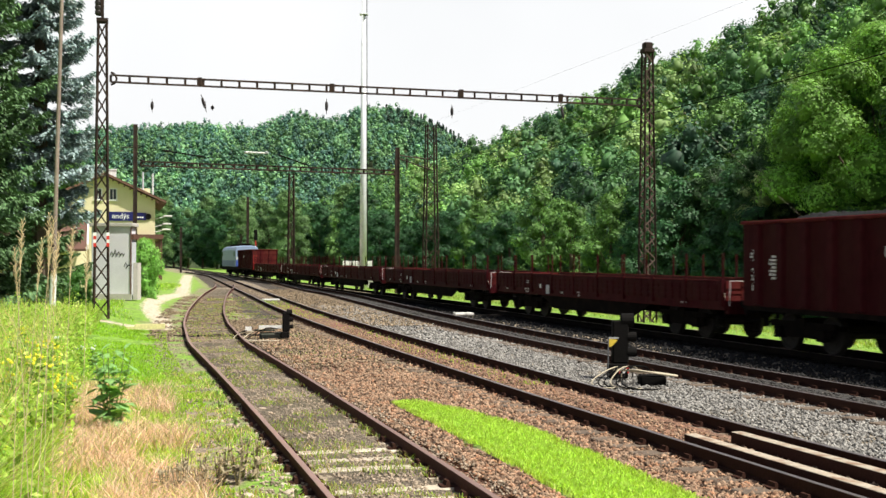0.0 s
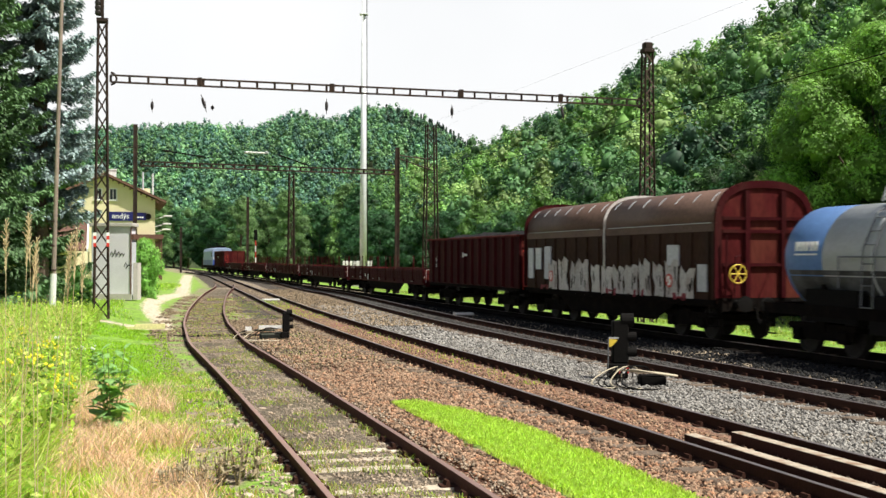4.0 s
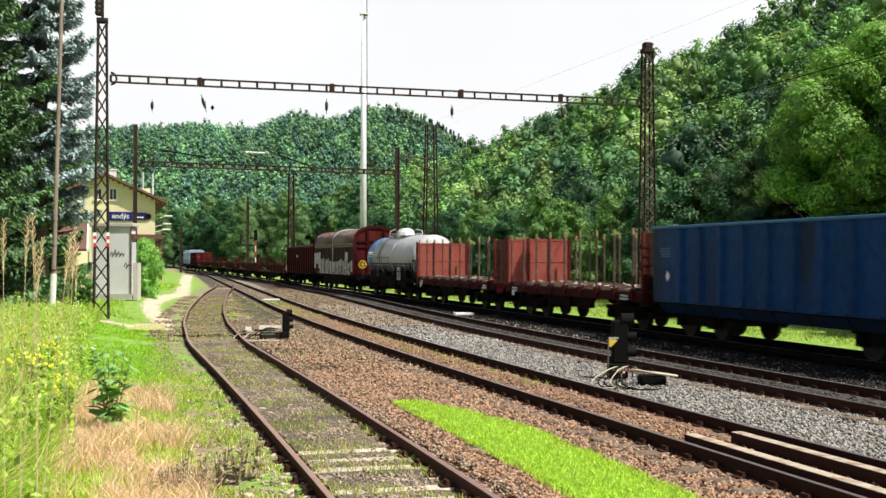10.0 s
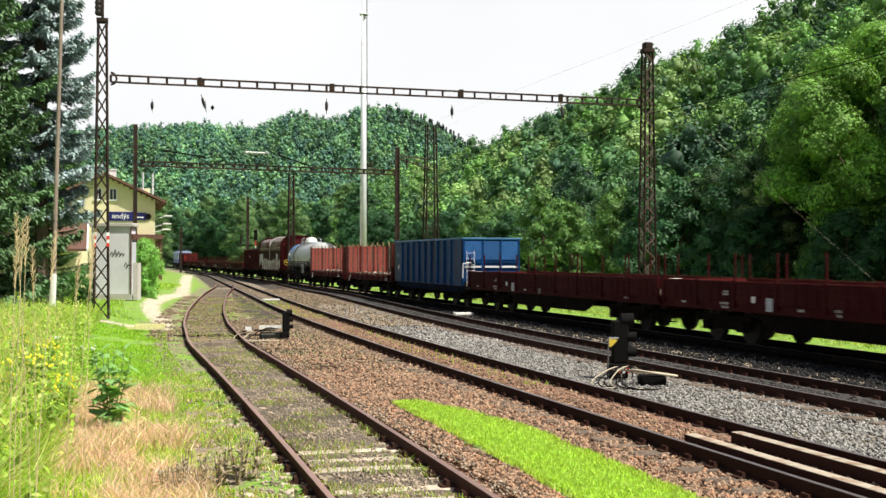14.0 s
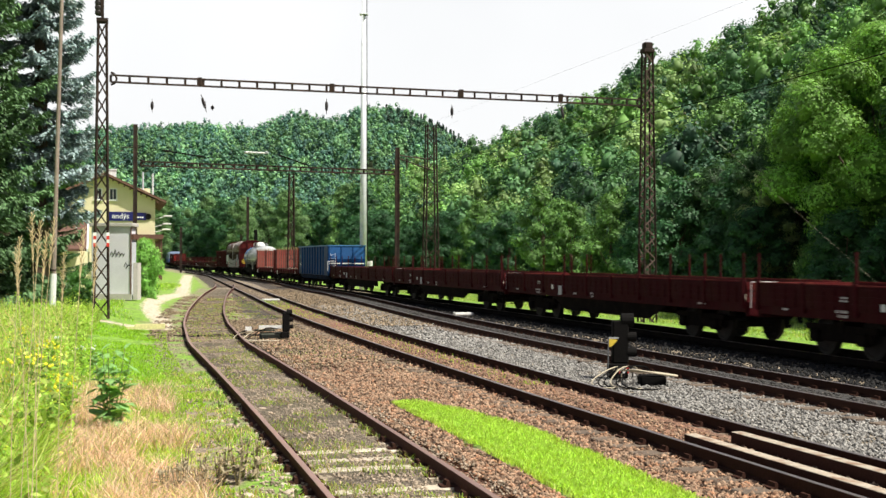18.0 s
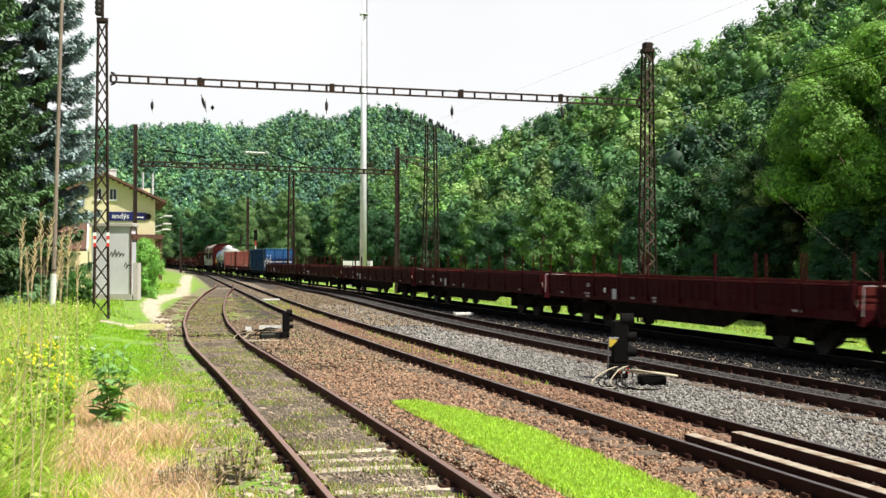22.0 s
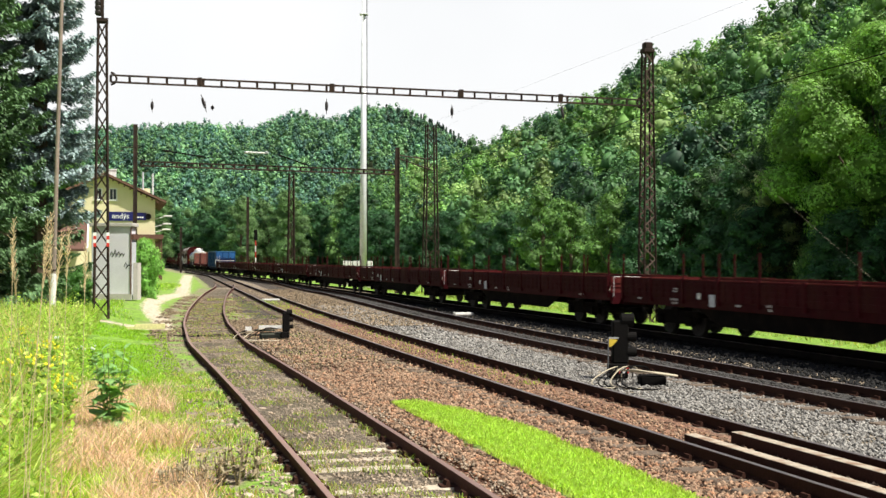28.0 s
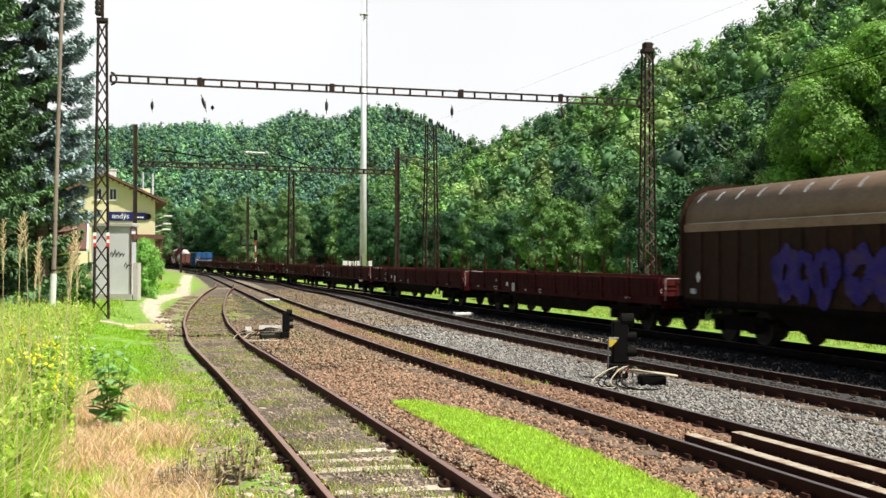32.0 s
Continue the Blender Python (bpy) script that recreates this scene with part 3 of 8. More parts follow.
def sheet(name, parent, boxes, material, label=""):
    """One part out of a few plates."""
    bm = bmesh.new()
    for b in boxes:
        box(bm, *b)
    return part(name, bm, material, parent, label)


def marks(parent, x, items, material=None, name="marking"):
    """Small stencilled panels on the camera's side: (y, z, length, height)."""
    for y, z, ln, h in items:
        bm = bmesh.new()
        rows = max(1, int(round(h / 0.085)))
        for r in range(rows):
            z0 = z + h * r / rows
            cut = ln * (1.0 - 0.25 * ((r * 37 + int(abs(y) * 10)) % 3) / 2)
            q = y - ln / 2
            while q < y - ln / 2 + cut - 0.03:
                w = min(0.05 + 0.04 * ((int(q * 90) + r) % 3), y - ln / 2 + cut - q)
                box(bm, x - 0.004, x, q, q + w, z0, z0 + h / rows * 0.62)
                q += w + 0.03
        part(name, bm, material or M_WHITE, parent, "stencilled white lettering too small to read")


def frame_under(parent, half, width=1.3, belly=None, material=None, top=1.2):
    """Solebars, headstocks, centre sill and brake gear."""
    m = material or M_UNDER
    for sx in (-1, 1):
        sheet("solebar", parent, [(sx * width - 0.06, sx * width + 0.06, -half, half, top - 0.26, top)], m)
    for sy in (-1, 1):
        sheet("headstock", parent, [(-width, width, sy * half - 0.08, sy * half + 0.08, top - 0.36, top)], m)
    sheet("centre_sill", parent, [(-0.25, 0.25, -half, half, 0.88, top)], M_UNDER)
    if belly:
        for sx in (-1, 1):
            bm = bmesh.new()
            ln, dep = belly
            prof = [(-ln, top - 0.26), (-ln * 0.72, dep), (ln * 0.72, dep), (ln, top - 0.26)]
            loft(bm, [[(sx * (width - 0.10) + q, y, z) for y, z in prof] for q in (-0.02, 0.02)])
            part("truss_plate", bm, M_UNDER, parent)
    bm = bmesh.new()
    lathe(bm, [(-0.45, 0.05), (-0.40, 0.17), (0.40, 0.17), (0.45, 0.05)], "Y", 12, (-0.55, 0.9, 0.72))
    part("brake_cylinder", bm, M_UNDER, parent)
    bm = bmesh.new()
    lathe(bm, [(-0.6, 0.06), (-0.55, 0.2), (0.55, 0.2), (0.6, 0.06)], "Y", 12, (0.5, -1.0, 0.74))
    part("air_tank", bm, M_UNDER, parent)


def steps(parent, half, x=-1.3):
    for sy in (-1, 1):
        bm = bmesh.new()
        y = sy * (half - 0.35)
        for q in (-0.16, 0.16):
            bar(bm, (x, y + q, 0.95), (x, y + q, 0.42), 0.012)
        for z in (0.42, 0.68):
            box(bm, x - 0.08, x + 0.08, y - 0.17, y + 0.17, z - 0.012, z + 0.012)
        part("step", bm, M_BLACK, parent)
        bm = bmesh.new()
        tube(bm, [(x - 0.03, y + 0.3, 0.98), (x - 0.05, y + 0.3, 0.72), (x - 0.03, y + 0.3, 0.60)], 0.018)
        part("tie_hook", bm, M_UNDER, parent)


def posts(name, parent, xs_ys, size, z0, z1, material, label=""):
    bm = bmesh.new()
    box(bm, -size[0] / 2, size[0] / 2, -size[1] / 2, size[1] / 2, z0, z1, 0.008)
    me = mesh_of(name, bm, material)
    for x, y in xs_ys:
        o = new(name, me)
        o.parent = parent
        o.matrix_basis = pose(x, y, 0)
        if label:
            tagged(o, label)


def flat_wagon(length, stakes, seed):
    e = empty("flat_wagon")
    tagged(e, "maroon low-sided bogie flat wagon with steel drop sides" + (" and raised stakes" if stakes > 0.5 else ""), "freight wagon", "flat wagons of the goods train")
    half = length / 2
    frame_under(e, half, 1.32, (half * 0.50, 0.42), M_MAROON, 1.14)
    sheet("deck", e, [(-1.30, 1.30, -half, half, 1.145, 1.20)], M_TIMBER, "worn wooden load floor")
    n = 9
    pl = (length - 0.1) / n
    bm = bmesh.new()
    box(bm, -0.02, 0.02, -pl / 2 + 0.03, pl / 2 - 0.03, 1.10, 1.655, 0.008)
    for z in (1.20, 1.36, 1.52):
        box(bm, -0.038, -0.02, -pl / 2 + 0.06, pl / 2 - 0.06, z, z + 0.07)
    for q in (-0.33, -0.11, 0.11, 0.33):
        box(bm, -0.045, -0.02, pl * q - 0.025, pl * q + 0.025, 1.12, 1.60)
    board = mesh_of("side_board", bm, M_MAROON)
    bm = bmesh.new()
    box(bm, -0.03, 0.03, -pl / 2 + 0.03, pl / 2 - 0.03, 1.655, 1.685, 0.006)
    # rim in the lit maroon, sun along the top edge painted on
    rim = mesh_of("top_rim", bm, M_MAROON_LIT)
    for sx in (-1, 1):
        for i in range(n):
            y = -half + 0.05 + pl * (i + 0.5)
            o = new("side_board", board)
            o.parent = e
            o.matrix_basis = pose(sx * 1.39, y, rs.uniform(-0.01, 0.01), 0, 0, 0 if sx < 0 else 180)
            r = new("top_rim", rim)
            r.parent = o
    near, far = [], []
    for i in range(n + 1):
        y = -half + 0.05 + pl * i
        y = min(max(y, -half + 0.08), half - 0.08)
        near.append((-1.42, y))
        far.append((1.42, y))
    posts("side_post", e, near + far, (0.09, 0.12), 0.98, 1.70, M_MAROON)
    tall = [p for p in near + far if rs.rand() < stakes]
    posts("stake", e, [(x * 0.985, y) for x, y in tall], (0.045, 0.055), 1.3, 2.4, M_MAROON, "upright steel stake")
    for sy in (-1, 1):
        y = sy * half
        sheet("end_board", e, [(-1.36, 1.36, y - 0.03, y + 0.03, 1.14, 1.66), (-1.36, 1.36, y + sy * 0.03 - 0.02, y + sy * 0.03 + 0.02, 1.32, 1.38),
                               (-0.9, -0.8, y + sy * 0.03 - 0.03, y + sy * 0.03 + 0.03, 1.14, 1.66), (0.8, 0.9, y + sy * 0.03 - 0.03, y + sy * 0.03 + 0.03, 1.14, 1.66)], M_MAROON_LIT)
        bm = bmesh.new()
        tube(bm, [(-1.3, y + sy * 0.10, 1.0), (-1.3, y + sy * 0.13, 1.66), (-0.75, y + sy * 0.13, 1.66), (-0.75, y + sy * 0.1, 1.0)], 0.014)
        part("hand_rail", bm, M_CHALK, e, "dirty white shunter's rail")
    for y in (-half + 3.0, half - 3.0):
        bogie(e, y)
    ends(e, half)
    steps(e, half)
    marks(e, -1.442, [(half - 1.3, 1.02, 0.35, 0.08), (half - 3.6, 0.95, 0.5, 0.20), (half - 3.7, 1.30, 0.3, 0.14), (-half + 2.2, 1.0, 0.4, 0.09), (half - 7.2, 1.0, 0.3, 0.10), (0.5, 0.95, 0.25, 0.2)], M_CHALK)
    sheet("label_board", e, [(-1.45, -1.44, half - 6.0, half - 5.7, 0.95, 1.28)], M_GREYPAINT)
    sheet("emblem", e, [(-1.452, -1.444, half - 5.2, half - 5.02, 1.14, 1.30)], M_WHITE, "small white square emblem")
    return e


def open_wagon(material, rim_material, length=13.0, doors=False, load=None, label=""):
    e = empty("open_wagon")
    tagged(e, label, "freight wagon")
    half = length / 2
    frame_under(e, half, 1.32, None, M_UNDER, 1.20)
    z0, z1 = (0.98 if doors else 1.06), 3.12
    if doors:
        # sloping chute plates under the side walls, blue-black
        for sx in (-1, 1):
            for k in range(8):
                ya, yb = -half + 0.15 + k * (length - 0.3) / 8, -half + 0.05 + (k + 1) * (length - 0.3) / 8
                bm = bmesh.new()
                loft(bm, [[(sx * 1.39, y, z0 + 0.02), (sx * 1.16, y, 0.66), (sx * 1.10, y, 0.66), (sx * 1.33, y, z0 + 0.02)] for y in (ya, yb)])
                part("chute_plate", bm, M_BLUE_BLACK, e, "sloping dark blue-black plate")
    for sx in (-1, 1):
        sheet("side_wall", e, [(sx * 1.37 - 0.025, sx * 1.37 + 0.025, -half, half, z0, z1)], material)
    for sy in (-1, 1):
        # maroon wagons get lit-maroon ends, the sun on them put into colour
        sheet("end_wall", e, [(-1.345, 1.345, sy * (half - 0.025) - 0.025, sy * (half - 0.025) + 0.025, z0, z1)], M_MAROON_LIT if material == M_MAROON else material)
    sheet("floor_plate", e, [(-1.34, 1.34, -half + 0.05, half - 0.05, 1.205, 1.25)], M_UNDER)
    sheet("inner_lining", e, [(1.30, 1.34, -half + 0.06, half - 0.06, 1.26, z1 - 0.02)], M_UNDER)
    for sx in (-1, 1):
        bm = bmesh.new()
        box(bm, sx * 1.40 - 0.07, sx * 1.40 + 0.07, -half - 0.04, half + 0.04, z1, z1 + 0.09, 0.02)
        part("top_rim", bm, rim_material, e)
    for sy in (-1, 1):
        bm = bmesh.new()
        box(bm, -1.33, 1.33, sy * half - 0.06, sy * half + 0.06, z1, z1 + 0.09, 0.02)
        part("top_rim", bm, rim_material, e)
    # pressed ribs with sloping flanks
    bm = bmesh.new()
    loft(bm, [[(0.0, -0.19, z0 + 0.02), (-0.10, -0.11, z0 + 0.06), (-0.10, 0.11, z0 + 0.06), (0.0, 0.19, z0 + 0.02)],
              [(0.0, -0.19, z1), (-0.10, -0.11, z1), (-0.10, 0.11, z1), (0.0, 0.19, z1)]])
    rib = mesh_of("rib", bm, material)
    span = half - (1.75 if doors else 0.75)
    for sx in (-1, 1):
        for i in range(12 if not doors else 9):
            y = -span + 2 * span * i / (11 if not doors else 8)
            o = new("rib", rib)
            o.parent = e
            o.matrix_basis = pose(sx * 1.395, y, 0, 0, 0, 0 if sx < 0 else 180)
    bm = bmesh.new()
    box(bm, -0.045, 0.0, -0.05, 0.05, z0, z1 + 0.01, 0.01)
    post = mesh_of("end_post", bm, material)
    for sy in (-1, 1):
        for x in (-1.33, -0.45, 0.45, 1.33):
            o = new("end_post", post)
            o.parent = e
            o.matrix_basis = pose(x, sy * half, 0, 0, 0, -90 if sy > 0 else 90)
        for z in ((1.35, 2.05) if doors else (1.35, 2.05, 2.7)):
            sheet("end_rib", e, [(-1.28, 1.28, sy * half - 0.04, sy * half + 0.04, z, z + 0.10)], material if doors else M_MAROON_LIT)
        bm = bmesh.new()
        y = sy * half + sy * 0.09
        for x in (-1.22, -0.86):
            bar(bm, (x, y, 1.0), (x, y, 2.6), 0.010 if doors else 0.016)
        for k in range(6):
            bar(bm, (-1.22, y, 1.15 + 0.27 * k), (-0.86, y, 1.15 + 0.27 * k), 0.008 if doors else 0.013)
        part("ladder", bm, M_WHITE if doors else M_RED, e)
    if doors:
        for sy in (-1, 1):
            c = sy * (half - 0.85)
            for a, b in ((z0 + 0.05, 2.0), (2.04, z1 - 0.05)):
                sheet("side_door", e, [(-1.42, -1.396, c - 0.75, c + 0.75, a, b)], material)
            bm = bmesh.new()
            box(bm, -1.44, -1.395, c - 0.80 * sy - 0.05, c - 0.80 * sy + 0.05, z0, z1)
            part("door_post", bm, material, e)
        for x0, x1 in ((-1.30, -0.50), (-0.38, 0.38), (0.50, 1.28)):
            sheet("end_stripe", e, [(x0, x1, -half - 0.06, -half - 0.042, 1.83, 1.91)], M_WHITE, "white painted stripe")
            sheet("end_panel", e, [(x0, x1, -half - 0.036, -half - 0.004, 2.2, 3.05)], M_BLUE_PALE, "lighter blue end panel")
        bm = bmesh.new()
        tube(bm, [(-1.45, -half - 0.2, 1.35), (-1.45, -half - 0.25, 2.0), (-1.2, -half - 0.25, 2.05), (-1.0, -half - 0.1, 2.05)], 0.025)
        part("hand_rail", bm, M_WHITE, e, "white shunter's rail")
        marks(e, -1.425, [(half - 0.8, 2.3, 0.7, 0.3)], M_BLUE_RIM)
        diamond(e, -1.43, half - 1.0, 1.75)
    else:
        marks(e, -1.40, [(half - 0.55, 2.2, 0.55, 0.32), (half - 1.45, 1.75, 0.55, 0.62), (half - 0.5, 1.45, 0.2, 0.6), (-half + 0.9, 1.7, 0.3, 0.3)])
        sheet("emblem", e, [(-1.508, -1.496, 0.4, 0.6, 2.30, 2.52), (-1.508, -1.496, -0.1, 0.32, 2.36, 2.46)], M_WHITE, "small white emblem and bar")
    if load:
        vs, fs = [], []
        nx, ny = 30, 170
        for j in range(ny + 1):
            for i in range(nx + 1):
                x, y = -1.3 + 2.6 * i / nx, -half + 0.1 + (length - 0.2) * j / ny
                u = 1 - abs(2 * i / nx - 1) ** 2.2
                w = min(1, 4.0 * (1 - abs(2 * j / ny - 1)))
                vs.append((x, y, 2.98 + 0.40 * u * w * (0.85 + 0.3 * noise.noise((y * 0.5, 0, 0))) + 0.07 * noise.noise((x * 5, y * 5, 0)) + 0.09 * rs.rand()))
        for j in range(ny):
            for i in range(nx):
                a = j * (nx + 1) + i
                fs.append((a, a + 1, a + nx + 2, a + nx + 1))
        meshed("coal_load", np_mesh("coal_load", vs, fs, M_COAL), M_COAL, e, "heap of black coal")
    for y in (-half + 2.1, half - 2.1):
        bogie(e, y)
    ends(e, half)
    steps(e, half)
    return e


def diamond(parent, x, y, z, s=0.16):
    bm = bmesh.new()
    loft(bm, [[(x - q, y, z - s), (x - q, y + s * 0.75, z), (x - q, y, z + s), (x - q, y - s * 0.75, z)] for q in (0.0, 0.006)])
    part("sign_diamond", bm, M_WHITE, parent, "white diamond plate")


def van_profile(side_top, crest, n=9, width=1.42):
    """Half round roof outline from the near eave over the crest to the far eave."""
    out = []
    for i in range(n * 2 + 1):
        a = math.pi * i / (2 * n)
        x = -width * math.copysign(abs(math.cos(a)) ** 0.75, math.cos(a))
        out.append((x, side_top + (crest - side_top) * math.sin(a) ** 0.8))
    return out


def sliding_van(length, graffiti, label, split=True):
    e = empty("sliding_wall_van")
    tagged(e, label, "freight wagon")
    half = length / 2
    frame_under(e, half, 1.3, (half * 0.62, 0.42), M_UNDER, 1.20)
    sheet("body", e, [(-1.36, 1.36, -half + 0.06, half - 0.06, 1.2, 3.0)], M_BROWN)
    m_roof = M_ROOF if graffiti == "white" else M_ROOF_TAN
    doors = [(-half, -0.06), (0.06, half)] if split else [(-half, half)]
    for sx in (-1, 1):
        for a, b in doors:
            d = sheet("sliding_wall", e, [(sx * 1.40 - 0.03, sx * 1.40 + 0.03, a + 0.02, b - 0.02, 1.05, 3.0)], M_BROWN, "brown sliding side wall")
            y = a + 0.35
            while y < b - 0.2:
                sheet("wall_rib", d, [(sx * 1.45 - 0.03, sx * 1.45 + 0.03, y - 0.035, y + 0.035, 1.08, 2.98)], M_BROWN)
                y += 0.98
            sheet("bottom_rail", d, [(sx * 1.455 - 0.04, sx * 1.455 + 0.04, a + 0.02, b - 0.02, 1.02, 1.14)], M_UNDER)
    for a, b in doors:
        roof = part("roof", loft(bmesh.new(), [[(x, a + 0.03, z) for x, z in van_profile(3.22, 4.25)], [(x, b - 0.03, z) for x, z in van_profile(3.22, 4.25)]]), m_roof, e, "rounded brown sheet roof", True)
        roof.data.polygons.foreach_set("use_smooth", [len(p.vertices) == 4 for p in roof.data.polygons])
        sheet("eave_band", e, [(-1.44, 1.44, a + 0.02, b - 0.02, 3.0, 3.22)], m_roof)
        # thin pale strip: the highlight along the eave built as a part
        for sx in (-1, 1):
            sheet("gutter_strip", e, [(sx * 1.445 - 0.012, sx * 1.445 + 0.012, a + 0.3, b - 0.3, 3.222, 3.24)], M_GREYPAINT)
        y = a + 0.5
        while y < b:
            bm = bmesh.new()
            # only the stretch of rib that catches light is built, in pale paint
            pr = van_profile(3.24, 4.275, width=1.435)
            pr = pr[len(pr) // 4 - 1:len(pr) // 4 + 2]
            for p, q in zip(pr[:-1], pr[1:]):
                strut(bm, (p[0], y, p[1]), (q[0], y, q[1]), 0.022, 0.022, (0, 1, 0))
            part("roof_rib", bm, M_GREYPAINT, e, "short pale lit stretch of a roof rib")
            y += 1.05
    if split:
        for y in (-0.05,):
            bm = bmesh.new()
            pr = [(-1.45, 1.1)] + van_profile(3.2, 4.30, width=1.45) + [(1.45, 1.1)]
            for p, q in zip(pr[:-1], pr[1:]):
                strut(bm, (p[0], y, p[1]), (q[0], y, q[1]), 0.085, 0.03, (0, 1, 0))
            part("centre_frame", bm, M_CHALK, e, "pale grey centre frame between the sliding walls")
    for sy in (-1, 1):
        y = sy * half
        prof = [(-1.42, 1.2)] + van_profile(3.22, 4.28, width=1.42) + [(1.42, 1.2)]
        bm = bmesh.new()
        loft(bm, [[(x, y - 0.04, z) for x, z in prof], [(x, y + 0.04, z) for x, z in prof]])
        m_end = M_MAROON_LIT if graffiti == "white" else M_BROWN
        w = part("end_wall", bm, m_end, e, "weathered end wall")
        bm = bmesh.new()
        for p, q in zip(prof[:-1], prof[1:]):
            strut(bm, (p[0], y + sy * 0.06, p[1]), (q[0], y + sy * 0.06, q[1]), 0.20, 0.08, (0, 1, 0))
        part("end_rim", bm, M_MAROON if graffiti == "white" else M_BROWN, w)
        for x in (-0.55, 0.55):
            sheet("end_post", w, [(x - 0.07, x + 0.07, y + sy * 0.09 - 0.05, y + sy * 0.09 + 0.05, 1.2, 4.1)], M_MAROON)
        for z in (2.05, 2.95, 3.3):
            sheet("end_beam", w, [(-1.3, 1.3, y + sy * 0.08 - 0.04, y + sy * 0.08 + 0.04, z, z + 0.09)], M_MAROON)
        bm = bmesh.new()
        tube(bm, [(-1.25, y + sy * 0.2, 1.2), (-1.25, y + sy * 0.24, 2.9)], 0.025)
        tube(bm, [(-1.0, y + sy * 0.2, 1.2), (-1.0, y + sy * 0.24, 2.3), (-0.8, y + sy * 0.2, 2.35)], 0.02)
        part("hand_rail", bm, M_MAROON, w, "dark grab rail")
    if graffiti == "white":
        bm = bmesh.new()
        ring = [(-0.95 + 0.25 * math.cos(w * math.pi / 10), -half - 0.30, 1.85 + 0.25 * math.sin(w * math.pi / 10)) for w in range(21)]
        tube(bm, ring, 0.018)
        for k in range(3):
            w = k * math.pi / 3
            bar(bm, (-0.95 - 0.23 * math.cos(w), -half - 0.3, 1.85 - 0.23 * math.sin(w)), (-0.95 + 0.23 * math.cos(w), -half - 0.3, 1.85 + 0.23 * math.sin(w)), 0.015)
        bar(bm, (-0.95, -half - 0.3, 1.85), (-0.95, -half, 1.85), 0.02)
        part("brake_wheel", bm, M_YELLOW, e, "yellow hand-brake wheel")
    # sprayed shapes on the near wall, no letters
    gr = random.Random(5)
    x = -1.485
    if graffiti == "white":
        for y, w, z, h in ((half - 0.55, 0.5, 1.5, 1.15), (half - 1.35, 0.55, 1.85, 0.8), (half - 2.3, 0.6, 1.5, 1.2), (-half + 2.4, 0.7, 2.05, 0.6), (-half + 0.7, 0.5, 1.35, 0.75)):
            sheet("painted_panel", e, [(x, x + 0.05, y - w / 2, y + w / 2, z, z + h)], M_GREYPAINT, "pale weathered panel on the wall")
        y = half - 2.9
        while y > -half + 1.6:
            w = gr.uniform(0.6, 1.0)
            spray_block(e, x, y, w, 1.10, gr.uniform(0.8, 1.2), gr)
            y -= w + gr.uniform(0.02, 0.2)
        for y in (half - 2.0, -0.6, -2.6, -half + 2.0):
            spray(e, x - 0.006, y, 0.8, 1.08, 0.26, gr, M_CRIMSON)
        for y in (half - 2.7, -half + 2.6):
            bm = bmesh.new()
            lathe(bm, [(-0.012, 0.20), (0.0, 0.20)], "X", 18, (x - 0.008, y, 1.62))
            d = part("sign_disc", bm, M_RED, e, "round prohibition sign with a red rim")
            bm = bmesh.new()
            lathe(bm, [(-0.016, 0.145), (-0.004, 0.145)], "X", 18, (x - 0.008, y, 1.62))
            part("white_field", bm, M_WHITE, d)
            bm = bmesh.new()
            strut(bm, (x - 0.027, y - 0.10, 1.72), (x - 0.027, y + 0.10, 1.52), 0.035, 0.004, (1, 0, 0))
            part("slash", bm, M_RED, d)
    else:
        for y, w in ((half - 5.3, 0.7), (half - 6.0, 0.6), (half - 6.9, 0.8), (half - 8.2, 0.8), (half - 9.2, 0.7), (half - 10.2, 0.8)):
            spray_loop(e, x, y, w, 1.25, 1.2, gr, M_VIOLET)
        diamond(e, x - 0.002, half - 0.95, 1.75)
        sheet("label_board", e, [(x - 0.004, x + 0.05, half - 0.75, half - 0.5, 1.28, 1.42)], M_GREYPAINT)
    for y in ((-half + 2.3, half - 2.3)):
        bogie(e, y)
    ends(e, half)
    steps(e, half)
    return e


M_BLUE_BLACK = mat("blue_black_paint", (0.008, 0.022, 0.055), 0.7, scale=2, fine=14, dirt=(0.012, 0.012, 0.013), dirt_amount=0.9, spec=0.05)
M_BLUE_PALE = mat("lighter_blue_paint", (0.012, 0.085, 0.25), 0.6, scale=2, fine=14)
M_CRIMSON = mat("crimson_spray", (0.22, 0.02, 0.035), 0.7, var=0.3, scale=3, fine=20, dirt=(0.12, 0.03, 0.03))
M_VIOLET = mat("violet_spray", (0.030, 0.020, 0.17), 0.6, var=0.5, scale=3, fine=20, dirt=(0.045, 0.028, 0.07), dirt_amount=0.9, spec=0.08)


def spray(parent, x, y, w, z, h, gr, material, slant=0.25):
    """A sprayed stroke: a slanted, jagged flat patch with an opening."""
    bm = bmesh.new()
    for k in range(3):
        yy = y - w / 2 + w * k / 3
        s = gr.uniform(-slant, slant)
        a, b = z + gr.uniform(0, 0.15) * h, z + h * gr.uniform(0.75, 1)
        q = w / 3 * gr.uniform(0.55, 0.95)
        if k == 1:
            a = z + h * gr.uniform(0.1, 0.6)
            b = a + h * gr.uniform(0.18, 0.3)
            q = w / 3
        pts = [(yy, a), (yy + q, a + gr.uniform(-0.03, 0.03)), (yy + q + s * 0.3, b), (yy + s * 0.3, b + gr.uniform(-0.05, 0.05))]
        loft(bm, [[(x - 0.002 * k - d, p[0], p[1]) for p in pts] for d in (0.0, 0.004)])
    part("graffiti", bm, material, parent, "sprayed graffiti strokes")


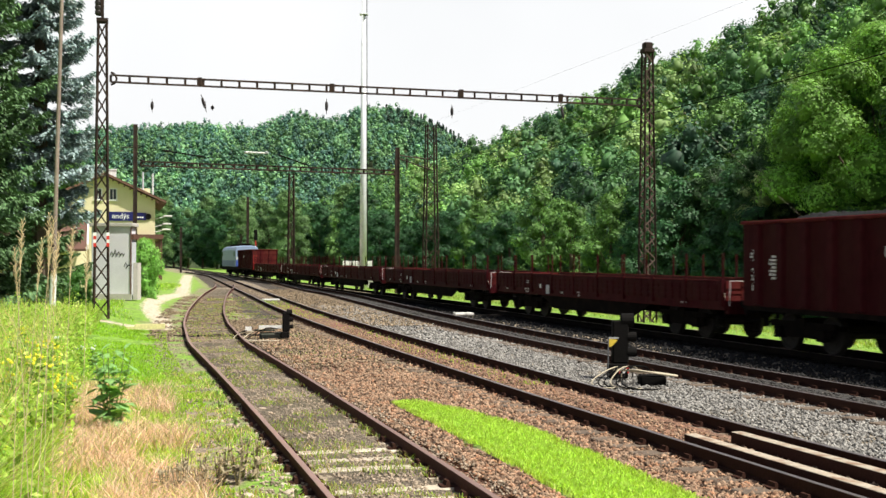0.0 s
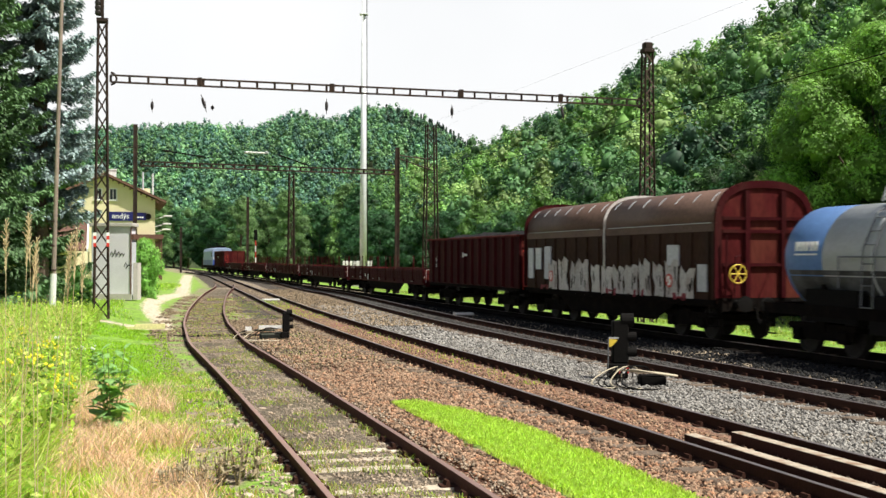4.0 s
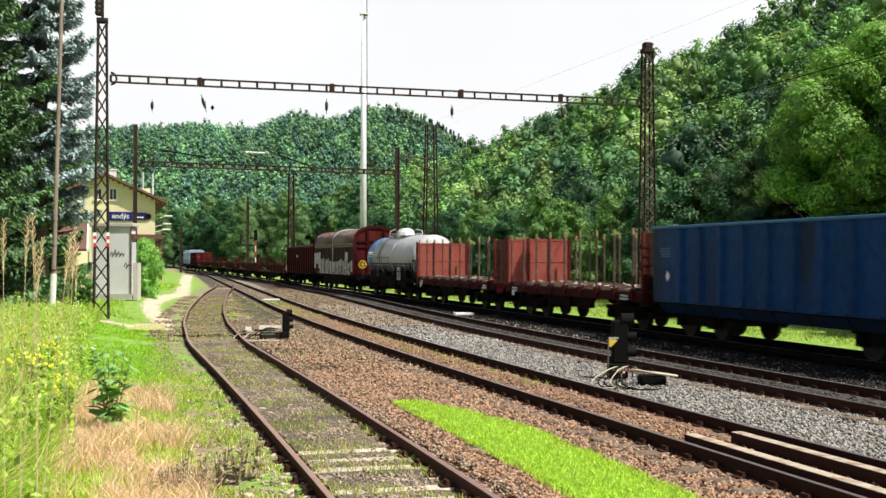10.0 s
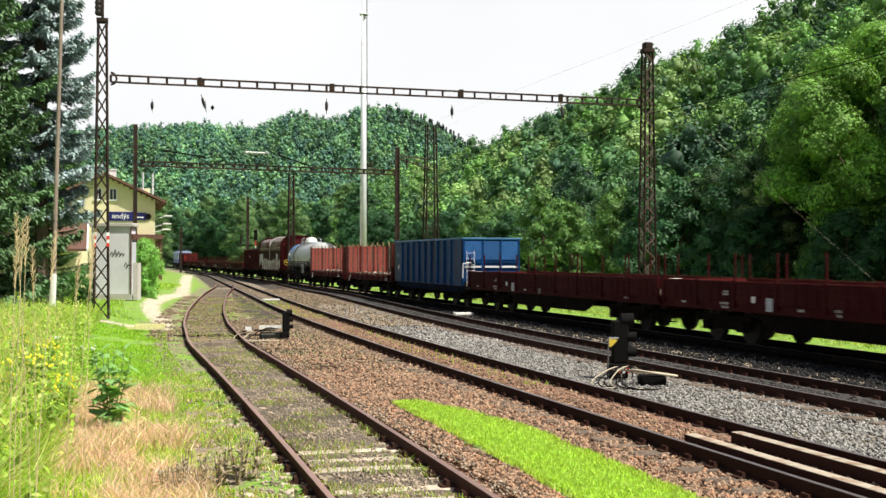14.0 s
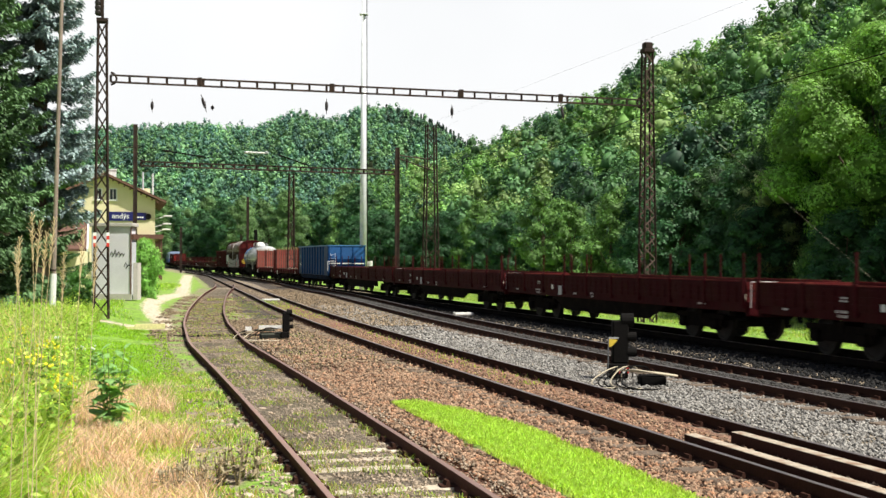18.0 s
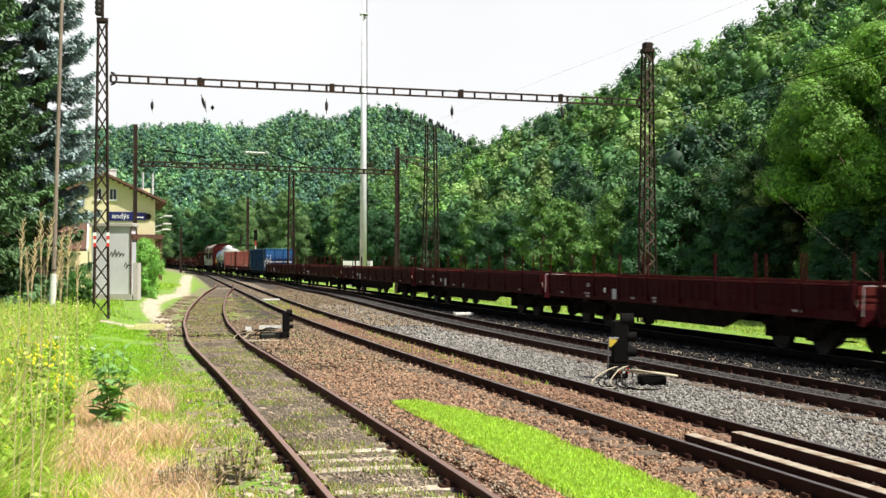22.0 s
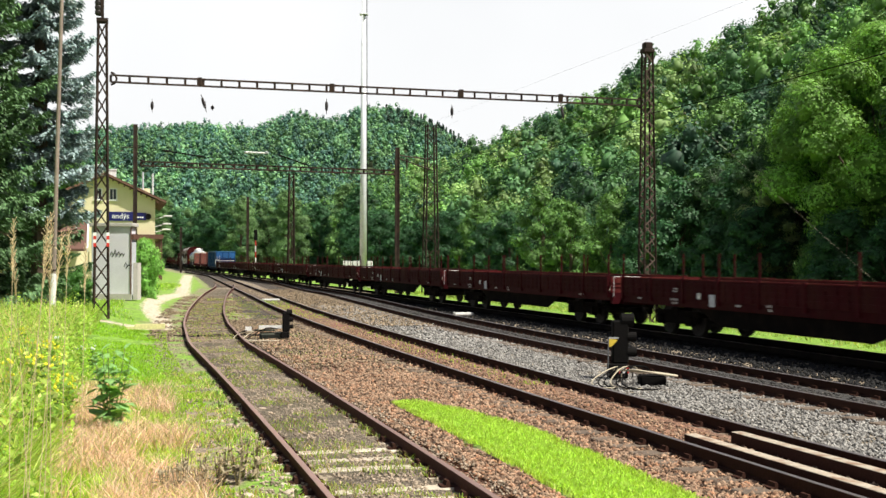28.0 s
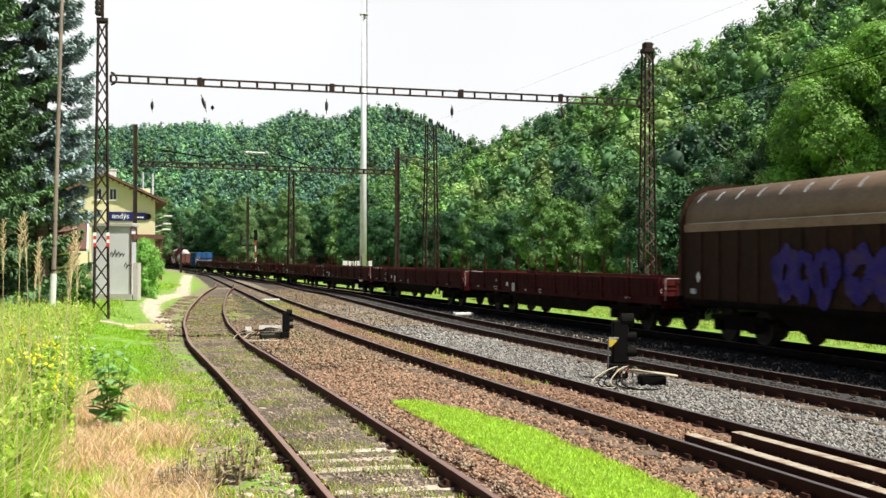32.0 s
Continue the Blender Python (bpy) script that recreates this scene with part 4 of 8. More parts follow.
def spray_block(parent, x, y, w, z, h, gr):
    """A weathered white sprayed block with dark slits and jagged corners."""
    lean = gr.uniform(-0.18, 0.18)
    pts = []
    for p, q in ((-0.5, 0.0), (-0.15, -0.03), (0.2, 0.05), (0.52, 0.0), (0.44, 0.35), (0.54, 0.62), (0.46, 1.0), (0.12, 0.82), (-0.1, 0.98), (-0.5, 0.9), (-0.42, 0.5)):
        pts.append((y + w * (p + gr.uniform(-0.07, 0.07)) + lean * q, z + h * (q + gr.uniform(-0.06, 0.06))))
    bm = bmesh.new()
    loft(bm, [[(x - d, p, q) for p, q in pts] for d in (0.0, 0.003)])
    part("graffiti", bm, M_CHALK, parent, "weathered white graffiti blocks")
    bm = bmesh.new()
    for k in range(3):
        cy, a = y + w * gr.uniform(-0.4, 0.35), z + h * gr.uniform(0.08, 0.45)
        b, t = a + h * gr.uniform(0.2, 0.45), w * gr.uniform(0.03, 0.09)
        loft(bm, [[(x - 0.0045 - d, p, q) for p, q in ((cy, a), (cy + t, a + 0.03), (cy + t * 1.3 + lean * 0.5, b), (cy + lean * 0.5, b - 0.04))] for d in (0.0, 0.002)])
    part("graffiti_outline", bm, M_BLACK, parent, "black outline strokes")


def spray_loop(parent, x, y, w, z, h, gr, material):
    """A fat sprayed loop: overlapping uneven round dabs along a lopsided ring."""
    for k in range(11):
        a = k * 2 * math.pi / 11 + gr.uniform(-0.1, 0.1)
        cy, cz = y + w * 0.46 * math.cos(a) + 0.10 * math.sin(2 * a), z + h * 0.5 + h * 0.42 * math.sin(a) * (0.8 if math.cos(a) > 0 else 1.0)
        r = gr.uniform(0.12, 0.30)
        ring = [(cy + r * gr.uniform(0.8, 1.15) * math.cos(q * 0.5236), cz + r * gr.uniform(0.8, 1.2) * math.sin(q * 0.5236)) for q in range(12)]
        bm = bmesh.new()
        loft(bm, [[(x - 0.0012 * k - d, p, q) for p, q in ring] for d in (0.0, 0.004)])
        part("graffiti", bm, material, parent, "fat violet sprayed loops")


def tank_wagon():
    e = empty("tank_wagon")
    tagged(e, "grey tank wagon with a blue front end and dome", "freight wagon")
    length = 12.4
    half = length / 2
    frame_under(e, half, 1.25, None, M_UNDER, 1.18)
    R, zc, hl = 1.28, 2.26, 5.65

    def shell(y0, y1, cap0, cap1, material, name, label):
        prof = []
        if cap0:
            prof += [(y0 - 0.42 * math.cos(a), R * math.sin(a)) for a in np.linspace(0.03, math.pi / 2, 7)]
        else:
            prof.append((y0, R))
        if cap1:
            prof += [(y1 + 0.42 * math.sin(a), R * math.cos(a)) for a in np.linspace(0, math.pi / 2 - 0.03, 7)]
        else:
            prof.append((y1, R))
        o = part(name, lathe(bmesh.new(), prof, "Y", 40, (0, 0, zc)), material, e, label, True)
        o.data.polygons.foreach_set("use_smooth", [len(p.vertices) == 4 for p in o.data.polygons])
        return o
    shell(-hl + 0.3, hl - 1.9, True, False, M_TANKGREY, "barrel", "grey steel barrel")
    f = shell(hl - 1.9, hl - 0.4, False, True, M_TANKBLUE, "barrel_front", "blue-painted front of the barrel")
    bm = bmesh.new()
    for k, w in enumerate((0.14, 0.10, 0.13, 0.12, 0.14)):
        box(bm, -R * 0.985 - 0.02, -R * 0.97, hl - 1.7 + 0.19 * k, hl - 1.7 + 0.19 * k + w, zc + 0.18, zc + 0.40)
    box(bm, -R - 0.02, -R * 0.985, hl - 1.7, hl - 0.8, zc + 0.08, zc + 0.12)
    part("emblem", bm, M_WHITE, f, "white company mark as plain bars")
    for y in (-3.6, -0.9, 1.9):
        part("strap", lathe(bmesh.new(), [(y - 0.035, R), (y - 0.035, R + 0.02), (y + 0.035, R + 0.02), (y + 0.035, R)], "Y", 36, (0, 0, zc)), M_TANKGREY, e)
    # a darker sheet along the belly, and dark gear hung on the frame
    bm = bmesh.new()
    arc = [math.radians(a_) for a_ in range(192, 349, 12)]
    loft(bm, [[(math.cos(a_) * q, y_, zc + math.sin(a_) * q) for a_ in arc for q in (R + 0.006,)] + [(math.cos(a_) * (R - 0.02), y_, zc + math.sin(a_) * (R - 0.02)) for a_ in reversed(arc)] for y_ in (-hl + 0.35, hl - 0.5)])
    part("grimy_belly", bm, M_BELLY, e, "darker grey belly of the barrel")
    for y0_, y1_, z0_, z1_ in ((-4.4, -2.2, 0.75, 1.5), (-1.8, -0.2, 0.5, 1.3), (0.2, 2.0, 0.62, 1.45), (2.4, 4.4, 0.8, 1.55)):
        sheet("side_gear", e, [(-1.28, -0.95, y0_, y1_, z0_, z1_)], M_BLACK)
    for y in (-3.9, -1.3, 1.3, 3.9):
        bm = bmesh.new()
        loft(bm, [[(-1.2, y + q, 1.18), (1.2, y + q, 1.18), (1.12, y + q, 1.75), (0.6, y + q, 1.2), (-0.6, y + q, 1.2), (-1.12, y + q, 1.75)] for q in (-0.08, 0.08)])
        part("saddle", bm, M_UNDER, e)
    d = part("dome", lathe(bmesh.new(), [(-0.08, 0.02), (-0.06, 0.22), (0.02, 0.40), (0.14, 0.49), (0.42, 0.52), (0.5, 0.55)], "X", 20), M_WHITE, e, "white filling dome")
    d.matrix_basis = Matrix.Translation((0, 0.6, zc + R + 0.42)) @ Matrix.Rotation(radians(90), 4, "Y")
    sheet("catwalk", e, [(-0.5, 0.5, -1.3, 2.6, zc + R + 0.03, zc + R + 0.07)], M_GALV)
    for sx in (-1, 1):
        bm = bmesh.new()
        tube(bm, [(sx * 0.5, -1.3, zc + R), (sx * 0.5, -1.2, zc + R + 0.33), (sx * 0.5, 0.0, zc + R + 0.42)], 0.024)
        tube(bm, [(sx * 0.5, 1.2, zc + R + 0.42), (sx * 0.5, 2.4, zc + R + 0.36), (sx * 0.5, 2.6, zc + R)], 0.024)
        tube(bm, [(sx * 0.5, -1.25, zc + R + 0.16), (sx * 0.5, 2.5, zc + R + 0.16)], 0.014)
        bar(bm, (sx * 0.5, 0.9, zc + R), (sx * 0.5, 0.9, zc + R + 0.2), 0.015)
        part("catwalk_rail", bm, M_GALV, e, "bent tubular guard rail")
    bm = bmesh.new()
    pts = [(-0.45, zc + R + 0.05), (-0.95, zc + 1.0), (-1.33, zc + 0.2), (-1.38, 1.2)]
    for q in (1.75, 2.15):
        tube(bm, [(x, q, z) for x, z in pts], 0.018)
    for k in range(9):
        w = k / 8
        a = pts[0] if w < 0.33 else pts[1] if w < 0.66 else pts[2]
        b = pts[1] if w < 0.33 else pts[2] if w < 0.66 else pts[3]
        f_ = (w % 0.3334) / 0.3334
        x, z = a[0] + (b[0] - a[0]) * f_, a[1] + (b[1] - a[1]) * f_
        bar(bm, (x - 0.01, 1.75, z), (x - 0.01, 2.15, z), 0.014)
    part("ladder", bm, M_TANKRAIL, e, "grey steel side ladder")
    bm = bmesh.new()
    tube(bm, [(-1.36, 3.0, 1.6), (-1.36, 3.0, 2.3), (-1.36, -0.6, 2.3), (-1.36, -0.6, 1.6)], 0.02)
    bar(bm, (-1.36, 1.0, 1.6), (-1.36, 1.0, 2.3), 0.018)
    part("side_rail", bm, M_TANKRAIL, e, "grey tubular rail along the barrel")
    sheet("end_platform", e, [(-1.3, 1.3, -half, -half + 0.7, 1.18, 1.24)], M_UNDER)
    bm = bmesh.new()
    tube(bm, [(-1.25, -half + 0.1, 1.2), (-1.25, -half + 0.1, 2.15), (-1.25, -half + 0.65, 2.15), (-1.25, -half + 0.65, 1.2)], 0.022)
    tube(bm, [(-1.25, -half + 1.1, 1.2), (-1.25, -half + 1.1, 2.1), (-1.25, -half + 1.35, 2.1)], 0.022)
    bar(bm, (-1.25, -half + 0.1, 1.65), (1.25, -half + 0.1, 1.65), 0.02)
    part("platform_rail", bm, M_BLACK, e)
    sheet("label_board", e, [(-1.36, -1.33, -3.3, -2.6, 1.05, 1.75)], M_GREYPAINT, "grey data panel")
    marks(e, -1.362, [(-2.95, 1.15, 0.5, 0.5)], M_BLACK)
    for y in (-half + 2.1, half - 2.1):
        bogie(e, y)
    ends(e, half)
    steps(e, half)
    return e


def stake_wagon():
    e = empty("stake_wagon")
    tagged(e, "brick-red timber wagon with bulkheads and grey stakes, empty", "freight wagon", "timber wagons of the train")
    length = 12.6
    half = length / 2
    frame_under(e, half, 1.34, (half * 0.4, 0.55), M_MAROON, 1.18)
    n = 21
    bm = bmesh.new()
    box(bm, -1.36, 1.36, -half / n * 0.93, half / n * 0.93, 1.185, 1.235)
    plank = mesh_of("floor_plank", bm, M_DECK)
    for i in range(n):
        o = new("floor_plank", plank)
        o.parent = e
        o.matrix_basis = pose(0, -half + (i + 0.5) * length / n, rs.uniform(0, 0.01))
    for sy in (-1, 1):
        y = sy * (half - 0.06)
        w = sheet("bulkhead", e, [(-1.34, 1.34, y - 0.03, y + 0.03, 1.24, 3.05)], M_VERMILION, "brick-red sheet steel bulkhead")
        sheet("outer_sheet", w, [(-1.33, 1.33, y + sy * 0.045 - 0.012, y + sy * 0.045 + 0.012, 1.24, 3.05)], M_BROWN, "dark brown outer sheet")
        for z in (1.24, 2.10, 2.98):
            sheet("bulkhead_rib", w, [(-1.34, 1.34, y - 0.045, y + 0.045, z, z + 0.05)], M_VERMILION)
        for x in (-1.36, -0.45, 0.45, 1.36):
            sheet("bulkhead_post", w, [(x - 0.05, x + 0.05, y - 0.07, y + 0.07, 1.18, 3.1)], M_MAROON_LIT)
        bm = bmesh.new()
        yy = y + sy * 0.2
        for x in (-1.35, -1.05):
            bar(bm, (x, yy, 1.1), (x, yy, 3.0), 0.016)
        for k in range(7):
            bar(bm, (-1.35, yy, 1.2 + 0.28 * k), (-1.05, yy, 1.2 + 0.28 * k), 0.013)
        part("ladder", bm, M_MAROON, e)
    m = 9
    sp = [(sx * 1.40, -half + 0.7 + (length - 1.4) * i / (m - 1)) for sx in (-1, 1) for i in range(m)]
    posts("stake", e, sp, (0.06, 0.075), 1.0, 3.12, M_STAKE, "rusty steel stake with a worn grey tip")
    posts("stake_foot", e, [(x * 1.01, y) for x, y in sp], (0.14, 0.18), 0.98, 1.30, M_MAROON)
    posts("cross_bolster", e, [(0, y) for x, y in sp if x < 0], (2.6, 0.16), 1.24, 1.34, M_DECK)
    posts("stake_tip", e, sp, (0.066, 0.081), 2.99, 3.2, M_OCHRE, "worn ochre-painted tip")
    # strips of bark and splinters left on the floor
    lit = random.Random(17)
    bm = bmesh.new()
    for k in range(130):
        x, y = lit.uniform(-1.2, 1.25), lit.uniform(-half + 0.3, half - 0.3)
        a, ln = lit.uniform(0, 3.14), lit.uniform(0.10, 0.45)
        d = Vector((math.cos(a), math.sin(a), 0)) * ln / 2
        p = Vector((x, y, lit.uniform(1.26, 1.33)))
        strut(bm, p - d - Vector((0, 0, lit.uniform(0, 0.03))), p + d + Vector((0, 0, lit.uniform(0, 0.06))), lit.uniform(0.04, 0.10), 0.012)
    part("bark_litter", bm, M_BARKBITS, e, "pale strips of bark and splinters")
    marks(e, -1.41, [(half - 1.0, 0.95, 0.7, 0.2), (-half + 1.4, 0.95, 0.7, 0.2)])
    sheet("label_board", e, [(-1.42, -1.40, half - 1.05, half - 0.8, 0.78, 1.0)], M_WHITE)
    sheet("tool_box", e, [(-1.35, -1.0, -0.4, 1.2, 0.55, 0.95)], M_UNDER)
    for y in (-half + 2.1, half - 2.1):
        bogie(e, y)
    ends(e, half)
    steps(e, half)
    return e


M_STAKE = mat("rusty_stake", (0.06, 0.034, 0.028), 0.7, 0.1, scale=2, fine=20, dirt=(0.16, 0.12, 0.10), dirt_amount=0.7)
M_OCHRE = mat("worn_ochre_paint", (0.30, 0.20, 0.09), 0.8, scale=8, fine=40, dirt=(0.13, 0.08, 0.05), dirt_amount=0.8)
M_BARKBITS = mat("bark_litter", (0.36, 0.30, 0.25), 0.9, scale=8, fine=40, island=0.6, dirt=(0.16, 0.11, 0.08))
M_BELLY = mat("belly_grey", (0.045, 0.047, 0.05), 0.6, scale=1.5, fine=12, dirt=(0.12, 0.125, 0.13), dirt_amount=0.6, spec=0.2)
M_GLASS = bpy.data.materials.new("cab_glass")
M_GLASS.use_nodes = True
M_GLASS.node_tree.nodes["Principled BSDF"].inputs["Base Color"].default_value = (0.015, 0.02, 0.025, 1)
M_GLASS.node_tree.nodes["Principled BSDF"].inputs["Roughness"].default_value = 0.06


def locomotive():
    e = empty("electric_locomotive")
    tagged(e, "pale grey and blue boxy electric locomotive", "locomotive")
    half = 7.9
    sheet("underframe", e, [(-1.35, 1.35, -half, half, 0.75, 1.2)], M_UNDER)
    bm = bmesh.new()
    prof = [(-1.48, 1.2), (-1.48, 3.25), (-1.25, 3.62), (-0.7, 3.78), (0.7, 3.78), (1.25, 3.62), (1.48, 3.25), (1.48, 1.2)]

    def cut(y, s):
        return [(x * s, y, 1.2 + (z - 1.2) * (1 if s == 1 else 0.97)) for x, z in prof]
    loft(bm, [cut(-half, 0.94), cut(-half + 0.5, 1), cut(half - 0.5, 1), cut(half, 0.94)])
    b = part("body", bm, M_LOCO, e, "pale blue-grey body shell")
    for sx in (-1, 1):
        sheet("stripe", b, [(sx * 1.49 - 0.006, sx * 1.49 + 0.006, -half + 0.55, half - 0.55, 1.25, 1.95)], M_LOCO_BLUE, "blue stripe")
        for y in (-6.9, 6.9):
            sheet("side_window", b, [(sx * 1.49 - 0.012, sx * 1.49 + 0.012, y - 0.45, y + 0.45, 2.45, 3.05)], M_GLASS)
    for sy in (-1, 1):
        y = sy * half
        sheet("stripe", b, [(-1.38, 1.38, y - 0.012, y + 0.012, 1.25, 2.0)], M_LOCO_BLUE, "blue stripe")
        sheet("cab_band", b, [(-1.36, 1.36, y - 0.010, y + 0.010, 2.05, 2.4)], M_GREYPAINT, "pale band under the cab windows")
        for x in (-0.66, 0.66):
            sheet("windscreen", b, [(x - 0.52, x + 0.52, y - 0.016, y + 0.016, 2.45, 3.15)], M_GLASS)
            bm = bmesh.new()
            lathe(bm, [(-0.03, 0.11), (0.03, 0.11)], "Y", 14, (x * 1.45, y, 1.62))
            part("lamp_glass", bm, M_WHITE, b, "pale headlamp")
        sheet("buffer_beam", e, [(-1.4, 1.4, y - 0.1, y + 0.1, 0.8, 1.25)], M_UNDER)
    for y in (-4.6, 4.6):
        bm = bmesh.new()
        box(bm, -0.9, 0.9, y - 0.5, y + 0.5, 3.8, 3.9)
        for x in (-0.6, 0.6):
            tube(bm, [(x, y - 0.4, 3.9), (x * 0.9, y + 0.9, 4.25 if y < 0 else 4.7), (x * 0.8, y - 0.1, 4.4 if y < 0 else 5.35)], 0.03)
        bar(bm, (-0.9, y - 0.1, 4.4 if y < 0 else 5.36), (0.9, y - 0.1, 4.4 if y < 0 else 5.36), 0.035)
        part("pantograph", bm, M_BLACK, e)
    sheet("roof_box", e, [(-0.7, 0.7, -2.4, 2.4, 3.78, 4.02)], M_UNDER)
    for y in (-6.6, -3.2, 3.2, 6.6):
        sheet("roof_gear", e, [(-0.5, 0.5, y - 0.35, y + 0.35, 3.76, 4.06)], M_UNDER)
    for y in (-4.2, 4.2):
        bogie(e, y)
    ends(e, half)
    return e


FLATS = [247.0, 227.2, 207.3, 187.4, 167.6, 148.0], [62.7, 43.9, 25.2, 6.2, -12.8, -32.0, -51.2, -70.7, -90.0, -109.8]


def gather(ob, s16):
    TRAIN.append((ob, s16))
    for o in ob.children_recursive:
        if o.name.startswith("wheelset"):
            WHEELS.append((o, o.location.x, o.location.y))


flat_a, flat_b = flat_wagon(18.55, 0.8, 1), flat_wagon(18.4, 0.7, 2)
used = set()
for row, js in enumerate(FLATS):
    for a, b in zip(js[:-1], js[1:]):
        k = 0 if row == 0 or a in (62.7, -90.0) else 1
        src = (flat_a, flat_b)[k]
        ob = src if k not in used else copy_thing(src, Matrix())
        used.add(k)
        gather(ob, (a + b) / 2)
gather(locomotive(), 272.2)
gather(open_wagon(M_MAROON, M_MAROON_LIT, label="maroon open box wagon with ribbed sides, far up the train"), 255.0)
gather(open_wagon(M_MAROON, M_MAROON_LIT, load=True, label="maroon ribbed open box wagon heaped with coal"), 141.0)
gather(sliding_van(14.6, "white", "brown sliding-wall van with rounded roof and white graffiti"), 126.2)
gather(tank_wagon(), 110.5)
st = stake_wagon()
gather(copy_thing(st, Matrix()), 97.3)
gather(st, 83.3)
gather(open_wagon(M_BLUE, M_BLUE_RIM, 12.7, True, label="blue ribbed open box wagon with pale top rim"), 69.95)
gather(sliding_van(21.0, "violet", "dark brown sliding-wall van with violet graffiti", False), -121.2)


# ---- overhead line: lattice masts, portals, wires ----
def lattice_mast(x, y, z0, z1, w0, w1, label, turn=15.0, pitch=0.62, leg=0.085, steel=M_STEEL_BROWN, name="lattice_mast", cap=True, brace=None):
    e = empty(name, pose(x, y, 0, 0, 0, turn))
    tagged(e, label, "mast", "masts of the overhead line")

    def half(z):
        return (w0 + (w1 - w0) * (z - z0) / (z1 - z0)) / 2
    corners = ((-1, -1), (1, -1), (1, 1), (-1, 1))
    for sx, sy in corners:
        bm = bmesh.new()
        a, b = half(z0), half(z1)
        strut(bm, (sx * a, sy * a, z0), (sx * b, sy * b, z1), leg, leg)
        part("leg", bm, steel, e)
    n = max(3, int((z1 - z0) / pitch))
    for f in range(4):
        p, q = corners[f], corners[(f + 1) % 4]
        for i in range(n):
            za, zb = z0 + (z1 - z0) * i / n, z0 + (z1 - z0) * (i + 1) / n
            if i % 2:
                a, b = p, q
            else:
                a, b = q, p
            bm = bmesh.new()
            strut(bm, (a[0] * half(za), a[1] * half(za), za), (b[0] * half(zb), b[1] * half(zb), zb), 0.05, 0.02, (p[0] + q[0], p[1] + q[1], 0))
            part("brace", bm, brace or steel, e)
    if cap:
        h = half(z1) + 0.06
        bm = bmesh.new()
        box(bm, -h, h, -h, h, z1, z1 + 0.14, 0.015)
        part("cap", bm, M_STEEL_BROWN, e)
    bm = bmesh.new()
    box(bm, -w0 * 0.75, w0 * 0.75, -w0 * 0.75, w0 * 0.75, z0 - 0.5, z0 - 0.1, 0.03)
    part("footing", bm, M_CONCRETE, e, "pale concrete footing")
    return e


M_CONCRETE = mat("concrete", (0.42, 0.40, 0.36), 0.9, scale=2, fine=25, bump=0.4)
M_PORCELAIN = mat("brown_porcelain", (0.022, 0.016, 0.014), 0.45, scale=3, fine=20, bump=0.0)

ml = lattice_mast(-11.62, 39.4, 0.18, 10.25, 0.48, 0.27, "tall rusty lattice mast with red and white bands in the grass", 16, leg=0.065)
for z, m_ in ((2.62, M_RED), (2.74, M_WHITE), (2.86, M_RED), (2.98, M_WHITE)):
    for sx, sy in ((-1, -1), (1, -1)):
        bm = bmesh.new()
        box(bm, sx * 0.212 - 0.05, sx * 0.212 + 0.05, sy * 0.212 - 0.05, sy * 0.212 + 0.05, z, z + 0.12)
        part("band", bm, m_, ml, "red and white warning band")
bm = bmesh.new()
box(bm, -0.05, 0.05, -0.05, 0.05, 10.39, 12.2)
part("top_post", bm, M_STEEL_BROWN, ml)
bm = bmesh.new()
for k in range(4):
    lathe(bm, [(-0.04, 0.05), (0.0, 0.14), (0.04, 0.05)], "Y", 10, (-0.12, 0, 10.6 + 0.16 * k))
part("insulator", bm, M_PORCELAIN, ml)
mr = lattice_mast(7.97, 45.2, -0.3, 10.3, 0.54, 0.31, "tall rusty lattice mast beside the train's track", 16, 0.42, 0.062, brace=M_BRACE)
bm = bmesh.new()
box(bm, -0.17, 0.17, -0.17, 0.17, 10.42, 10.70, 0.04)
part("top_box", bm, M_STEEL_BROWN, mr)


def portal_beam(a, b, depth, pitch, label, steel=M_STEEL_BROWN, stout=1.0):
    e = empty("portal_beam")
    tagged(e, label, "beam", "cross beams of the overhead line")
    a, b = Vector(a), Vector(b)
    n = int((b - a).length / pitch)
    for dz in (depth / 2, -depth / 2):
        bm = bmesh.new()
        strut(bm, a + Vector((0, 0, dz)), b + Vector((0, 0, dz)), 0.10 * stout, 0.055 * stout)
        part("chord", bm, steel, e)
    for i in range(n + 1):
        p = a + (b - a) * i / n
        bm = bmesh.new()
        strut(bm, p - Vector((0, 0, depth / 2)), p + Vector((0, 0, depth / 2)), 0.075 * stout, 0.05 * stout, (0, 1, 0))
        part("upright", bm, steel, e)
    for p, s in ((a, 1), (b, -1)):
        bm = bmesh.new()
        d = (b - a).normalized() * s
        tube(bm, [p + Vector((0, 0, depth * 0.9)), p + d * 0.12 + Vector((0, 0, depth * 0.7)), p + d * 0.2, p + d * 0.12 - Vector((0, 0, depth * 0.7)), p - Vector((0, 0, depth * 0.9))], 0.035)
        part("end_bracket", bm, M_STEEL_BROWN, e)
    return e


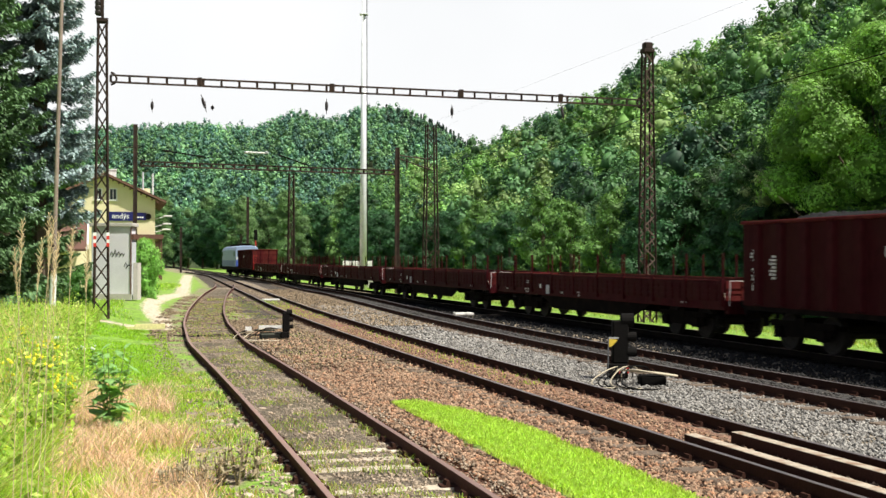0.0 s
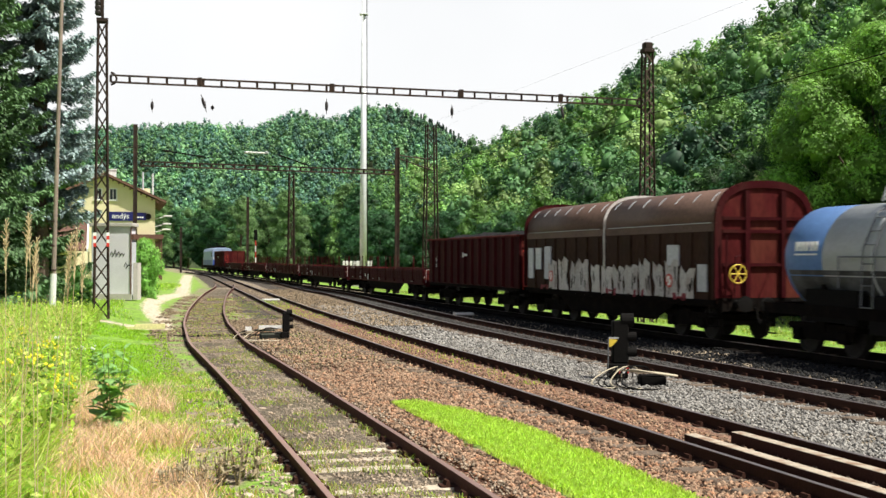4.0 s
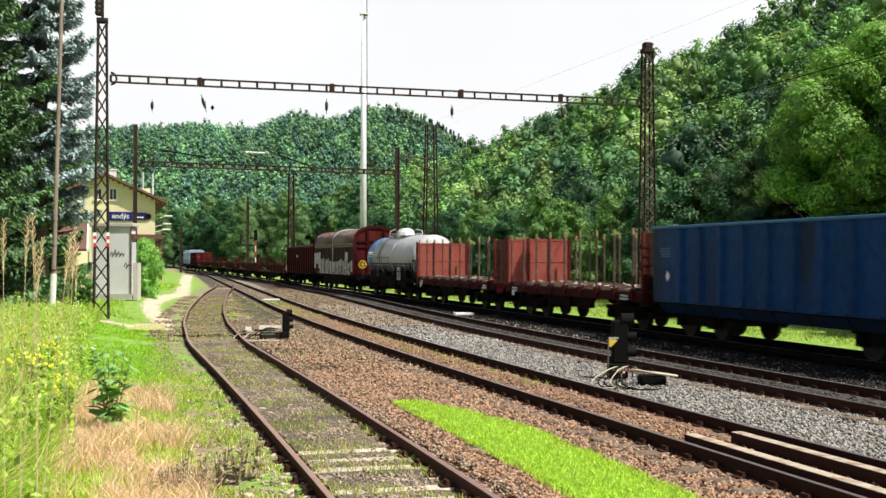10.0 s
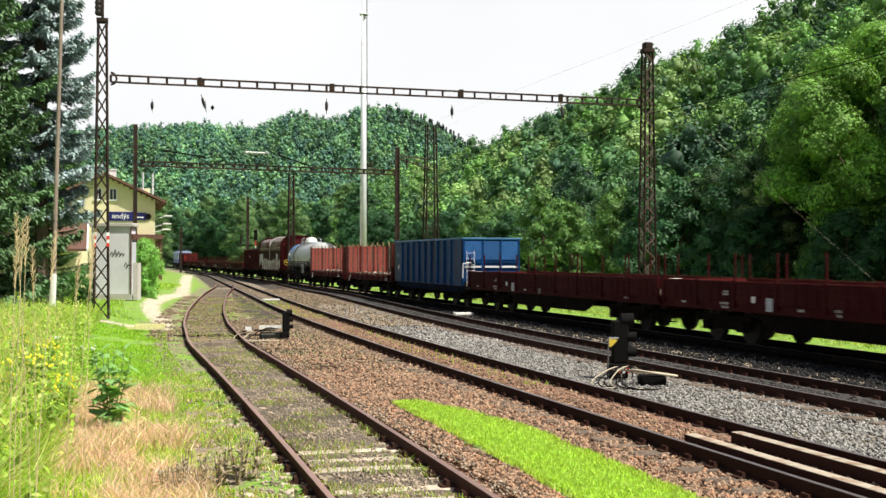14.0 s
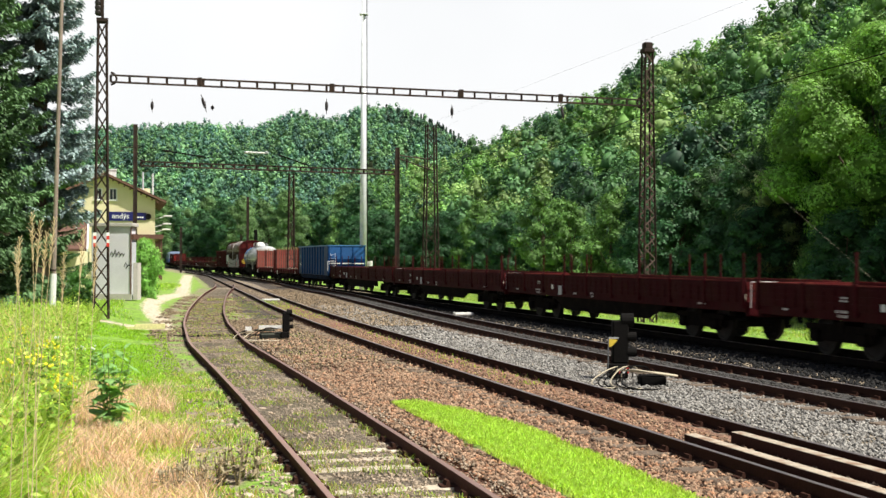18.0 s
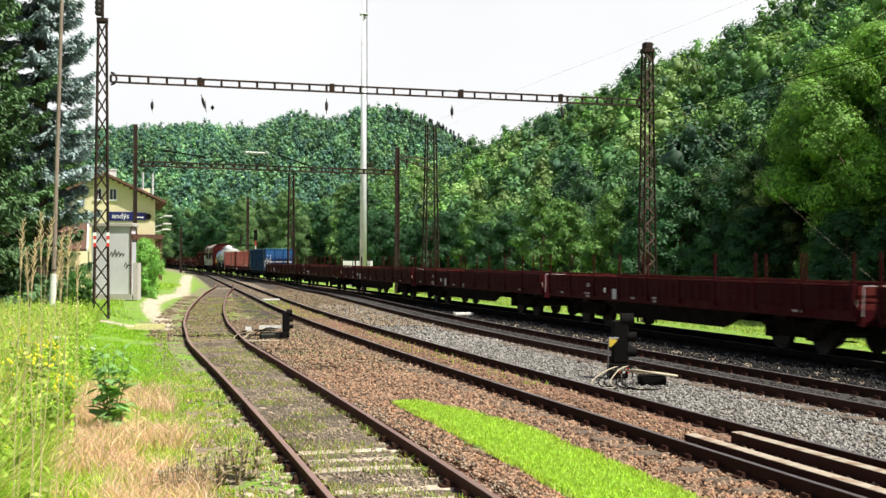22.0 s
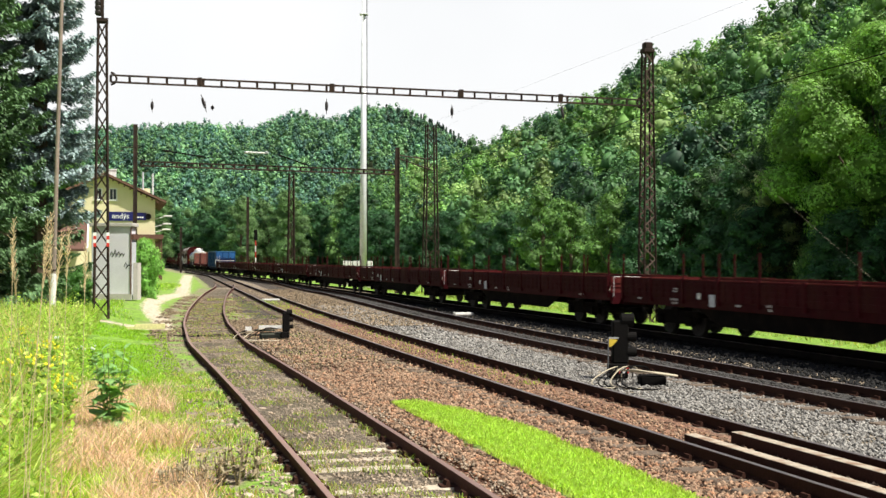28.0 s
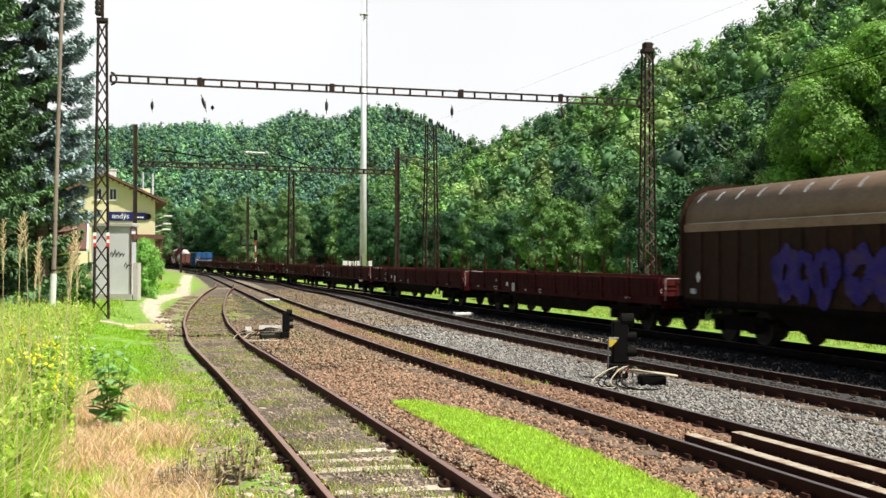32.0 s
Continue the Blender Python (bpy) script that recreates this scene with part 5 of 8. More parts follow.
def insulator(x, y, z, lean=(0, 0), length=0.55, label="brown suspension insulator hanging from the beam"):
    bm = bmesh.new()
    top, low = Vector((0, 0, 0)), Vector((lean[0], lean[1], -length))
    bar(bm, top, low, 0.014)
    prof = ((0.18, 0.02), (0.26, 0.05), (0.34, 0.058), (0.42, 0.066), (0.50, 0.072), (0.58, 0.066), (0.66, 0.058), (0.74, 0.05), (0.82, 0.02))
    for (p, r), (q, r2) in zip(prof[:-1], prof[1:]):
        bar(bm, top + (low - top) * p, top + (low - top) * q, r * 0.72, r2, 10)
    o = part("insulator", bm, M_PORCELAIN)
    o.matrix_basis = pose(x, y, z)
    tagged(o, label, "insulator", "insulators of the overhead line")


portal_beam((-11.35, 39.48, 8.36), (7.72, 45.12, 8.33), 0.235, 0.62, "long riveted steel beam across the tracks")
portal_beam((-19.6, 75.1, 8.36), (-3.45, 81.9, 8.32), 0.27, 0.75, "rusty steel cross beam of the farther portal", M_STEEL_BROWN, 1.6)


def on_beam(w, a=(-11.35, 39.48), b=(7.72, 45.12)):
    return a[0] + (b[0] - a[0]) * w, a[1] + (b[1] - a[1]) * w


for w, z, ln, lean in ((0.152, 7.95, 0.62, (0.2, 0)), (0.172, 7.60, 0.2, (0, 0)), (0.375, 7.98, 0.55, (0, 0)), (0.612, 7.95, 0.5, (0, 0)), (0.83, 8.2, 0.75, (0.14, 0))):
    insulator(*on_beam(w), z, lean, ln)
for w in (0.15, 0.385, 0.63, 0.83):
    x, y = on_beam(w)
    bm = bmesh.new()
    box(bm, -0.09, 0.09, -0.06, 0.06, -0.11, 0.17, 0.02)
    o = part("clamp", bm, M_STEEL_BROWN)
    o.matrix_basis = pose(x, y, 8.36)
    tagged(o, "small rusty clamp on the cross beam", "clamp", "clamps on the beam")


def wire(pts, r, label, group="overhead wires", material=M_BLACK):
    rings = [[Vector(p) + Vector((r * math.cos(a), 0, r * math.sin(a))) for a in (0.5, 2.6, 4.7)] for p in pts]
    tagged(part("overhead_wire", loft(bmesh.new(), rings), material), label, "wire", group)


def sag(a, b, drop, n=10):
    a, b = Vector(a), Vector(b)
    return [a + (b - a) * i / n - Vector((0, 0, drop * 4 * (i / n) * (1 - i / n))) for i in range(n + 1)]


for k in (2, 3, 4):
    p0, p1, p2, p3 = [(cx(k, y), y) for y in (-25.0, 42.0, 79.0, 150.0)]
    for z, r, d in ((5.75, 0.0011, 0.0), (7.35, 0.0011, 0.55)):
        for a, b in ((p0, p1), (p1, p2), (p2, p3))[1 if d and k < 4 else 0:]:
            wire(sag((*a, z), (*b, z), d), r, "thin dark overhead line wire above the track")
wire(sag((7.97, 45.2, 7.9), (17.0, 12.0, 8.3), 0.3), 0.018, "dark feeder cable hung from the mast")
wire(sag((-0.9, 86.0, 8.6), (7.97, 45.2, 7.9), 0.4), 0.016, "dark feeder cable hung between masts")
wire([(8.05, 45.0, 9.1), (13.35, 29.6, -0.35)], 0.0022, "thin pale guy wire of the lattice mast", "guy wires", M_TIMBER)

# farther portal, tower and posts
def plain_mast(x, y, z0, z1, w, label, arms=()):
    e = empty("steel_post", pose(x, y, 0, 0, 0, 16))
    tagged(e, label, "post", "posts of the overhead line")
    bm = bmesh.new()
    for sx in (-1, 1):
        box(bm, sx * w / 2 - 0.04, sx * w / 2 + 0.04, -w * 0.32, w * 0.32, z0, z1)
    box(bm, -w / 2, w / 2, -0.02, 0.02, z0, z1)
    part("shaft", bm, M_STEEL_BROWN, e)
    bm = bmesh.new()
    box(bm, -w, w, -w, w, z0 - 0.3, z0 + 0.15, 0.03)
    part("footing", bm, M_CONCRETE, e)
    for z, a, b in arms:
        bm = bmesh.new()
        bar(bm, (a, 0, z), (b, 0, z), 0.035)
        part("arm", bm, M_STEEL_BROWN, e)
    return e


plain_mast(-19.95, 75.0, -0.1, 10.9, 0.19, "dark steel portal post near the station hut", ((9.4, -0.95, 0.3), (9.15, -0.95, -0.75)))
plain_mast(-3.25, 82.0, -0.4, 10.1, 0.24, "dark steel portal post beyond the train")
lattice_mast(-0.92, 86.0, -0.4, 12.2, 1.06, 0.62, "rusty lattice tower beyond the train", 16, 0.9, cap=False)
bm = bmesh.new()
for a, b in (((-3.2, 82, 9.55), (-1.0, 85.8, 9.6)), ((-3.2, 82, 9.35), (-0.7, 86.0, 8.75))):
    bar(bm, a, b, 0.05)
bar(bm, (-2.6, 82.9, 9.4), (-2.6, 82.9, 8.6), 0.05)
tagged(part("cantilever", bm, M_STEEL_BROWN), "rusty cantilever arm between post and tower", "cantilever")
lattice_mast(-13.9, 106.0, -0.3, 10.0, 0.6, 0.4, "thin rusty mast farther down the line", 16, 1.0, cap=False)
plain_mast(-25.3, 150.0, -0.3, 10.2, 0.24, "dark post farther down the line")
plain_mast(-43.0, 190.0, -0.3, 7.4, 0.28, "thin pale post by the far curve", ((7.2, 0.0, 1.2),))
for k, (xx, yy) in enumerate(((-30.6, 118.0), (-30.1, 120.0))):
    bm = bmesh.new()
    bar(bm, (xx, yy, 0), (xx, yy, 11.0), 0.12, 0.09, 8)
    tagged(part("lamp_post", bm, M_GALV), "slim grey post on the station platform", "lamp post", "platform posts")
insulator(-11.2, 44.5, 8.35, (0, 0), 0.5, "brown insulator hanging on a wire by the mast")

# insulated rods and a strip lamp strung over the farther portal
for a, b in (((-18.55, 76.5, 9.35), (-15.8, 77.0, 8.95)), ((-11.2, 78.2, 9.25), (-9.15, 78.6, 8.55))):
    e = empty("tension_rod")
    tagged(e, "dark insulated tension rod strung above the farther portal", "tension rod", "rods of the overhead line")
    a, b = Vector(a), Vector(b)
    part("rod", bar(bmesh.new(), a, b, 0.045), M_BLACK, e)
    for w in (0.12, 0.86):
        bm = bmesh.new()
        for k in range(5):
            bar(bm, a + (b - a) * (w - 0.05 + 0.02 * k), a + (b - a) * (w - 0.035 + 0.02 * k), 0.06, 0.095, 8)
        part("insulator", bm, M_PORCELAIN, e)
e = empty("strip_lamp")
tagged(e, "pale strip lamp hung above the farther portal", "lamp")
bm = bmesh.new()
bar(bm, (-13.3, 78.0, 9.38), (-11.9, 78.2, 9.33), 0.06)
part("tube", bm, M_WHITE, e)
for x in (-13.3, -11.9):
    bm = bmesh.new()
    box(bm, x - 0.1, x + 0.1, 78.0, 78.2, 9.28, 9.45, 0.02)
    part("end_cap", bm, M_GREYPAINT, e)
wire([(-19.9, 75.2, 9.55), (-18.55, 76.5, 9.36)], 0.012, "dark span wire above the farther portal")
wire([(-15.8, 77.0, 8.95), (-13.3, 78.0, 9.38)], 0.008, "dark span wire above the farther portal")
wire([(-11.9, 78.2, 9.33), (-11.2, 78.2, 9.25)], 0.012, "dark span wire above the farther portal")
wire([(-9.15, 78.6, 8.55), (-3.3, 82.0, 8.4)], 0.008, "dark span wire above the farther portal")

# steel lighting column behind the train
e = empty("lighting_column", pose(-6.33, 92.0, 0))
tagged(e, "tall tapered galvanised lighting column behind the train", "lighting column")
bm = bmesh.new()
lathe(bm, [(0.0, 0.30), (10.0, 0.255), (20.0, 0.20), (20.0, 0.17), (29.0, 0.13)], "X", 18)
o = part("column", bm, M_GALV, e, "tapered grey steel tube", True)
o.matrix_basis = Matrix.Translation((0, 0, -0.4)) @ Matrix.Rotation(radians(-90), 4, "Y")
for z in (9.2, 21.6):
    bm = bmesh.new()
    box(bm, -0.32, 0.32, -0.32, 0.32, z, z + 0.1, 0.02)
    part("collar", bm, M_GALV, e)
bm = bmesh.new()
bar(bm, (0.33, -0.1, 1), (0.22, -0.1, 26), 0.03)
part("cable_duct", bm, M_BLACK, e)

# wooden pole with whitewashed foot on the bank
e = empty("wooden_pole", pose(-14.45, 43.0, 0.35))
tagged(e, "weathered wooden pole with a whitewashed foot in the tall grass", "pole")
bm = bmesh.new()
bar(bm, (0.0, 0, 1.3), (0.30, 0, 13.4), 0.085, 0.065, 10)
part("shaft", bm, M_POLE, e)
bm = bmesh.new()
bar(bm, (-0.06, 0, -0.3), (0.0, 0, 1.3), 0.125, 0.115, 10)
part("foot", bm, M_WHITE, e, "whitewashed foot")
bm = bmesh.new()
for k in range(3):
    bar(bm, (-0.03, 0, 1.4 + 0.9 * k), (-0.025, 0, 1.46 + 0.9 * k), 0.118, 0.118, 10)
part("hoop", bm, M_STEEL_BROWN, e)

# ---- dwarf signals and trackside gear ----
def dwarf_signal(x, y, z, s, turn, label, plate=True):
    e = empty("dwarf_signal", pose(x, y, z, 0, 0, turn))
    tagged(e, label, "railway signal", "dwarf signals")
    bm = bmesh.new()
    box(bm, -0.22 * s, 0.16 * s, -0.16 * s, 0.16 * s, 0.0, 0.28 * s, 0.02)
    part("base", bm, M_BLACK, e)
    bm = bmesh.new()
    box(bm, -0.14 * s, 0.18 * s, -0.10 * s, 0.14 * s, 0.28 * s, 1.12 * s, 0.03)
    part("housing", bm, M_BLACK, e, "matt black lamp housing")
    for k, zz in enumerate((0.50, 0.80)):
        bm = bmesh.new()
        lathe(bm, [(-0.18 * s, 0.085 * s), (-0.18 * s, 0.095 * s), (0.0, 0.095 * s), (0.0, 0.085 * s)], "X", 14, (0.33 * s, -0.02 * s, zz * s))
        h = part("hood", bm, M_BLACK, e)
        bm = bmesh.new()
        lathe(bm, [(0.0, 0.09 * s), (0.03 * s, 0.09 * s)], "X", 14, (0.17 * s, -0.02 * s, zz * s))
        part("lens", bm, M_GLASS, h)
    bm = bmesh.new()
    lathe(bm, [(-0.12 * s, 0.14 * s), (0.12 * s, 0.14 * s)], "X", 14, (0.16 * s, 0.02 * s, 1.12 * s))
    part("top_cap", bm, M_BLACK, e)
    if plate:
        sheet("back_plate", e, [(-0.245, -0.225, -0.14, -0.11, 0.02, 0.80)], M_TANKRAIL, "grey edge of the number board")
        sheet("back_plate", e, [(-0.225, -0.03, -0.14, -0.11, 0.79, 0.82)], M_GREYPAINT)
        bm = bmesh.new()
        loft(bm, [[(-0.22, q, 0.79), (-0.22, q, 0.62), (-0.15, q, 0.65), (-0.05, q, 0.77)] for q in (-0.14, -0.12)])
        part("yellow_flash", bm, M_YELLOW, e, "yellow painted corner")
        sheet("top_board", e, [(-0.1, 0.12, -0.06, 0.0, 0.93, 1.15)], M_TIMBER)
        for k in range(3):
            sheet("number_plate", e, [(-0.03 + 0.075 * k, 0.03 + 0.075 * k, -0.172, -0.163, 0.10, 0.22)], M_RED if k % 2 == 0 else M_WHITE, "small red and white plate")
    return e


dwarf_signal(3.56, 23.4, -0.15, 1.03, 0, "black dwarf signal with grey and yellow board among loose cables")
dwarf_signal(-4.72, 34.8, -0.15, 0.68, 10, "black dwarf signal leaning beside the point machine", False)
M_CABLE = mat("pale_cable", (0.50, 0.44, 0.32), 0.6, scale=6, fine=30, bump=0.1, dirt=(0.3, 0.25, 0.17))
cab = random.Random(3)


def bent(name, pts, r, material, label, category, group=""):
    """A smooth cable through pts, as one skin."""
    fine = []
    for i in range(len(pts) - 1):
        p0, p1, p2, p3 = (Vector(pts[max(i - 1, 0)]), Vector(pts[i]), Vector(pts[i + 1]), Vector(pts[min(i + 2, len(pts) - 1)]))
        for k in range(5):
            w = k / 5
            fine.append(0.5 * (2 * p1 + (p2 - p0) * w + (2 * p0 - 5 * p1 + 4 * p2 - p3) * w * w + (3 * p1 - p0 - 3 * p2 + p3) * w ** 3))
    fine.append(Vector(pts[-1]))
    rings = []
    for i, p in enumerate(fine):
        d = (fine[min(i + 1, len(fine) - 1)] - fine[max(i - 1, 0)]).normalized()
        u = d.cross(Vector((0.3, 0.2, 1))).normalized()
        v = d.cross(u)
        rings.append([p + (u * math.cos(a) + v * math.sin(a)) * r for a in (0, 1.26, 2.51, 3.77, 5.03)])
    return tagged(part(name, loft(bmesh.new(), rings), material, None, "", True), label, category, group)


for k in range(6):
    q = 0.11 * k
    bent("signal_cable", [(3.55 + q, 23.0, -0.1), (3.45 + q, 22.7, 0.12), (3.2 + q * 0.6, 22.4 - q, 0.10 + 0.02 * k), (2.85 + q * 0.9, 22.1 - q, -0.08), (2.9 + q * 1.4, 21.75 - q * 0.6, -0.17),
                          (3.2 + q * 1.5, 21.6 - q * 0.3, -0.16)], 0.013, M_CABLE if k % 3 == 0 else M_BLACK, "pale cable drooping over the ballast", "cable", "cables at the signal")
for k in range(3):
    bent("signal_cable", [(3.3 + 0.15 * k, 22.45 - 0.08 * k, 0.10), (3.7, 22.3 - 0.08 * k, 0.08 + 0.02 * k), (4.1, 22.25 - 0.08 * k, 0.06), (4.5, 22.3 - 0.05 * k, 0.0)], 0.02,
         M_CABLE, "pale cable laid over the cable box", "cable", "cables at the signal")
bm = bmesh.new()
box(bm, 3.8, 4.3, 22.25, 22.65, -0.25, 0.0, 0.03)
tagged(part("cable_box", bm, M_BLACK), "low black cable box in the ballast", "cable box")

# point machine by the turnout
M_MACHINE = mat("grey_green_paint", (0.07, 0.08, 0.06), 0.7, scale=4, fine=25, dirt=(0.12, 0.11, 0.09))
M_SLAB = mat("pale_broken_stone", (0.50, 0.41, 0.32), 0.9, scale=6, fine=40, bump=0.5, dirt=(0.36, 0.25, 0.18))
M_CREAM = mat("pale_yellow_paint", (0.66, 0.60, 0.30), 0.7, scale=4, fine=25)
e = empty("point_machine", pose(-5.28, 35.0, -0.2, 0, 0, 14))
tagged(e, "grey-green point machine with white marker boards", "point machine")
bm = bmesh.new()
box(bm, -0.25, 0.42, -0.18, 0.18, 0.0, 0.20, 0.04)
part("case", bm, M_MACHINE, e)
bm = bmesh.new()
box(bm, -0.35, 0.2, -0.2, 0.2, 0.24, 0.31, 0.03)
part("lid", bm, M_MACHINE, e)
sheet("marker_board", e, [(-0.30, 0.52, -0.34, -0.30, 0.34, 0.43)], M_WHITE, "white marker board")
sheet("marker_board", e, [(-0.70, -0.52, -0.34, -0.30, 0.28, 0.40)], M_WHITE)
bm = bmesh.new()
tube(bm, [(-0.5, -0.3, 0.35), (-0.9, -0.35, 0.2), (-1.15, -0.4, 0.02)], 0.022)
part("cable", bm, M_BLACK, e)
for k in range(4):
    q = 0.16 * k
    bent("machine_cable", [(-4.95 - q * 0.4, 34.75, 0.12), (-5.25 - q, 34.55 - 0.1 * k, 0.16 - 0.03 * k), (-5.6 - q, 34.3, -0.02), (-5.7 - q * 0.5, 33.9 - q, -0.13), (-5.2 + q, 33.7 - q * 0.5, -0.14)], 0.016, M_CABLE if k % 2 else M_BLACK,
         "loose cable looping beside the point machine", "cable", "cables at the point machine")
bm = bmesh.new()
tube(bm, [(-9.2, 35.2, -0.13), (-4.9, 36.2, -0.13)], 0.015)
tube(bm, [(-8.0, 34.9, -0.13), (-5.3, 35.6, -0.13)], 0.012)
tagged(part("point_rod", bm, M_BLACK), "dark point rods crossing under the siding rails", "point rod")
e = empty("rod_cover", pose(-9.35, 37.0, -0.03, 0, 0, 12) @ Matrix.Diagonal((0.85, 0.8, 0.8, 1)))
tagged(e, "yellow-framed grey cover box in the grass", "cover box")
sheet("lid", e, [(-0.48, 0.48, -0.18, 0.18, 0.0, 0.16)], M_GREYPAINT)
sheet("frame", e, [(-0.55, 0.55, -0.22, -0.18, 0.0, 0.20), (-0.55, 0.55, 0.18, 0.22, 0.0, 0.2)], M_CREAM)
sheet("frame", e, [(-0.85, -0.5, -0.2, 0.2, 0.0, 0.12)], M_CREAM)
bm = bmesh.new()
box(bm, -0.42, 0.42, -0.16, 0.16, 0, 0.09, 0.01)
o = part("white_board", bm, M_WHITE)
o.matrix_basis = pose(0.87, 49.3, -0.15, 4, 0, 20)
tagged(o, "white board lying on the dark ballast", "board")
for x, y in ((-9.8, 66.0),):
    bm = bmesh.new()
    box(bm, -0.48, 0.48, -0.16, 0.16, 0, 0.09, 0.01)
    o = part("white_board", bm, M_WHITE)
    o.matrix_basis = pose(x, y, -0.16, 0, 0, 20)
    tagged(o, "pale board lying between the tracks", "board", "pale boards in the yard")

slab = random.Random(23)
for x, y, w, d in ((-1.55, 11.9, 0.30, 0.22), (-1.72, 12.6, 0.22, 0.18), (-1.50, 12.9, 0.20, 0.14), (-1.80, 13.6, 0.26, 0.16), (-2.05, 14.1, 0.18, 0.12), (-3.35, 17.0, 0.48, 0.16), (-3.25, 18.9, 0.55, 0.2),
                   (-2.85, 18.4, 0.22, 0.12), (-3.0, 16.6, 0.34, 0.13), (-1.95, 11.7, 0.20, 0.2), (-4.35, 12.9, 0.22, 0.17)):
    bm = bmesh.new()
    w, d = w * 0.7, d * 0.8
    ring = [(w / 2 * slab.uniform(0.75, 1.1) * math.cos(a), d / 2 * slab.uniform(0.75, 1.15) * math.sin(a)) for a in (0.3, 1.2, 2.2, 3.3, 4.2, 5.3)]
    loft(bm, [[(p * 1.04, q * 1.04, 0.0) for p, q in ring], [(p * 0.95, q * 0.95, 0.03) for p, q in ring], [(p * 0.6, q * 0.6, 0.042) for p, q in ring]])
    o = part("stone_slab", bm, M_SLAB)
    o.matrix_basis = pose(x, y, gz(x, y) - 0.01, slab.uniform(-9, 9), slab.uniform(-9, 9), slab.uniform(0, 90))
    tagged(o, "pale broken piece of stone lying by the siding", "stone", "broken slabs by the siding")

# two check rails with broad pale worn tops between the rails
for off, ya in ((-0.36, 14.35), (0.32, 14.65)):
    e = empty("check_rail")
    tagged(e, "dark check rail with pale worn top inside the track", "check rail", "check rails")
    part("web", loft(bmesh.new(), rail_rings(2, off, 6.0, ya, 0.9, [(-0.09, -0.17), (0.09, -0.17), (0.08, -0.03), (0.08, -0.006), (-0.08, -0.006), (-0.08, -0.03)])), M_RAIL, e)
    part("worn_top", loft(bmesh.new(), rail_rings(2, off, 6.0, ya, 0.9, [(-0.081, -0.004), (0.081, -0.004), (0.075, 0.002), (-0.075, 0.002)])), M_WORN, e, "pale worn top")

# far signal
e = empty("colour_light_signal", pose(-26.7, 165.0, -0.2))
tagged(e, "black colour-light signal on a red and white post", "railway signal")
bm = bmesh.new()
box(bm, -0.24, 0.24, -0.15, 0.15, 5.0, 6.5, 0.06)
part("head", bm, M_BLACK, e)
for k in range(6):
    bm = bmesh.new()
    bar(bm, (0, 0, 0.84 * k), (0, 0, 0.84 * k + 0.84), 0.09, 0.09, 8)
    part("post", bm, M_RED if k % 2 else M_WHITE, e)

# white crates beyond the train
bm0 = bmesh.new()
box(bm0, -0.42, 0.42, -0.4, 0.4, 0, 1.0, 0.03)
CRATE = mesh_of("white_crate", bm0, M_WHITE)
for k in range(3):
    o = new("white_crate", CRATE)
    o.matrix_basis = pose(-8.9 + 0.95 * k, 108.0, 1.0)
    tagged(o, "stacked white crate beyond the train", "crate", "white crates")
bm = bmesh.new()
box(bm, -9.5, -6.4, 107.5, 108.5, -0.5, 0.99)
tagged(part("loading_ramp", bm, M_CONCRETE), "low concrete loading ramp beyond the train", "ramp")

# ---- station buildings ----
M_YWALL = mat("yellow_render", (0.74, 0.67, 0.43), 0.9, var=0.12, scale=0.6, fine=14, bump=0.2, dirt=(0.5, 0.42, 0.25), dirt_amount=0.4)
M_TILE = mat("brown_tiles", (0.15, 0.08, 0.058), 0.85, scale=1.5, fine=16, bump=0.5)
M_HUT = mat("grey_render", (0.70, 0.70, 0.74), 0.9, var=0.12, scale=0.8, fine=18, bump=0.2, dirt=(0.55, 0.53, 0.55), dirt_amount=0.5)
M_DARKWOOD = mat("brown_woodwork", (0.12, 0.055, 0.04), 0.7, scale=2, fine=20)
M_NAVY = mat("navy_sign", (0.01, 0.012, 0.10), 0.4, var=0.05, scale=1, fine=8, bump=0)

TURN_HOUSE = Matrix.Translation((-27.35, 110.0, 0)) @ Matrix.Rotation(radians(15.5), 4, "Z") @ Matrix.Translation((27.35, -110.0, 0))
e = empty("station_house", TURN_HOUSE)
tagged(e, "two-storey yellow station house with brown gabled roof", "house")
XL, XR, YA, YB, ZE, ZA, XA = -36.6, -27.35, 110.0, 128.0, 7.75, 9.95, -31.95
bm = bmesh.new()
loft(bm, [[(XL, y, -0.2), (XR, y, -0.2), (XR, y, ZE), (XA, y, ZA), (XL, y, ZE)] for y in (YA, YB)])
wall = part("wall", bm, M_YWALL, e, "yellow rendered walls")
for sx, xe, zz in ((1, -26.35, 7.42), (-1, -37.6, 7.42)):
    bm = bmesh.new()
    loft(bm, [[(XA, y, ZA + 0.05), (xe, y, zz), (xe, y, zz + 0.22), (XA, y, ZA + 0.30)] for y in (YA - 0.8, YB + 0.8)])
    part("roof", bm, M_TILE, e, "brown tiled roof slope")
for k in range(10):
    bm = bmesh.new()
    w = (k + 0.5) / 10
    box(bm, XA + (XR - XA) * w * 1.1 - 0.07, XA + (XR - XA) * w * 1.1 + 0.07, YA - 0.75, YA, ZA - (ZA - ZE) * w * 1.12 - 0.15, ZA - (ZA - ZE) * w * 1.12 - 0.02)
    part("rafter_end", bm, M_DARKWOOD, e)
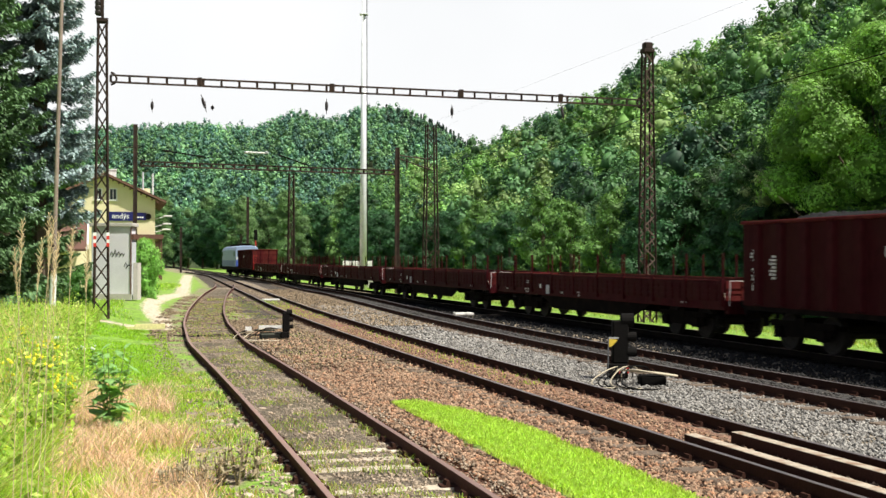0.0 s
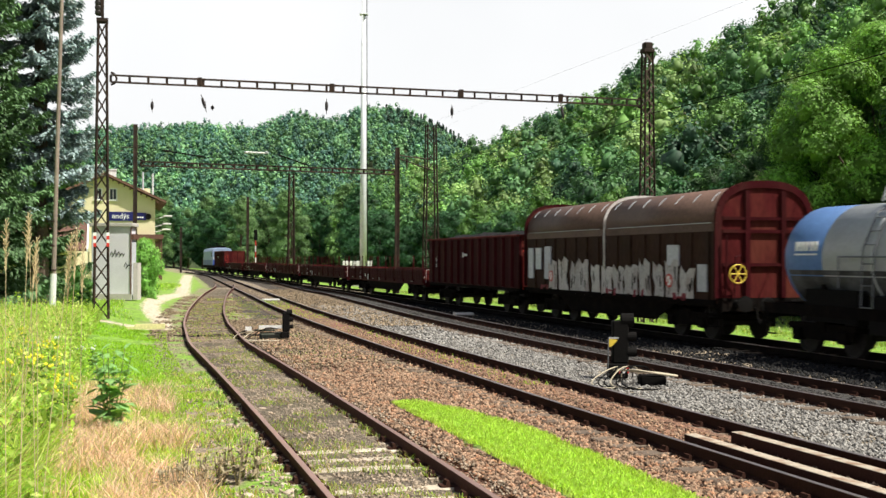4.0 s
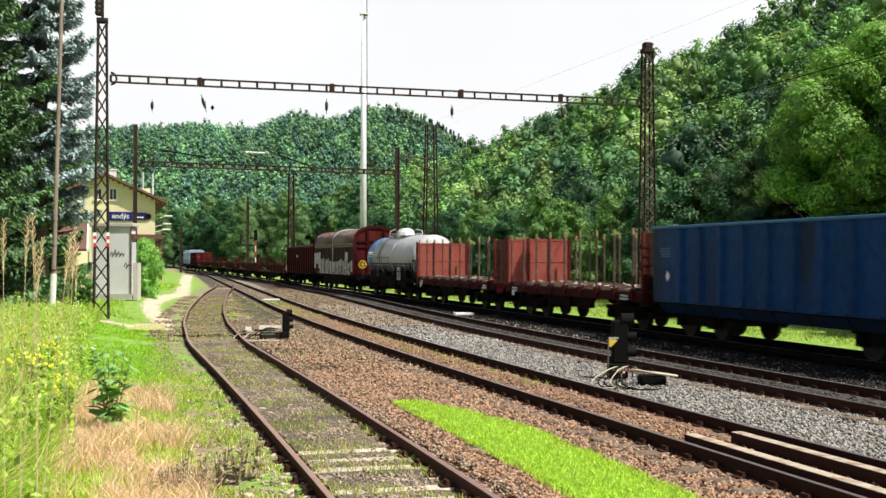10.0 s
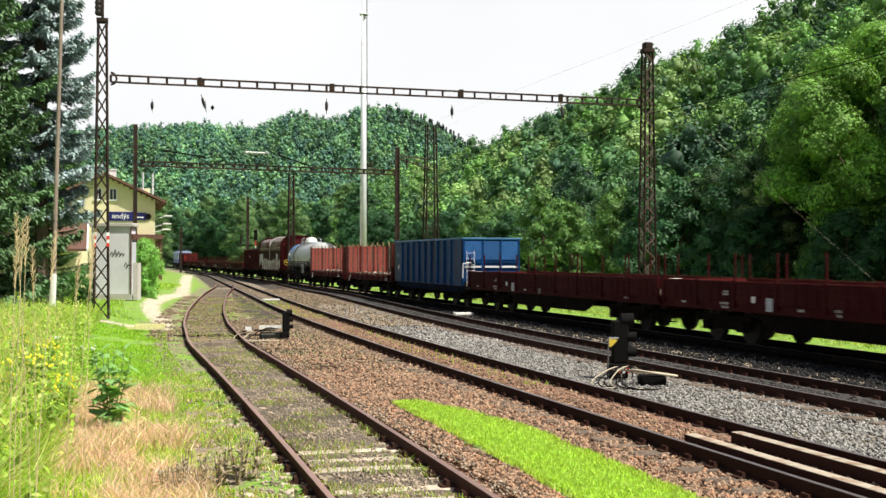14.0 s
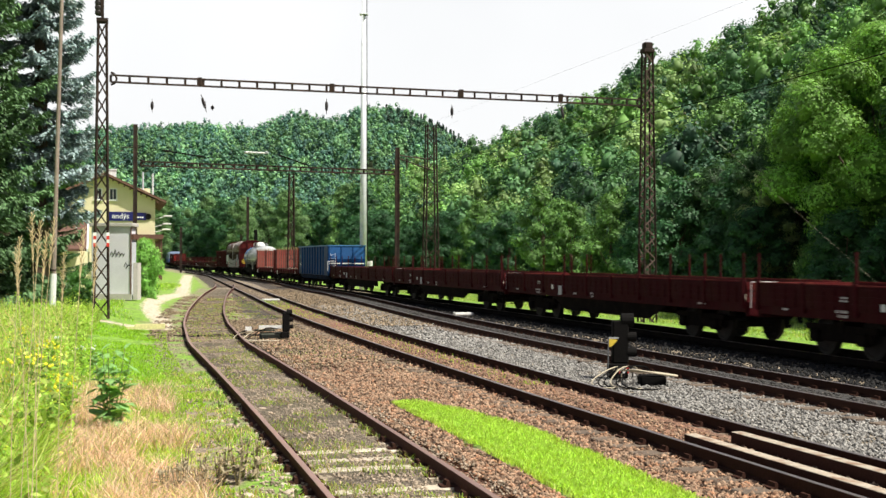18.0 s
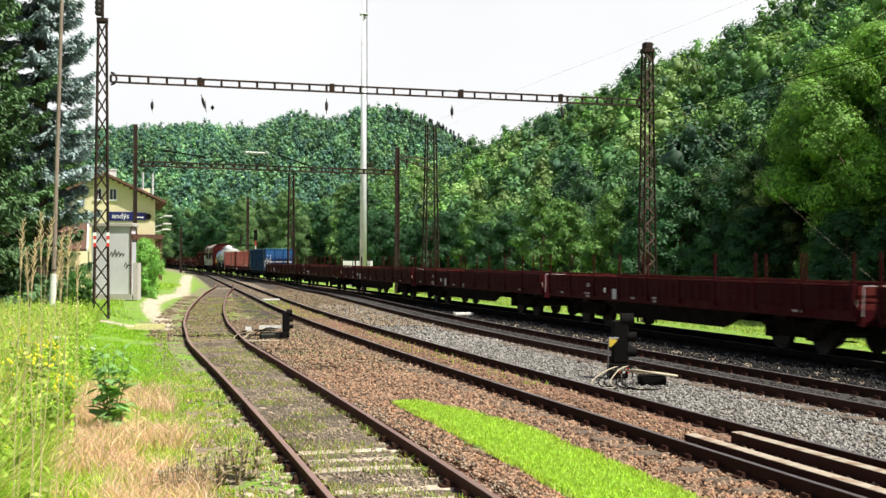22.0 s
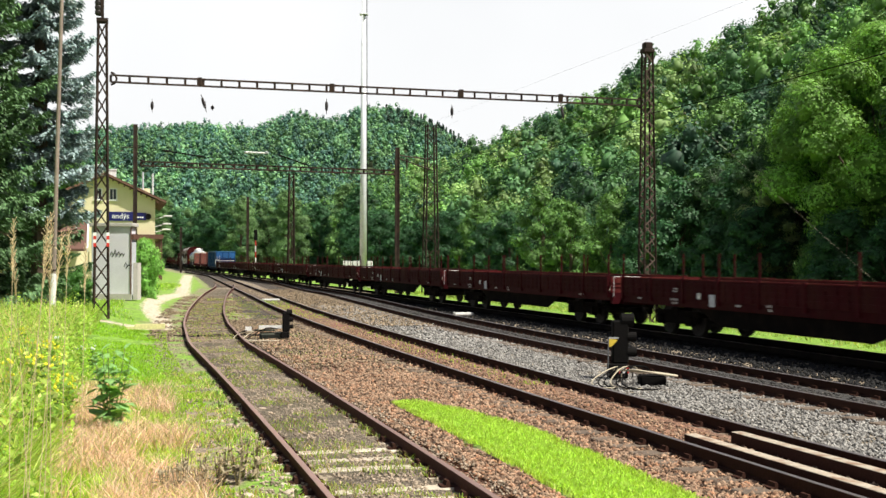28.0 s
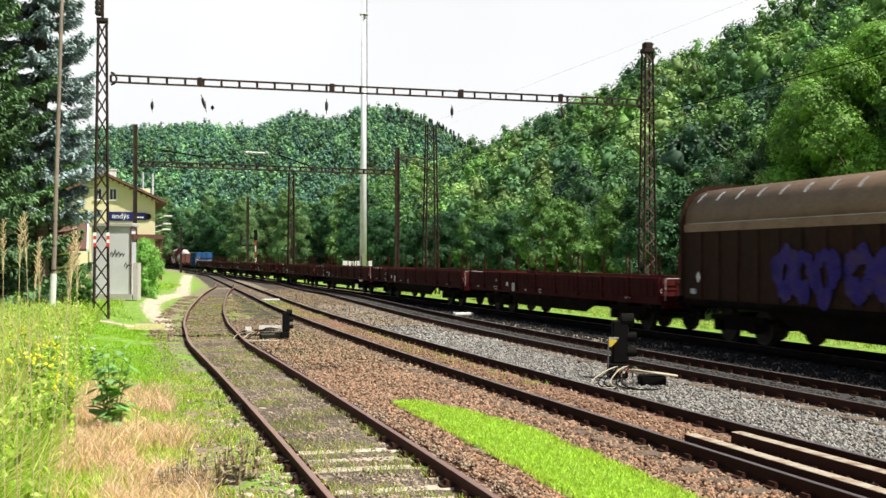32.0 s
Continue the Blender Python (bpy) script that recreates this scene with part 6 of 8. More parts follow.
for x, y, w, z0, z1 in ((-32.6, 114.0, 0.45, 9.4, 11.1), (-31.4, 116.0, 0.45, 9.4, 10.9)):
    bm = bmesh.new()
    box(bm, x - w, x + w, y - 0.4, y + 0.4, z0, z1, 0.02)
    box(bm, x - w - 0.06, x + w + 0.06, y - 0.46, y + 0.46, z1, z1 + 0.12)
    part("chimney", bm, M_WHITE, e, "pale rendered chimney")
bm = bmesh.new()
box(bm, -29.6, -27.6, 119, 121, 7.5, 9.35)
part("dormer", bm, M_YWALL, e)


def window(parent, x, y, z, w, h):
    f = sheet("window", parent, [(x - w / 2 - 0.08, x + w / 2 + 0.08, y - 0.05, y, z - 0.08, z + h + 0.08)], M_WHITE, "white window frame")
    for q in (-1, 1):
        sheet("pane", f, [(x + q * w * 0.25 - w * 0.2, x + q * w * 0.25 + w * 0.2, y - 0.06, y - 0.045, z, z + h)], M_GLASS)
    sheet("sill", f, [(x - w / 2 - 0.14, x + w / 2 + 0.14, y - 0.14, y, z - 0.16, z - 0.08)], M_WHITE)


for x in (-32.55, -31.2):
    window(wall, x, YA, 7.75, 0.62, 0.95)
for x in (-34.6, -31.9, -29.3):
    window(wall, x, YA, 1.2, 0.95, 1.5)
for y in (113, 117, 121, 125):
    f = sheet("window", wall, [(XR, XR + 0.05, y - 0.6, y + 0.6, 4.3, 6.0)], M_WHITE)
    sheet("pane", f, [(XR + 0.045, XR + 0.06, y - 0.5, y + 0.5, 4.4, 5.9)], M_GLASS)
sheet("awning", e, [(-29.2, -26.6, 109.2, 128, 4.05, 4.45)], M_DARKWOOD, "brown platform awning")
for y in (109.6, 115, 121, 127):
    sheet("awning_post", e, [(-26.85, -26.7, y - 0.08, y + 0.08, -0.2, 4.05)], M_DARKWOOD)
bm = bmesh.new()
lathe(bm, [(-0.02, 0.3), (0.06, 0.3)], "Y", 18, (-28.0, 109.9, 6.15))
part("station_clock", bm, M_BLACK, e, "dark round clock back")
for y, z in ((112, 6.3), (114, 5.6), (116, 5.1)):
    bm = bmesh.new()
    bar(bm, (-27.3, y, z - 0.3), (-26.2, y, z), 0.03)
    box(bm, -26.5, -25.7, y - 0.12, y + 0.12, z - 0.06, z + 0.08, 0.03)
    part("platform_lamp", bm, M_WHITE, e, "white platform lamp head")
s = empty("station_sign", TURN_HOUSE)
tagged(s, "navy station name sign with white lettering on the gable", "sign")
sheet("board", s, [(-31.55, -29.35, YA - 0.12, YA - 0.02, 5.72, 6.58)], M_NAVY)
sheet("small_board", s, [(-29.25, -28.15, YA - 0.12, YA - 0.02, 5.82, 6.52)], M_NAVY)
tx = bpy.data.curves.new("sign_letters", "FONT")
tx.body = "andýs"
tx.size = 0.70
tx.extrude = 0.006
tx_ob = bpy.data.objects.new("sign_letters", tx)
scene.collection.objects.link(tx_ob)
dg = bpy.context.evaluated_depsgraph_get()
letters = bpy.data.meshes.new_from_object(tx_ob.evaluated_get(dg))
bpy.data.objects.remove(tx_ob)
letters.materials.clear()
lo = meshed("letters", letters, M_WHITE, s, "white lettering reading andýs")
lo.matrix_basis = pose(-31.3, YA - 0.13, 5.95, 90, 0, 0)
sheet("small_lettering", s, [(-29.0 + 0.22 * k, -28.85 + 0.22 * k, YA - 0.13, YA - 0.12, 6.02, 6.14) for k in range(3)], M_WHITE, "small white line of lettering")

e = empty("platform_hut")
tagged(e, "grey rendered flat-roofed hut with graffiti and a side door", "hut")
bm = bmesh.new()
box(bm, -17.0, -15.12, 56.0, 57.0, 0.2, 3.75, 0.03)
hw = part("wall", bm, M_HUT, e, "grey rendered wall with faded graffiti")
bm = bmesh.new()
box(bm, -17.08, -15.0, 55.9, 57.1, 3.75, 3.93, 0.02)
part("roof", bm, M_CONCRETE, e, "flat concrete roof slab")
sheet("door_frame", e, [(-15.12, -15.06, 56.1, 56.85, 0.45, 3.0)], M_GREYPAINT)
sheet("post", e, [(-15.10, -15.055, 55.95, 55.998, 0.35, 3.75)], M_DARKWOOD)
sheet("lintel", e, [(-15.115, -14.98, 56.1, 56.95, 3.15, 3.4)], M_DARKWOOD)
sheet("low_wall", e, [(-15.05, -14.84, 56.3, 56.95, 0.2, 2.0)], M_CONCRETE)
sheet("plinth", e, [(-17.05, -15.05, 55.93, 56.0, 0.2, 0.5)], M_CONCRETE)
gr = random.Random(11)
for k in range(6):
    bm = bmesh.new()
    x, z = -16.1 + 0.17 * k, 2.35 if k < 4 else 1.8
    tube(bm, [(x, 55.99, z), (x + 0.08, 55.99, z + gr.uniform(0.1, 0.3)), (x + 0.16, 55.99, z + gr.uniform(-0.05, 0.1)), (x + 0.1, 55.99, z - 0.08), (x + 0.22, 55.99, z + 0.12)], 0.015, 4)
    part("graffiti", bm, M_BLACK, e, "thin dark sprayed scrawl")
e = empty("annex_house")
tagged(e, "low annex with brown sloping roof behind the hut", "house")
bm = bmesh.new()
box(bm, -28.4, -23.5, 72.4, 80, 0, 2.7)
part("wall", bm, M_YWALL, e, "cream rendered wall")
bm = bmesh.new()
loft(bm, [[(-28.8, y, z), (xr, y, z), (xr, y, z + 0.15), (-28.8, y, z + 0.15)] for y, z, xr in ((71.6, 2.65, -22.0), (76.0, 4.95, -23.3))])
part("roof", bm, M_TILE, e, "brown sloping roof")
bm = bmesh.new()
loft(bm, [[(xr - 0.06, y, z), (xr + 0.05, y, z), (xr + 0.05, y, z + 0.2), (xr - 0.06, y, z + 0.2)] for y, z, xr in ((71.5, 2.6, -21.95), (76.0, 4.95, -23.25))])
part("barge_board", bm, M_WHITE, e, "white barge board")


# ---- plants ----
def leaf_material(name, trans=0.26, rough=0.55, gain=1.0, tint=(1.5, 1.5, 0.6), vary=0.35):
    """Leaves coloured by the crown's own tone, varied leaf by leaf."""
    m = bpy.data.materials.new(name)
    m.use_nodes = True
    n, l = m.node_tree.nodes, m.node_tree.links
    b = n["Principled BSDF"]
    at = n.new("ShaderNodeAttribute")
    at.attribute_name = "tone"
    g = n.new("ShaderNodeNewGeometry")
    r = n.new("ShaderNodeMapRange")
    r.inputs["To Min"].default_value = (1 - vary) * gain
    r.inputs["To Max"].default_value = (1 + vary) * gain
    l.new(g.outputs["Random Per Island"], r.inputs["Value"])
    s = n.new("ShaderNodeVectorMath")
    s.operation = "SCALE"
    l.new(at.outputs["Color"], s.inputs[0])
    l.new(r.outputs[0], s.inputs["Scale"])
    l.new(s.outputs[0], b.inputs["Base Color"])
    b.inputs["Roughness"].default_value = rough
    b.inputs["Specular IOR Level"].default_value = 0.3
    t = n.new("ShaderNodeBsdfTranslucent")
    w = n.new("ShaderNodeVectorMath")
    w.operation = "MULTIPLY"
    w.inputs[1].default_value = tint
    l.new(s.outputs[0], w.inputs[0])
    l.new(w.outputs[0], t.inputs[0])
    mx = n.new("ShaderNodeMixShader")
    mx.inputs[0].default_value = trans
    l.new(b.outputs[0], mx.inputs[1])
    l.new(t.outputs[0], mx.inputs[2])
    l.new(mx.outputs[0], n["Material Output"].inputs["Surface"])
    return m


M_LEAF = leaf_material("broad_leaves", 0.24, tint=(1.5, 1.5, 0.85))
M_WOOD = leaf_material("woodland_leaves", 0.15, 0.6, 1.0, (1.5, 1.5, 0.9), 0.2)
M_NEEDLE = leaf_material("spruce_needles", 0.06, 0.6, 1.0, (1.3, 1.3, 0.8), 0.22)
M_GRASS = leaf_material("grass_blades", 0.5, 0.6)
M_STRAW = leaf_material("straw_blades", 0.4, 0.7, 1.0, (1.2, 1.15, 1.05))
M_BARK = mat("grey_brown_bark", (0.11, 0.08, 0.06), 0.95, scale=5, fine=40, bump=0.8)

vr = np.random.RandomState(21)


def ball(level):
    bm = bmesh.new()
    bmesh.ops.create_icosphere(bm, subdivisions=level, radius=1.0)
    bm.verts.index_update()
    out = np.array([v.co[:] for v in bm.verts]), np.array([[v.index for v in f.verts] for f in bm.faces])
    bm.free()
    return out


BALL_FINE, BALL_ROUGH = ball(2), ball(1)


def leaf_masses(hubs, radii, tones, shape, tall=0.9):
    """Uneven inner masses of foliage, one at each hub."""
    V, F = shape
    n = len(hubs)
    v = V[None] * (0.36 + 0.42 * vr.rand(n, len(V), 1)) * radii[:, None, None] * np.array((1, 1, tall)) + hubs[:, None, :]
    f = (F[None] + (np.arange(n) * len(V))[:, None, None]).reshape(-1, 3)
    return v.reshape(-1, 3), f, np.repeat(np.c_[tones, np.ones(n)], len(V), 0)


def with_masses(cards_, masses):
    """Joins leaf cards and inner masses into triangles."""
    v, f, c = cards_
    kv, kf, kc = masses
    return np.concatenate([v, kv]), np.concatenate([f[:, [0, 1, 2]], f[:, [0, 2, 3]], kf + len(v)]), np.concatenate([c, kc])


def unit(n):
    v = vr.normal(size=(n, 3))
    return v / np.linalg.norm(v, axis=1, keepdims=True)


def cards(centres, normals, size, tones, aspect=0.62, axis=None):
    """Leaf cards: one bent pointed leaf of two triangles at each centre, facing its normal."""
    n = len(centres)
    ref = unit(n)
    u = np.cross(normals, ref) if axis is None else axis
    u /= np.linalg.norm(u, axis=1, keepdims=True) + 1e-9
    v = np.cross(normals, u)
    s = size[:, None]
    a = centres - u * s * 0.5
    c = centres + u * s * 0.5
    b = centres + v * s * aspect * 0.5 + normals * s * 0.12
    d = centres - v * s * aspect * 0.5 + normals * s * 0.12
    verts = np.stack([a, b, c, d], 1).reshape(-1, 3)
    faces = np.arange(4 * n).reshape(n, 4)
    cols = np.repeat(np.c_[tones, np.ones(n)], 4, axis=0)
    return verts, faces, cols


def leaf_mesh(name, verts, faces, cols, material):
    me = np_mesh(name, verts, faces, material)
    at = me.color_attributes.new("tone", "FLOAT_COLOR", "POINT")
    at.data.foreach_set("color", np.asarray(cols, np.float32).ravel())
    return me


TONES = np.array([(0.055, 0.155, 0.034), (0.078, 0.20, 0.040), (0.042, 0.125, 0.032), (0.110, 0.235, 0.045), (0.060, 0.145, 0.048), (0.13, 0.225, 0.060)])


def crown_cards(lobes, per, size, tone, spread=0.06, wild=0.55, k=6):
    """Leaves in small clumps over a crown made of lobes (centre, radius)."""
    C, N, S, T = [], [], [], []
    for (cx_, cy_, cz_), r in lobes:
        nc = max(3, int(per * r * r / k))
        d = unit(nc)
        d[:, 2] = np.where(d[:, 2] < -0.45, -d[:, 2], d[:, 2])
        rad = r * (0.72 + 0.42 * vr.rand(nc))
        hub = np.array((cx_, cy_, cz_)) + d * rad[:, None] * np.array((1, 1, 0.9))
        shade = 1 + spread * 2.2 * vr.normal(size=(nc, 1))
        hub, d, shade = np.repeat(hub, k, 0), np.repeat(d, k, 0), np.repeat(shade, k, 0)
        n = nc * k
        C.append(hub + vr.normal(size=(n, 3)) * size * np.array((0.8, 0.8, 0.55)))
        nn = d + unit(n) * wild + np.array((0, 0, 0.25))
        N.append(nn / np.linalg.norm(nn, axis=1, keepdims=True))
        S.append(size * (0.6 + 0.8 * vr.rand(n)))
        T.append(np.clip(tone * (1 + spread * 2 * vr.normal()) * shade * (1 + spread * vr.normal(size=(n, 1))), 0.01, 0.6))
    return np.concatenate(C), np.concatenate(N), np.concatenate(S), np.concatenate(T)


def broad_tree(height, width, seed, tone, leaf=0.26, per=420, low=0.18, label="", lobes_n=16, lobe=1.0, wild=0.42):
    global vr
    vr = np.random.RandomState(seed)
    e = empty("tree")
    tagged(e, label, "tree", "trees behind the tracks")
    bm = bmesh.new()
    z0 = height * 0.55
    bar(bm, (0, 0, -0.3), (0.1, 0.05, z0), height * 0.022, height * 0.012, 8)
    part("trunk", bm, M_BARK, e)
    lobes = []
    for i in range(lobes_n):
        a = i * 2.4 + vr.rand() * 0.8
        w = (i + 0.5) / lobes_n
        z = height * (low + (0.93 - low) * w)
        env = math.sin(math.pi * min(1.0, 0.18 + 0.82 * w)) ** 0.7
        r = width * 0.5 * env * (0.30 + 0.60 * vr.rand())
        lr = lobe * width * (0.15 + 0.10 * vr.rand()) * (0.75 + 0.4 * env)
        p = (r * math.cos(a), r * math.sin(a), z)
        lobes.append((p, lr))
        if lobes_n > 20 and i % 4:
            continue
        bm = bmesh.new()
        bar(bm, (0.05, 0, min(z0, z * 0.6)), (p[0] * 0.8, p[1] * 0.8, z), height * 0.006, height * 0.003, 5)
        part("limb", bm, M_BARK, e)
    c, n, s, t = crown_cards(lobes, per, leaf, tone, 0.07, wild)
    hubs, radii = np.array([p for p, r in lobes]), np.array([r for p, r in lobes])
    # inner masses in a darker tone: shade inside the crown put into colour
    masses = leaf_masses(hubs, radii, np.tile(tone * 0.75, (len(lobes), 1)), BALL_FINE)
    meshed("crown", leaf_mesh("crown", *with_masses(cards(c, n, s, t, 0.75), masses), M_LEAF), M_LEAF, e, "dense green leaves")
    return e


def place_tree(src, x, y, k, turn, squash=1.0):
    z = gz(x, y)
    m = pose(x, y, z - 0.1, 0, 0, turn) @ Matrix.Diagonal((k * squash, k * squash, k, 1))
    return copy_thing(src, m)


def side4(y_along, off):
    """A place off metres to the right of the train's track, y_along metres down it."""
    x, y, th = line4(y_along, off)
    return x, y


t_a = broad_tree(13.0, 9.5, 1, np.array((0.165, 0.33, 0.058)), 0.125, 1250, 0.30, "large leafy deciduous tree at the foot of the hill", 60, 0.50)
# t_b's dark leaf tone stands in for shade at the wood's foot
t_b = broad_tree(14.0, 8.0, 2, np.array((0.036, 0.088, 0.026)), 0.14, 1050, 0.30, "tall dark leafy tree at the foot of the hill", 56, 0.55)
t_c = broad_tree(7.5, 5.2, 3, np.array((0.038, 0.112, 0.042)), 0.16, 800, 0.06, "bushy green tree in the row behind the tracks", 24, 0.72)
t_d = broad_tree(7.6, 4.6, 4, np.array((0.12, 0.24, 0.06)), 0.15, 850, 0.06, "light green bushy tree in the row behind the tracks", 26, 0.62)
t_w = broad_tree(9.0, 5.0, 5, np.array((0.27, 0.34, 0.15)), 0.12, 700, 0.12, "pale silvery willow among darker trees", 26, 0.6)
t_p = broad_tree(12.0, 6.0, 6, np.array((0.115, 0.215, 0.075)), 0.20, 620, 0.05, "yellow-green poplar-like tree by the far curve", 24, 0.7)
place = random.Random(4)
# big trees at the right
first = {id(o): True for o in (t_a, t_b, t_c, t_d, t_w, t_p)}


def put(src, x, y, k, turn=None, squash=1.0):
    turn = place.uniform(0, 360) if turn is None else turn
    if first.pop(id(src), False):
        src.matrix_basis = pose(x, y, gz(x, y) - 0.1, 0, 0, turn) @ Matrix.Diagonal((k * squash, k * squash, k, 1))
        return src
    # the copies keep the scale that their pose brings
    c = copy_thing(src, Matrix())
    c.matrix_basis = pose(x, y, gz(x, y) - 0.1, 0, 0, turn) @ Matrix.Diagonal((k * squash, k * squash, k, 1))
    return c


for s, off, k, src in ((27, 15.5, 1.05, t_b), (33, 16.5, 1.15, t_b), (21, 16, 1.2, t_b), (39, 16, 0.62, t_b), (44, 18.5, 1.12, t_a), (40.5, 16, 1.05, t_a), (41, 22, 1.2, t_a), (47.5, 15.5, 0.72, t_b), (51, 16, 0.62, t_b), (55, 16, 0.6, t_b), (49.5, 19, 0.8, t_b), (36, 22, 1.35, t_b),
                       (28, 22, 1.45, t_a), (14, 16, 1.2, t_a), (16, 24, 1.55, t_a), (6, 17, 1.25, t_a), (10, 15.5, 1.05, t_a), (46, 25, 1.0, t_a), (54, 20, 0.7, t_b), (23, 26, 1.6, t_a),
                       (33, 29, 1.55, t_a), (40, 30, 1.4, t_a), (50, 28, 1.1, t_b), (19, 31, 1.7, t_a), (-6, 20, 1.2, t_a), (-20, 22, 1.2, t_b), (-36, 22, 1.2, t_a), (-52, 22, 1.3, t_b)):
    put(src, *side4(s, off), k)
for i in range(8):
    put((t_c, t_c, t_d)[i % 3], *side4(26 + i * 3.3 + place.uniform(-1, 1), 12.8 + place.uniform(-0.8, 1.4)), place.uniform(0.42, 0.72), None, 1.15)
put(t_w, *side4(47.0, 14.2), 0.85)
put(t_w, *side4(57.5, 17.5), 0.75)
for i in range(26):
    s = 52 + i * 5.2 + place.uniform(-1.5, 1.5)
    put(t_c, *side4(s, 14.5 + place.uniform(-1.5, 3) + (s - 50) * 0.05), place.uniform(0.8, 1.08) * (1.0 + max(0, s - 100) * 0.004))
for s, off, k in ((78, 14.5, 1.12), (76, 16, 0.95), (67, 15, 0.95), (69.5, 17, 1.05), (98, 16, 1.1)):
    put(t_d, *side4(s, off), k)
for i in range(16):
    s = 190 + i * 11 + place.uniform(-4, 4)
    put(t_p if i % 2 else t_c, *side4(s, 11 + place.uniform(0, 22)), place.uniform(1.1, 1.6) * (1.5 if i % 2 == 0 else 1.1))
for x, y, k in ((-52, 330, 1.7), (-70, 345, 1.8), (-84, 350, 1.8), (-98, 350, 1.8), (-112, 345, 1.7), (-126, 340, 1.7), (-62, 360, 1.9), (-92, 372, 1.9), (-140, 350, 1.8)):
    put(t_p, x, y, k)
for i in range(8):
    y = 285 + 9 * (i % 3)
    put((t_p, t_c)[i % 2], y * (-0.245 + 0.0125 * i), y, 1.35 if i % 2 == 0 else 2.0)
for x, y, k in ((-44, 138, 1.9), (-52, 132, 1.9), (-60, 150, 2), (-47, 156, 1.5)):
    put(t_d, x, y, k)

# bushes
b_a = broad_tree(2.6, 2.3, 9, TONES[3] * 1.9, 0.10, 1900, 0.05, "bright green round bush beside the station hut", 10)
tagged(b_a, category="bush", group="bushes by the station")
put_first = pose(-15.95, 62.0, -0.1) @ Matrix.Diagonal((0.72, 0.72, 1.22, 1))
b_a.matrix_basis = put_first
b2 = copy_thing(b_a, Matrix())
b2.matrix_basis = pose(-16.4, 64.2, -0.1, 0, 0, 90) @ Matrix.Diagonal((0.7, 0.7, 1.25, 1))
b3 = broad_tree(2.4, 2.0, 12, TONES[1], 0.09, 1700, 0.05, "small leafy shrub in the tall grass by the mast", 9)
b3.matrix_basis = pose(-13.35, 42.5, 0.3, 0, 0, 40) @ Matrix.Diagonal((0.62, 0.62, 0.68, 1))
tagged(b3, category="bush", group="bushes by the station")


# spruces
def spruce(height, radius, seed, tone, label, z0=2.6, reps=1, taper=0.62):
    """Whorls of drooping boughs; each bough is a shelf of short twigs hanging from a bent rib."""
    global vr
    vr = np.random.RandomState(seed)
    e = empty("spruce")
    tagged(e, label, "spruce tree", "spruces by the station")
    bm = bmesh.new()
    bar(bm, (0, 0, -0.3), (0, 0, height * 0.97), height * 0.013, 0.03, 8)
    part("trunk", bm, M_BARK, e)
    C, N, S, T, A = [], [], [], [], []
    z = z0
    while z < height * 0.985:
        w = z / height
        r = radius * (1 - w) ** taper * (0.92 + 0.16 * vr.rand()) + 0.12
        nb = 9 if w < 0.6 else 5
        ph = vr.rand() * 6
        fine = 1.0 if z < 16 else 0.55
        for k in range(nb):
            a = ph + 2 * math.pi * k / nb + vr.uniform(-0.3, 0.3)
            rl = r * vr.uniform(0.62, 1.15)
            droop = vr.uniform(0.10, 0.34)
            zb = z + vr.uniform(-0.3, 0.3)
            m = max(5, int(rl / 0.085 * fine))
            tt = 0.12 + 0.88 * (np.arange(m) + 0.8) / m
            sx, sy = math.cos(a), math.sin(a)
            sp_ = np.c_[sx * rl * tt, sy * rl * tt, zb - droop * rl * tt + 0.26 * rl * tt ** 3]
            tn = tone * (0.75 + 0.5 * vr.rand())
            # a few side sprays fork off the rib, so that the shelf has fingers and gaps
            for side in np.linspace(-1, 1, 9):
                for lay in range(reps):
                    q = sp_.copy()
                    lobe = 0.65 + 0.35 * np.sin(tt * rl * 7.0 + side * 2.0)
                    wd = side * (0.10 + 0.34 * rl * np.sin(np.pi * np.clip(tt, 0, 1) ** 0.8) * 0.8) * lobe * (0.75 + 0.4 * vr.rand(m))
                    q[:, 0] += -sy * wd + sx * np.abs(wd) * 0.35
                    q[:, 1] += sx * wd + sy * np.abs(wd) * 0.35
                    q[:, 2] -= np.abs(wd) * 0.45 + (0.05 + 0.22 * lay) * vr.rand(m)
                    C.append(q + vr.normal(size=q.shape) * 0.035)
                    nn = np.c_[sx * 0.35 - sy * side * 0.4, sy * 0.35 + sx * side * 0.4, 0.85][[0] * m] + vr.normal(size=(m, 3)) * 0.28
                    N.append(nn / np.linalg.norm(nn, axis=1, keepdims=True))
                    S.append((0.15 + 0.17 * vr.rand(m)) / fine ** 0.5)
                    ax = np.c_[np.full(m, sx * 0.8 - sy * side * 0.7), np.full(m, sy * 0.8 + sx * side * 0.7), -0.35 - 0.5 * lay + 0.3 * vr.rand(m)] + vr.normal(size=(m, 3)) * 0.3
                    A.append(ax / np.linalg.norm(ax, axis=1, keepdims=True))
                    # tone falls off towards the trunk: the tree's inner shade put into colour
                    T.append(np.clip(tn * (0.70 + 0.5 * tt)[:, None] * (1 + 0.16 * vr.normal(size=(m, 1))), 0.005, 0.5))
        z += 0.72 + 0.35 * vr.rand()
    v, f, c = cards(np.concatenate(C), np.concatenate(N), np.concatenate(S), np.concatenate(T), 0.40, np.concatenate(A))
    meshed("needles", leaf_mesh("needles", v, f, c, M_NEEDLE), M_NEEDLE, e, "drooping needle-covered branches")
    return e


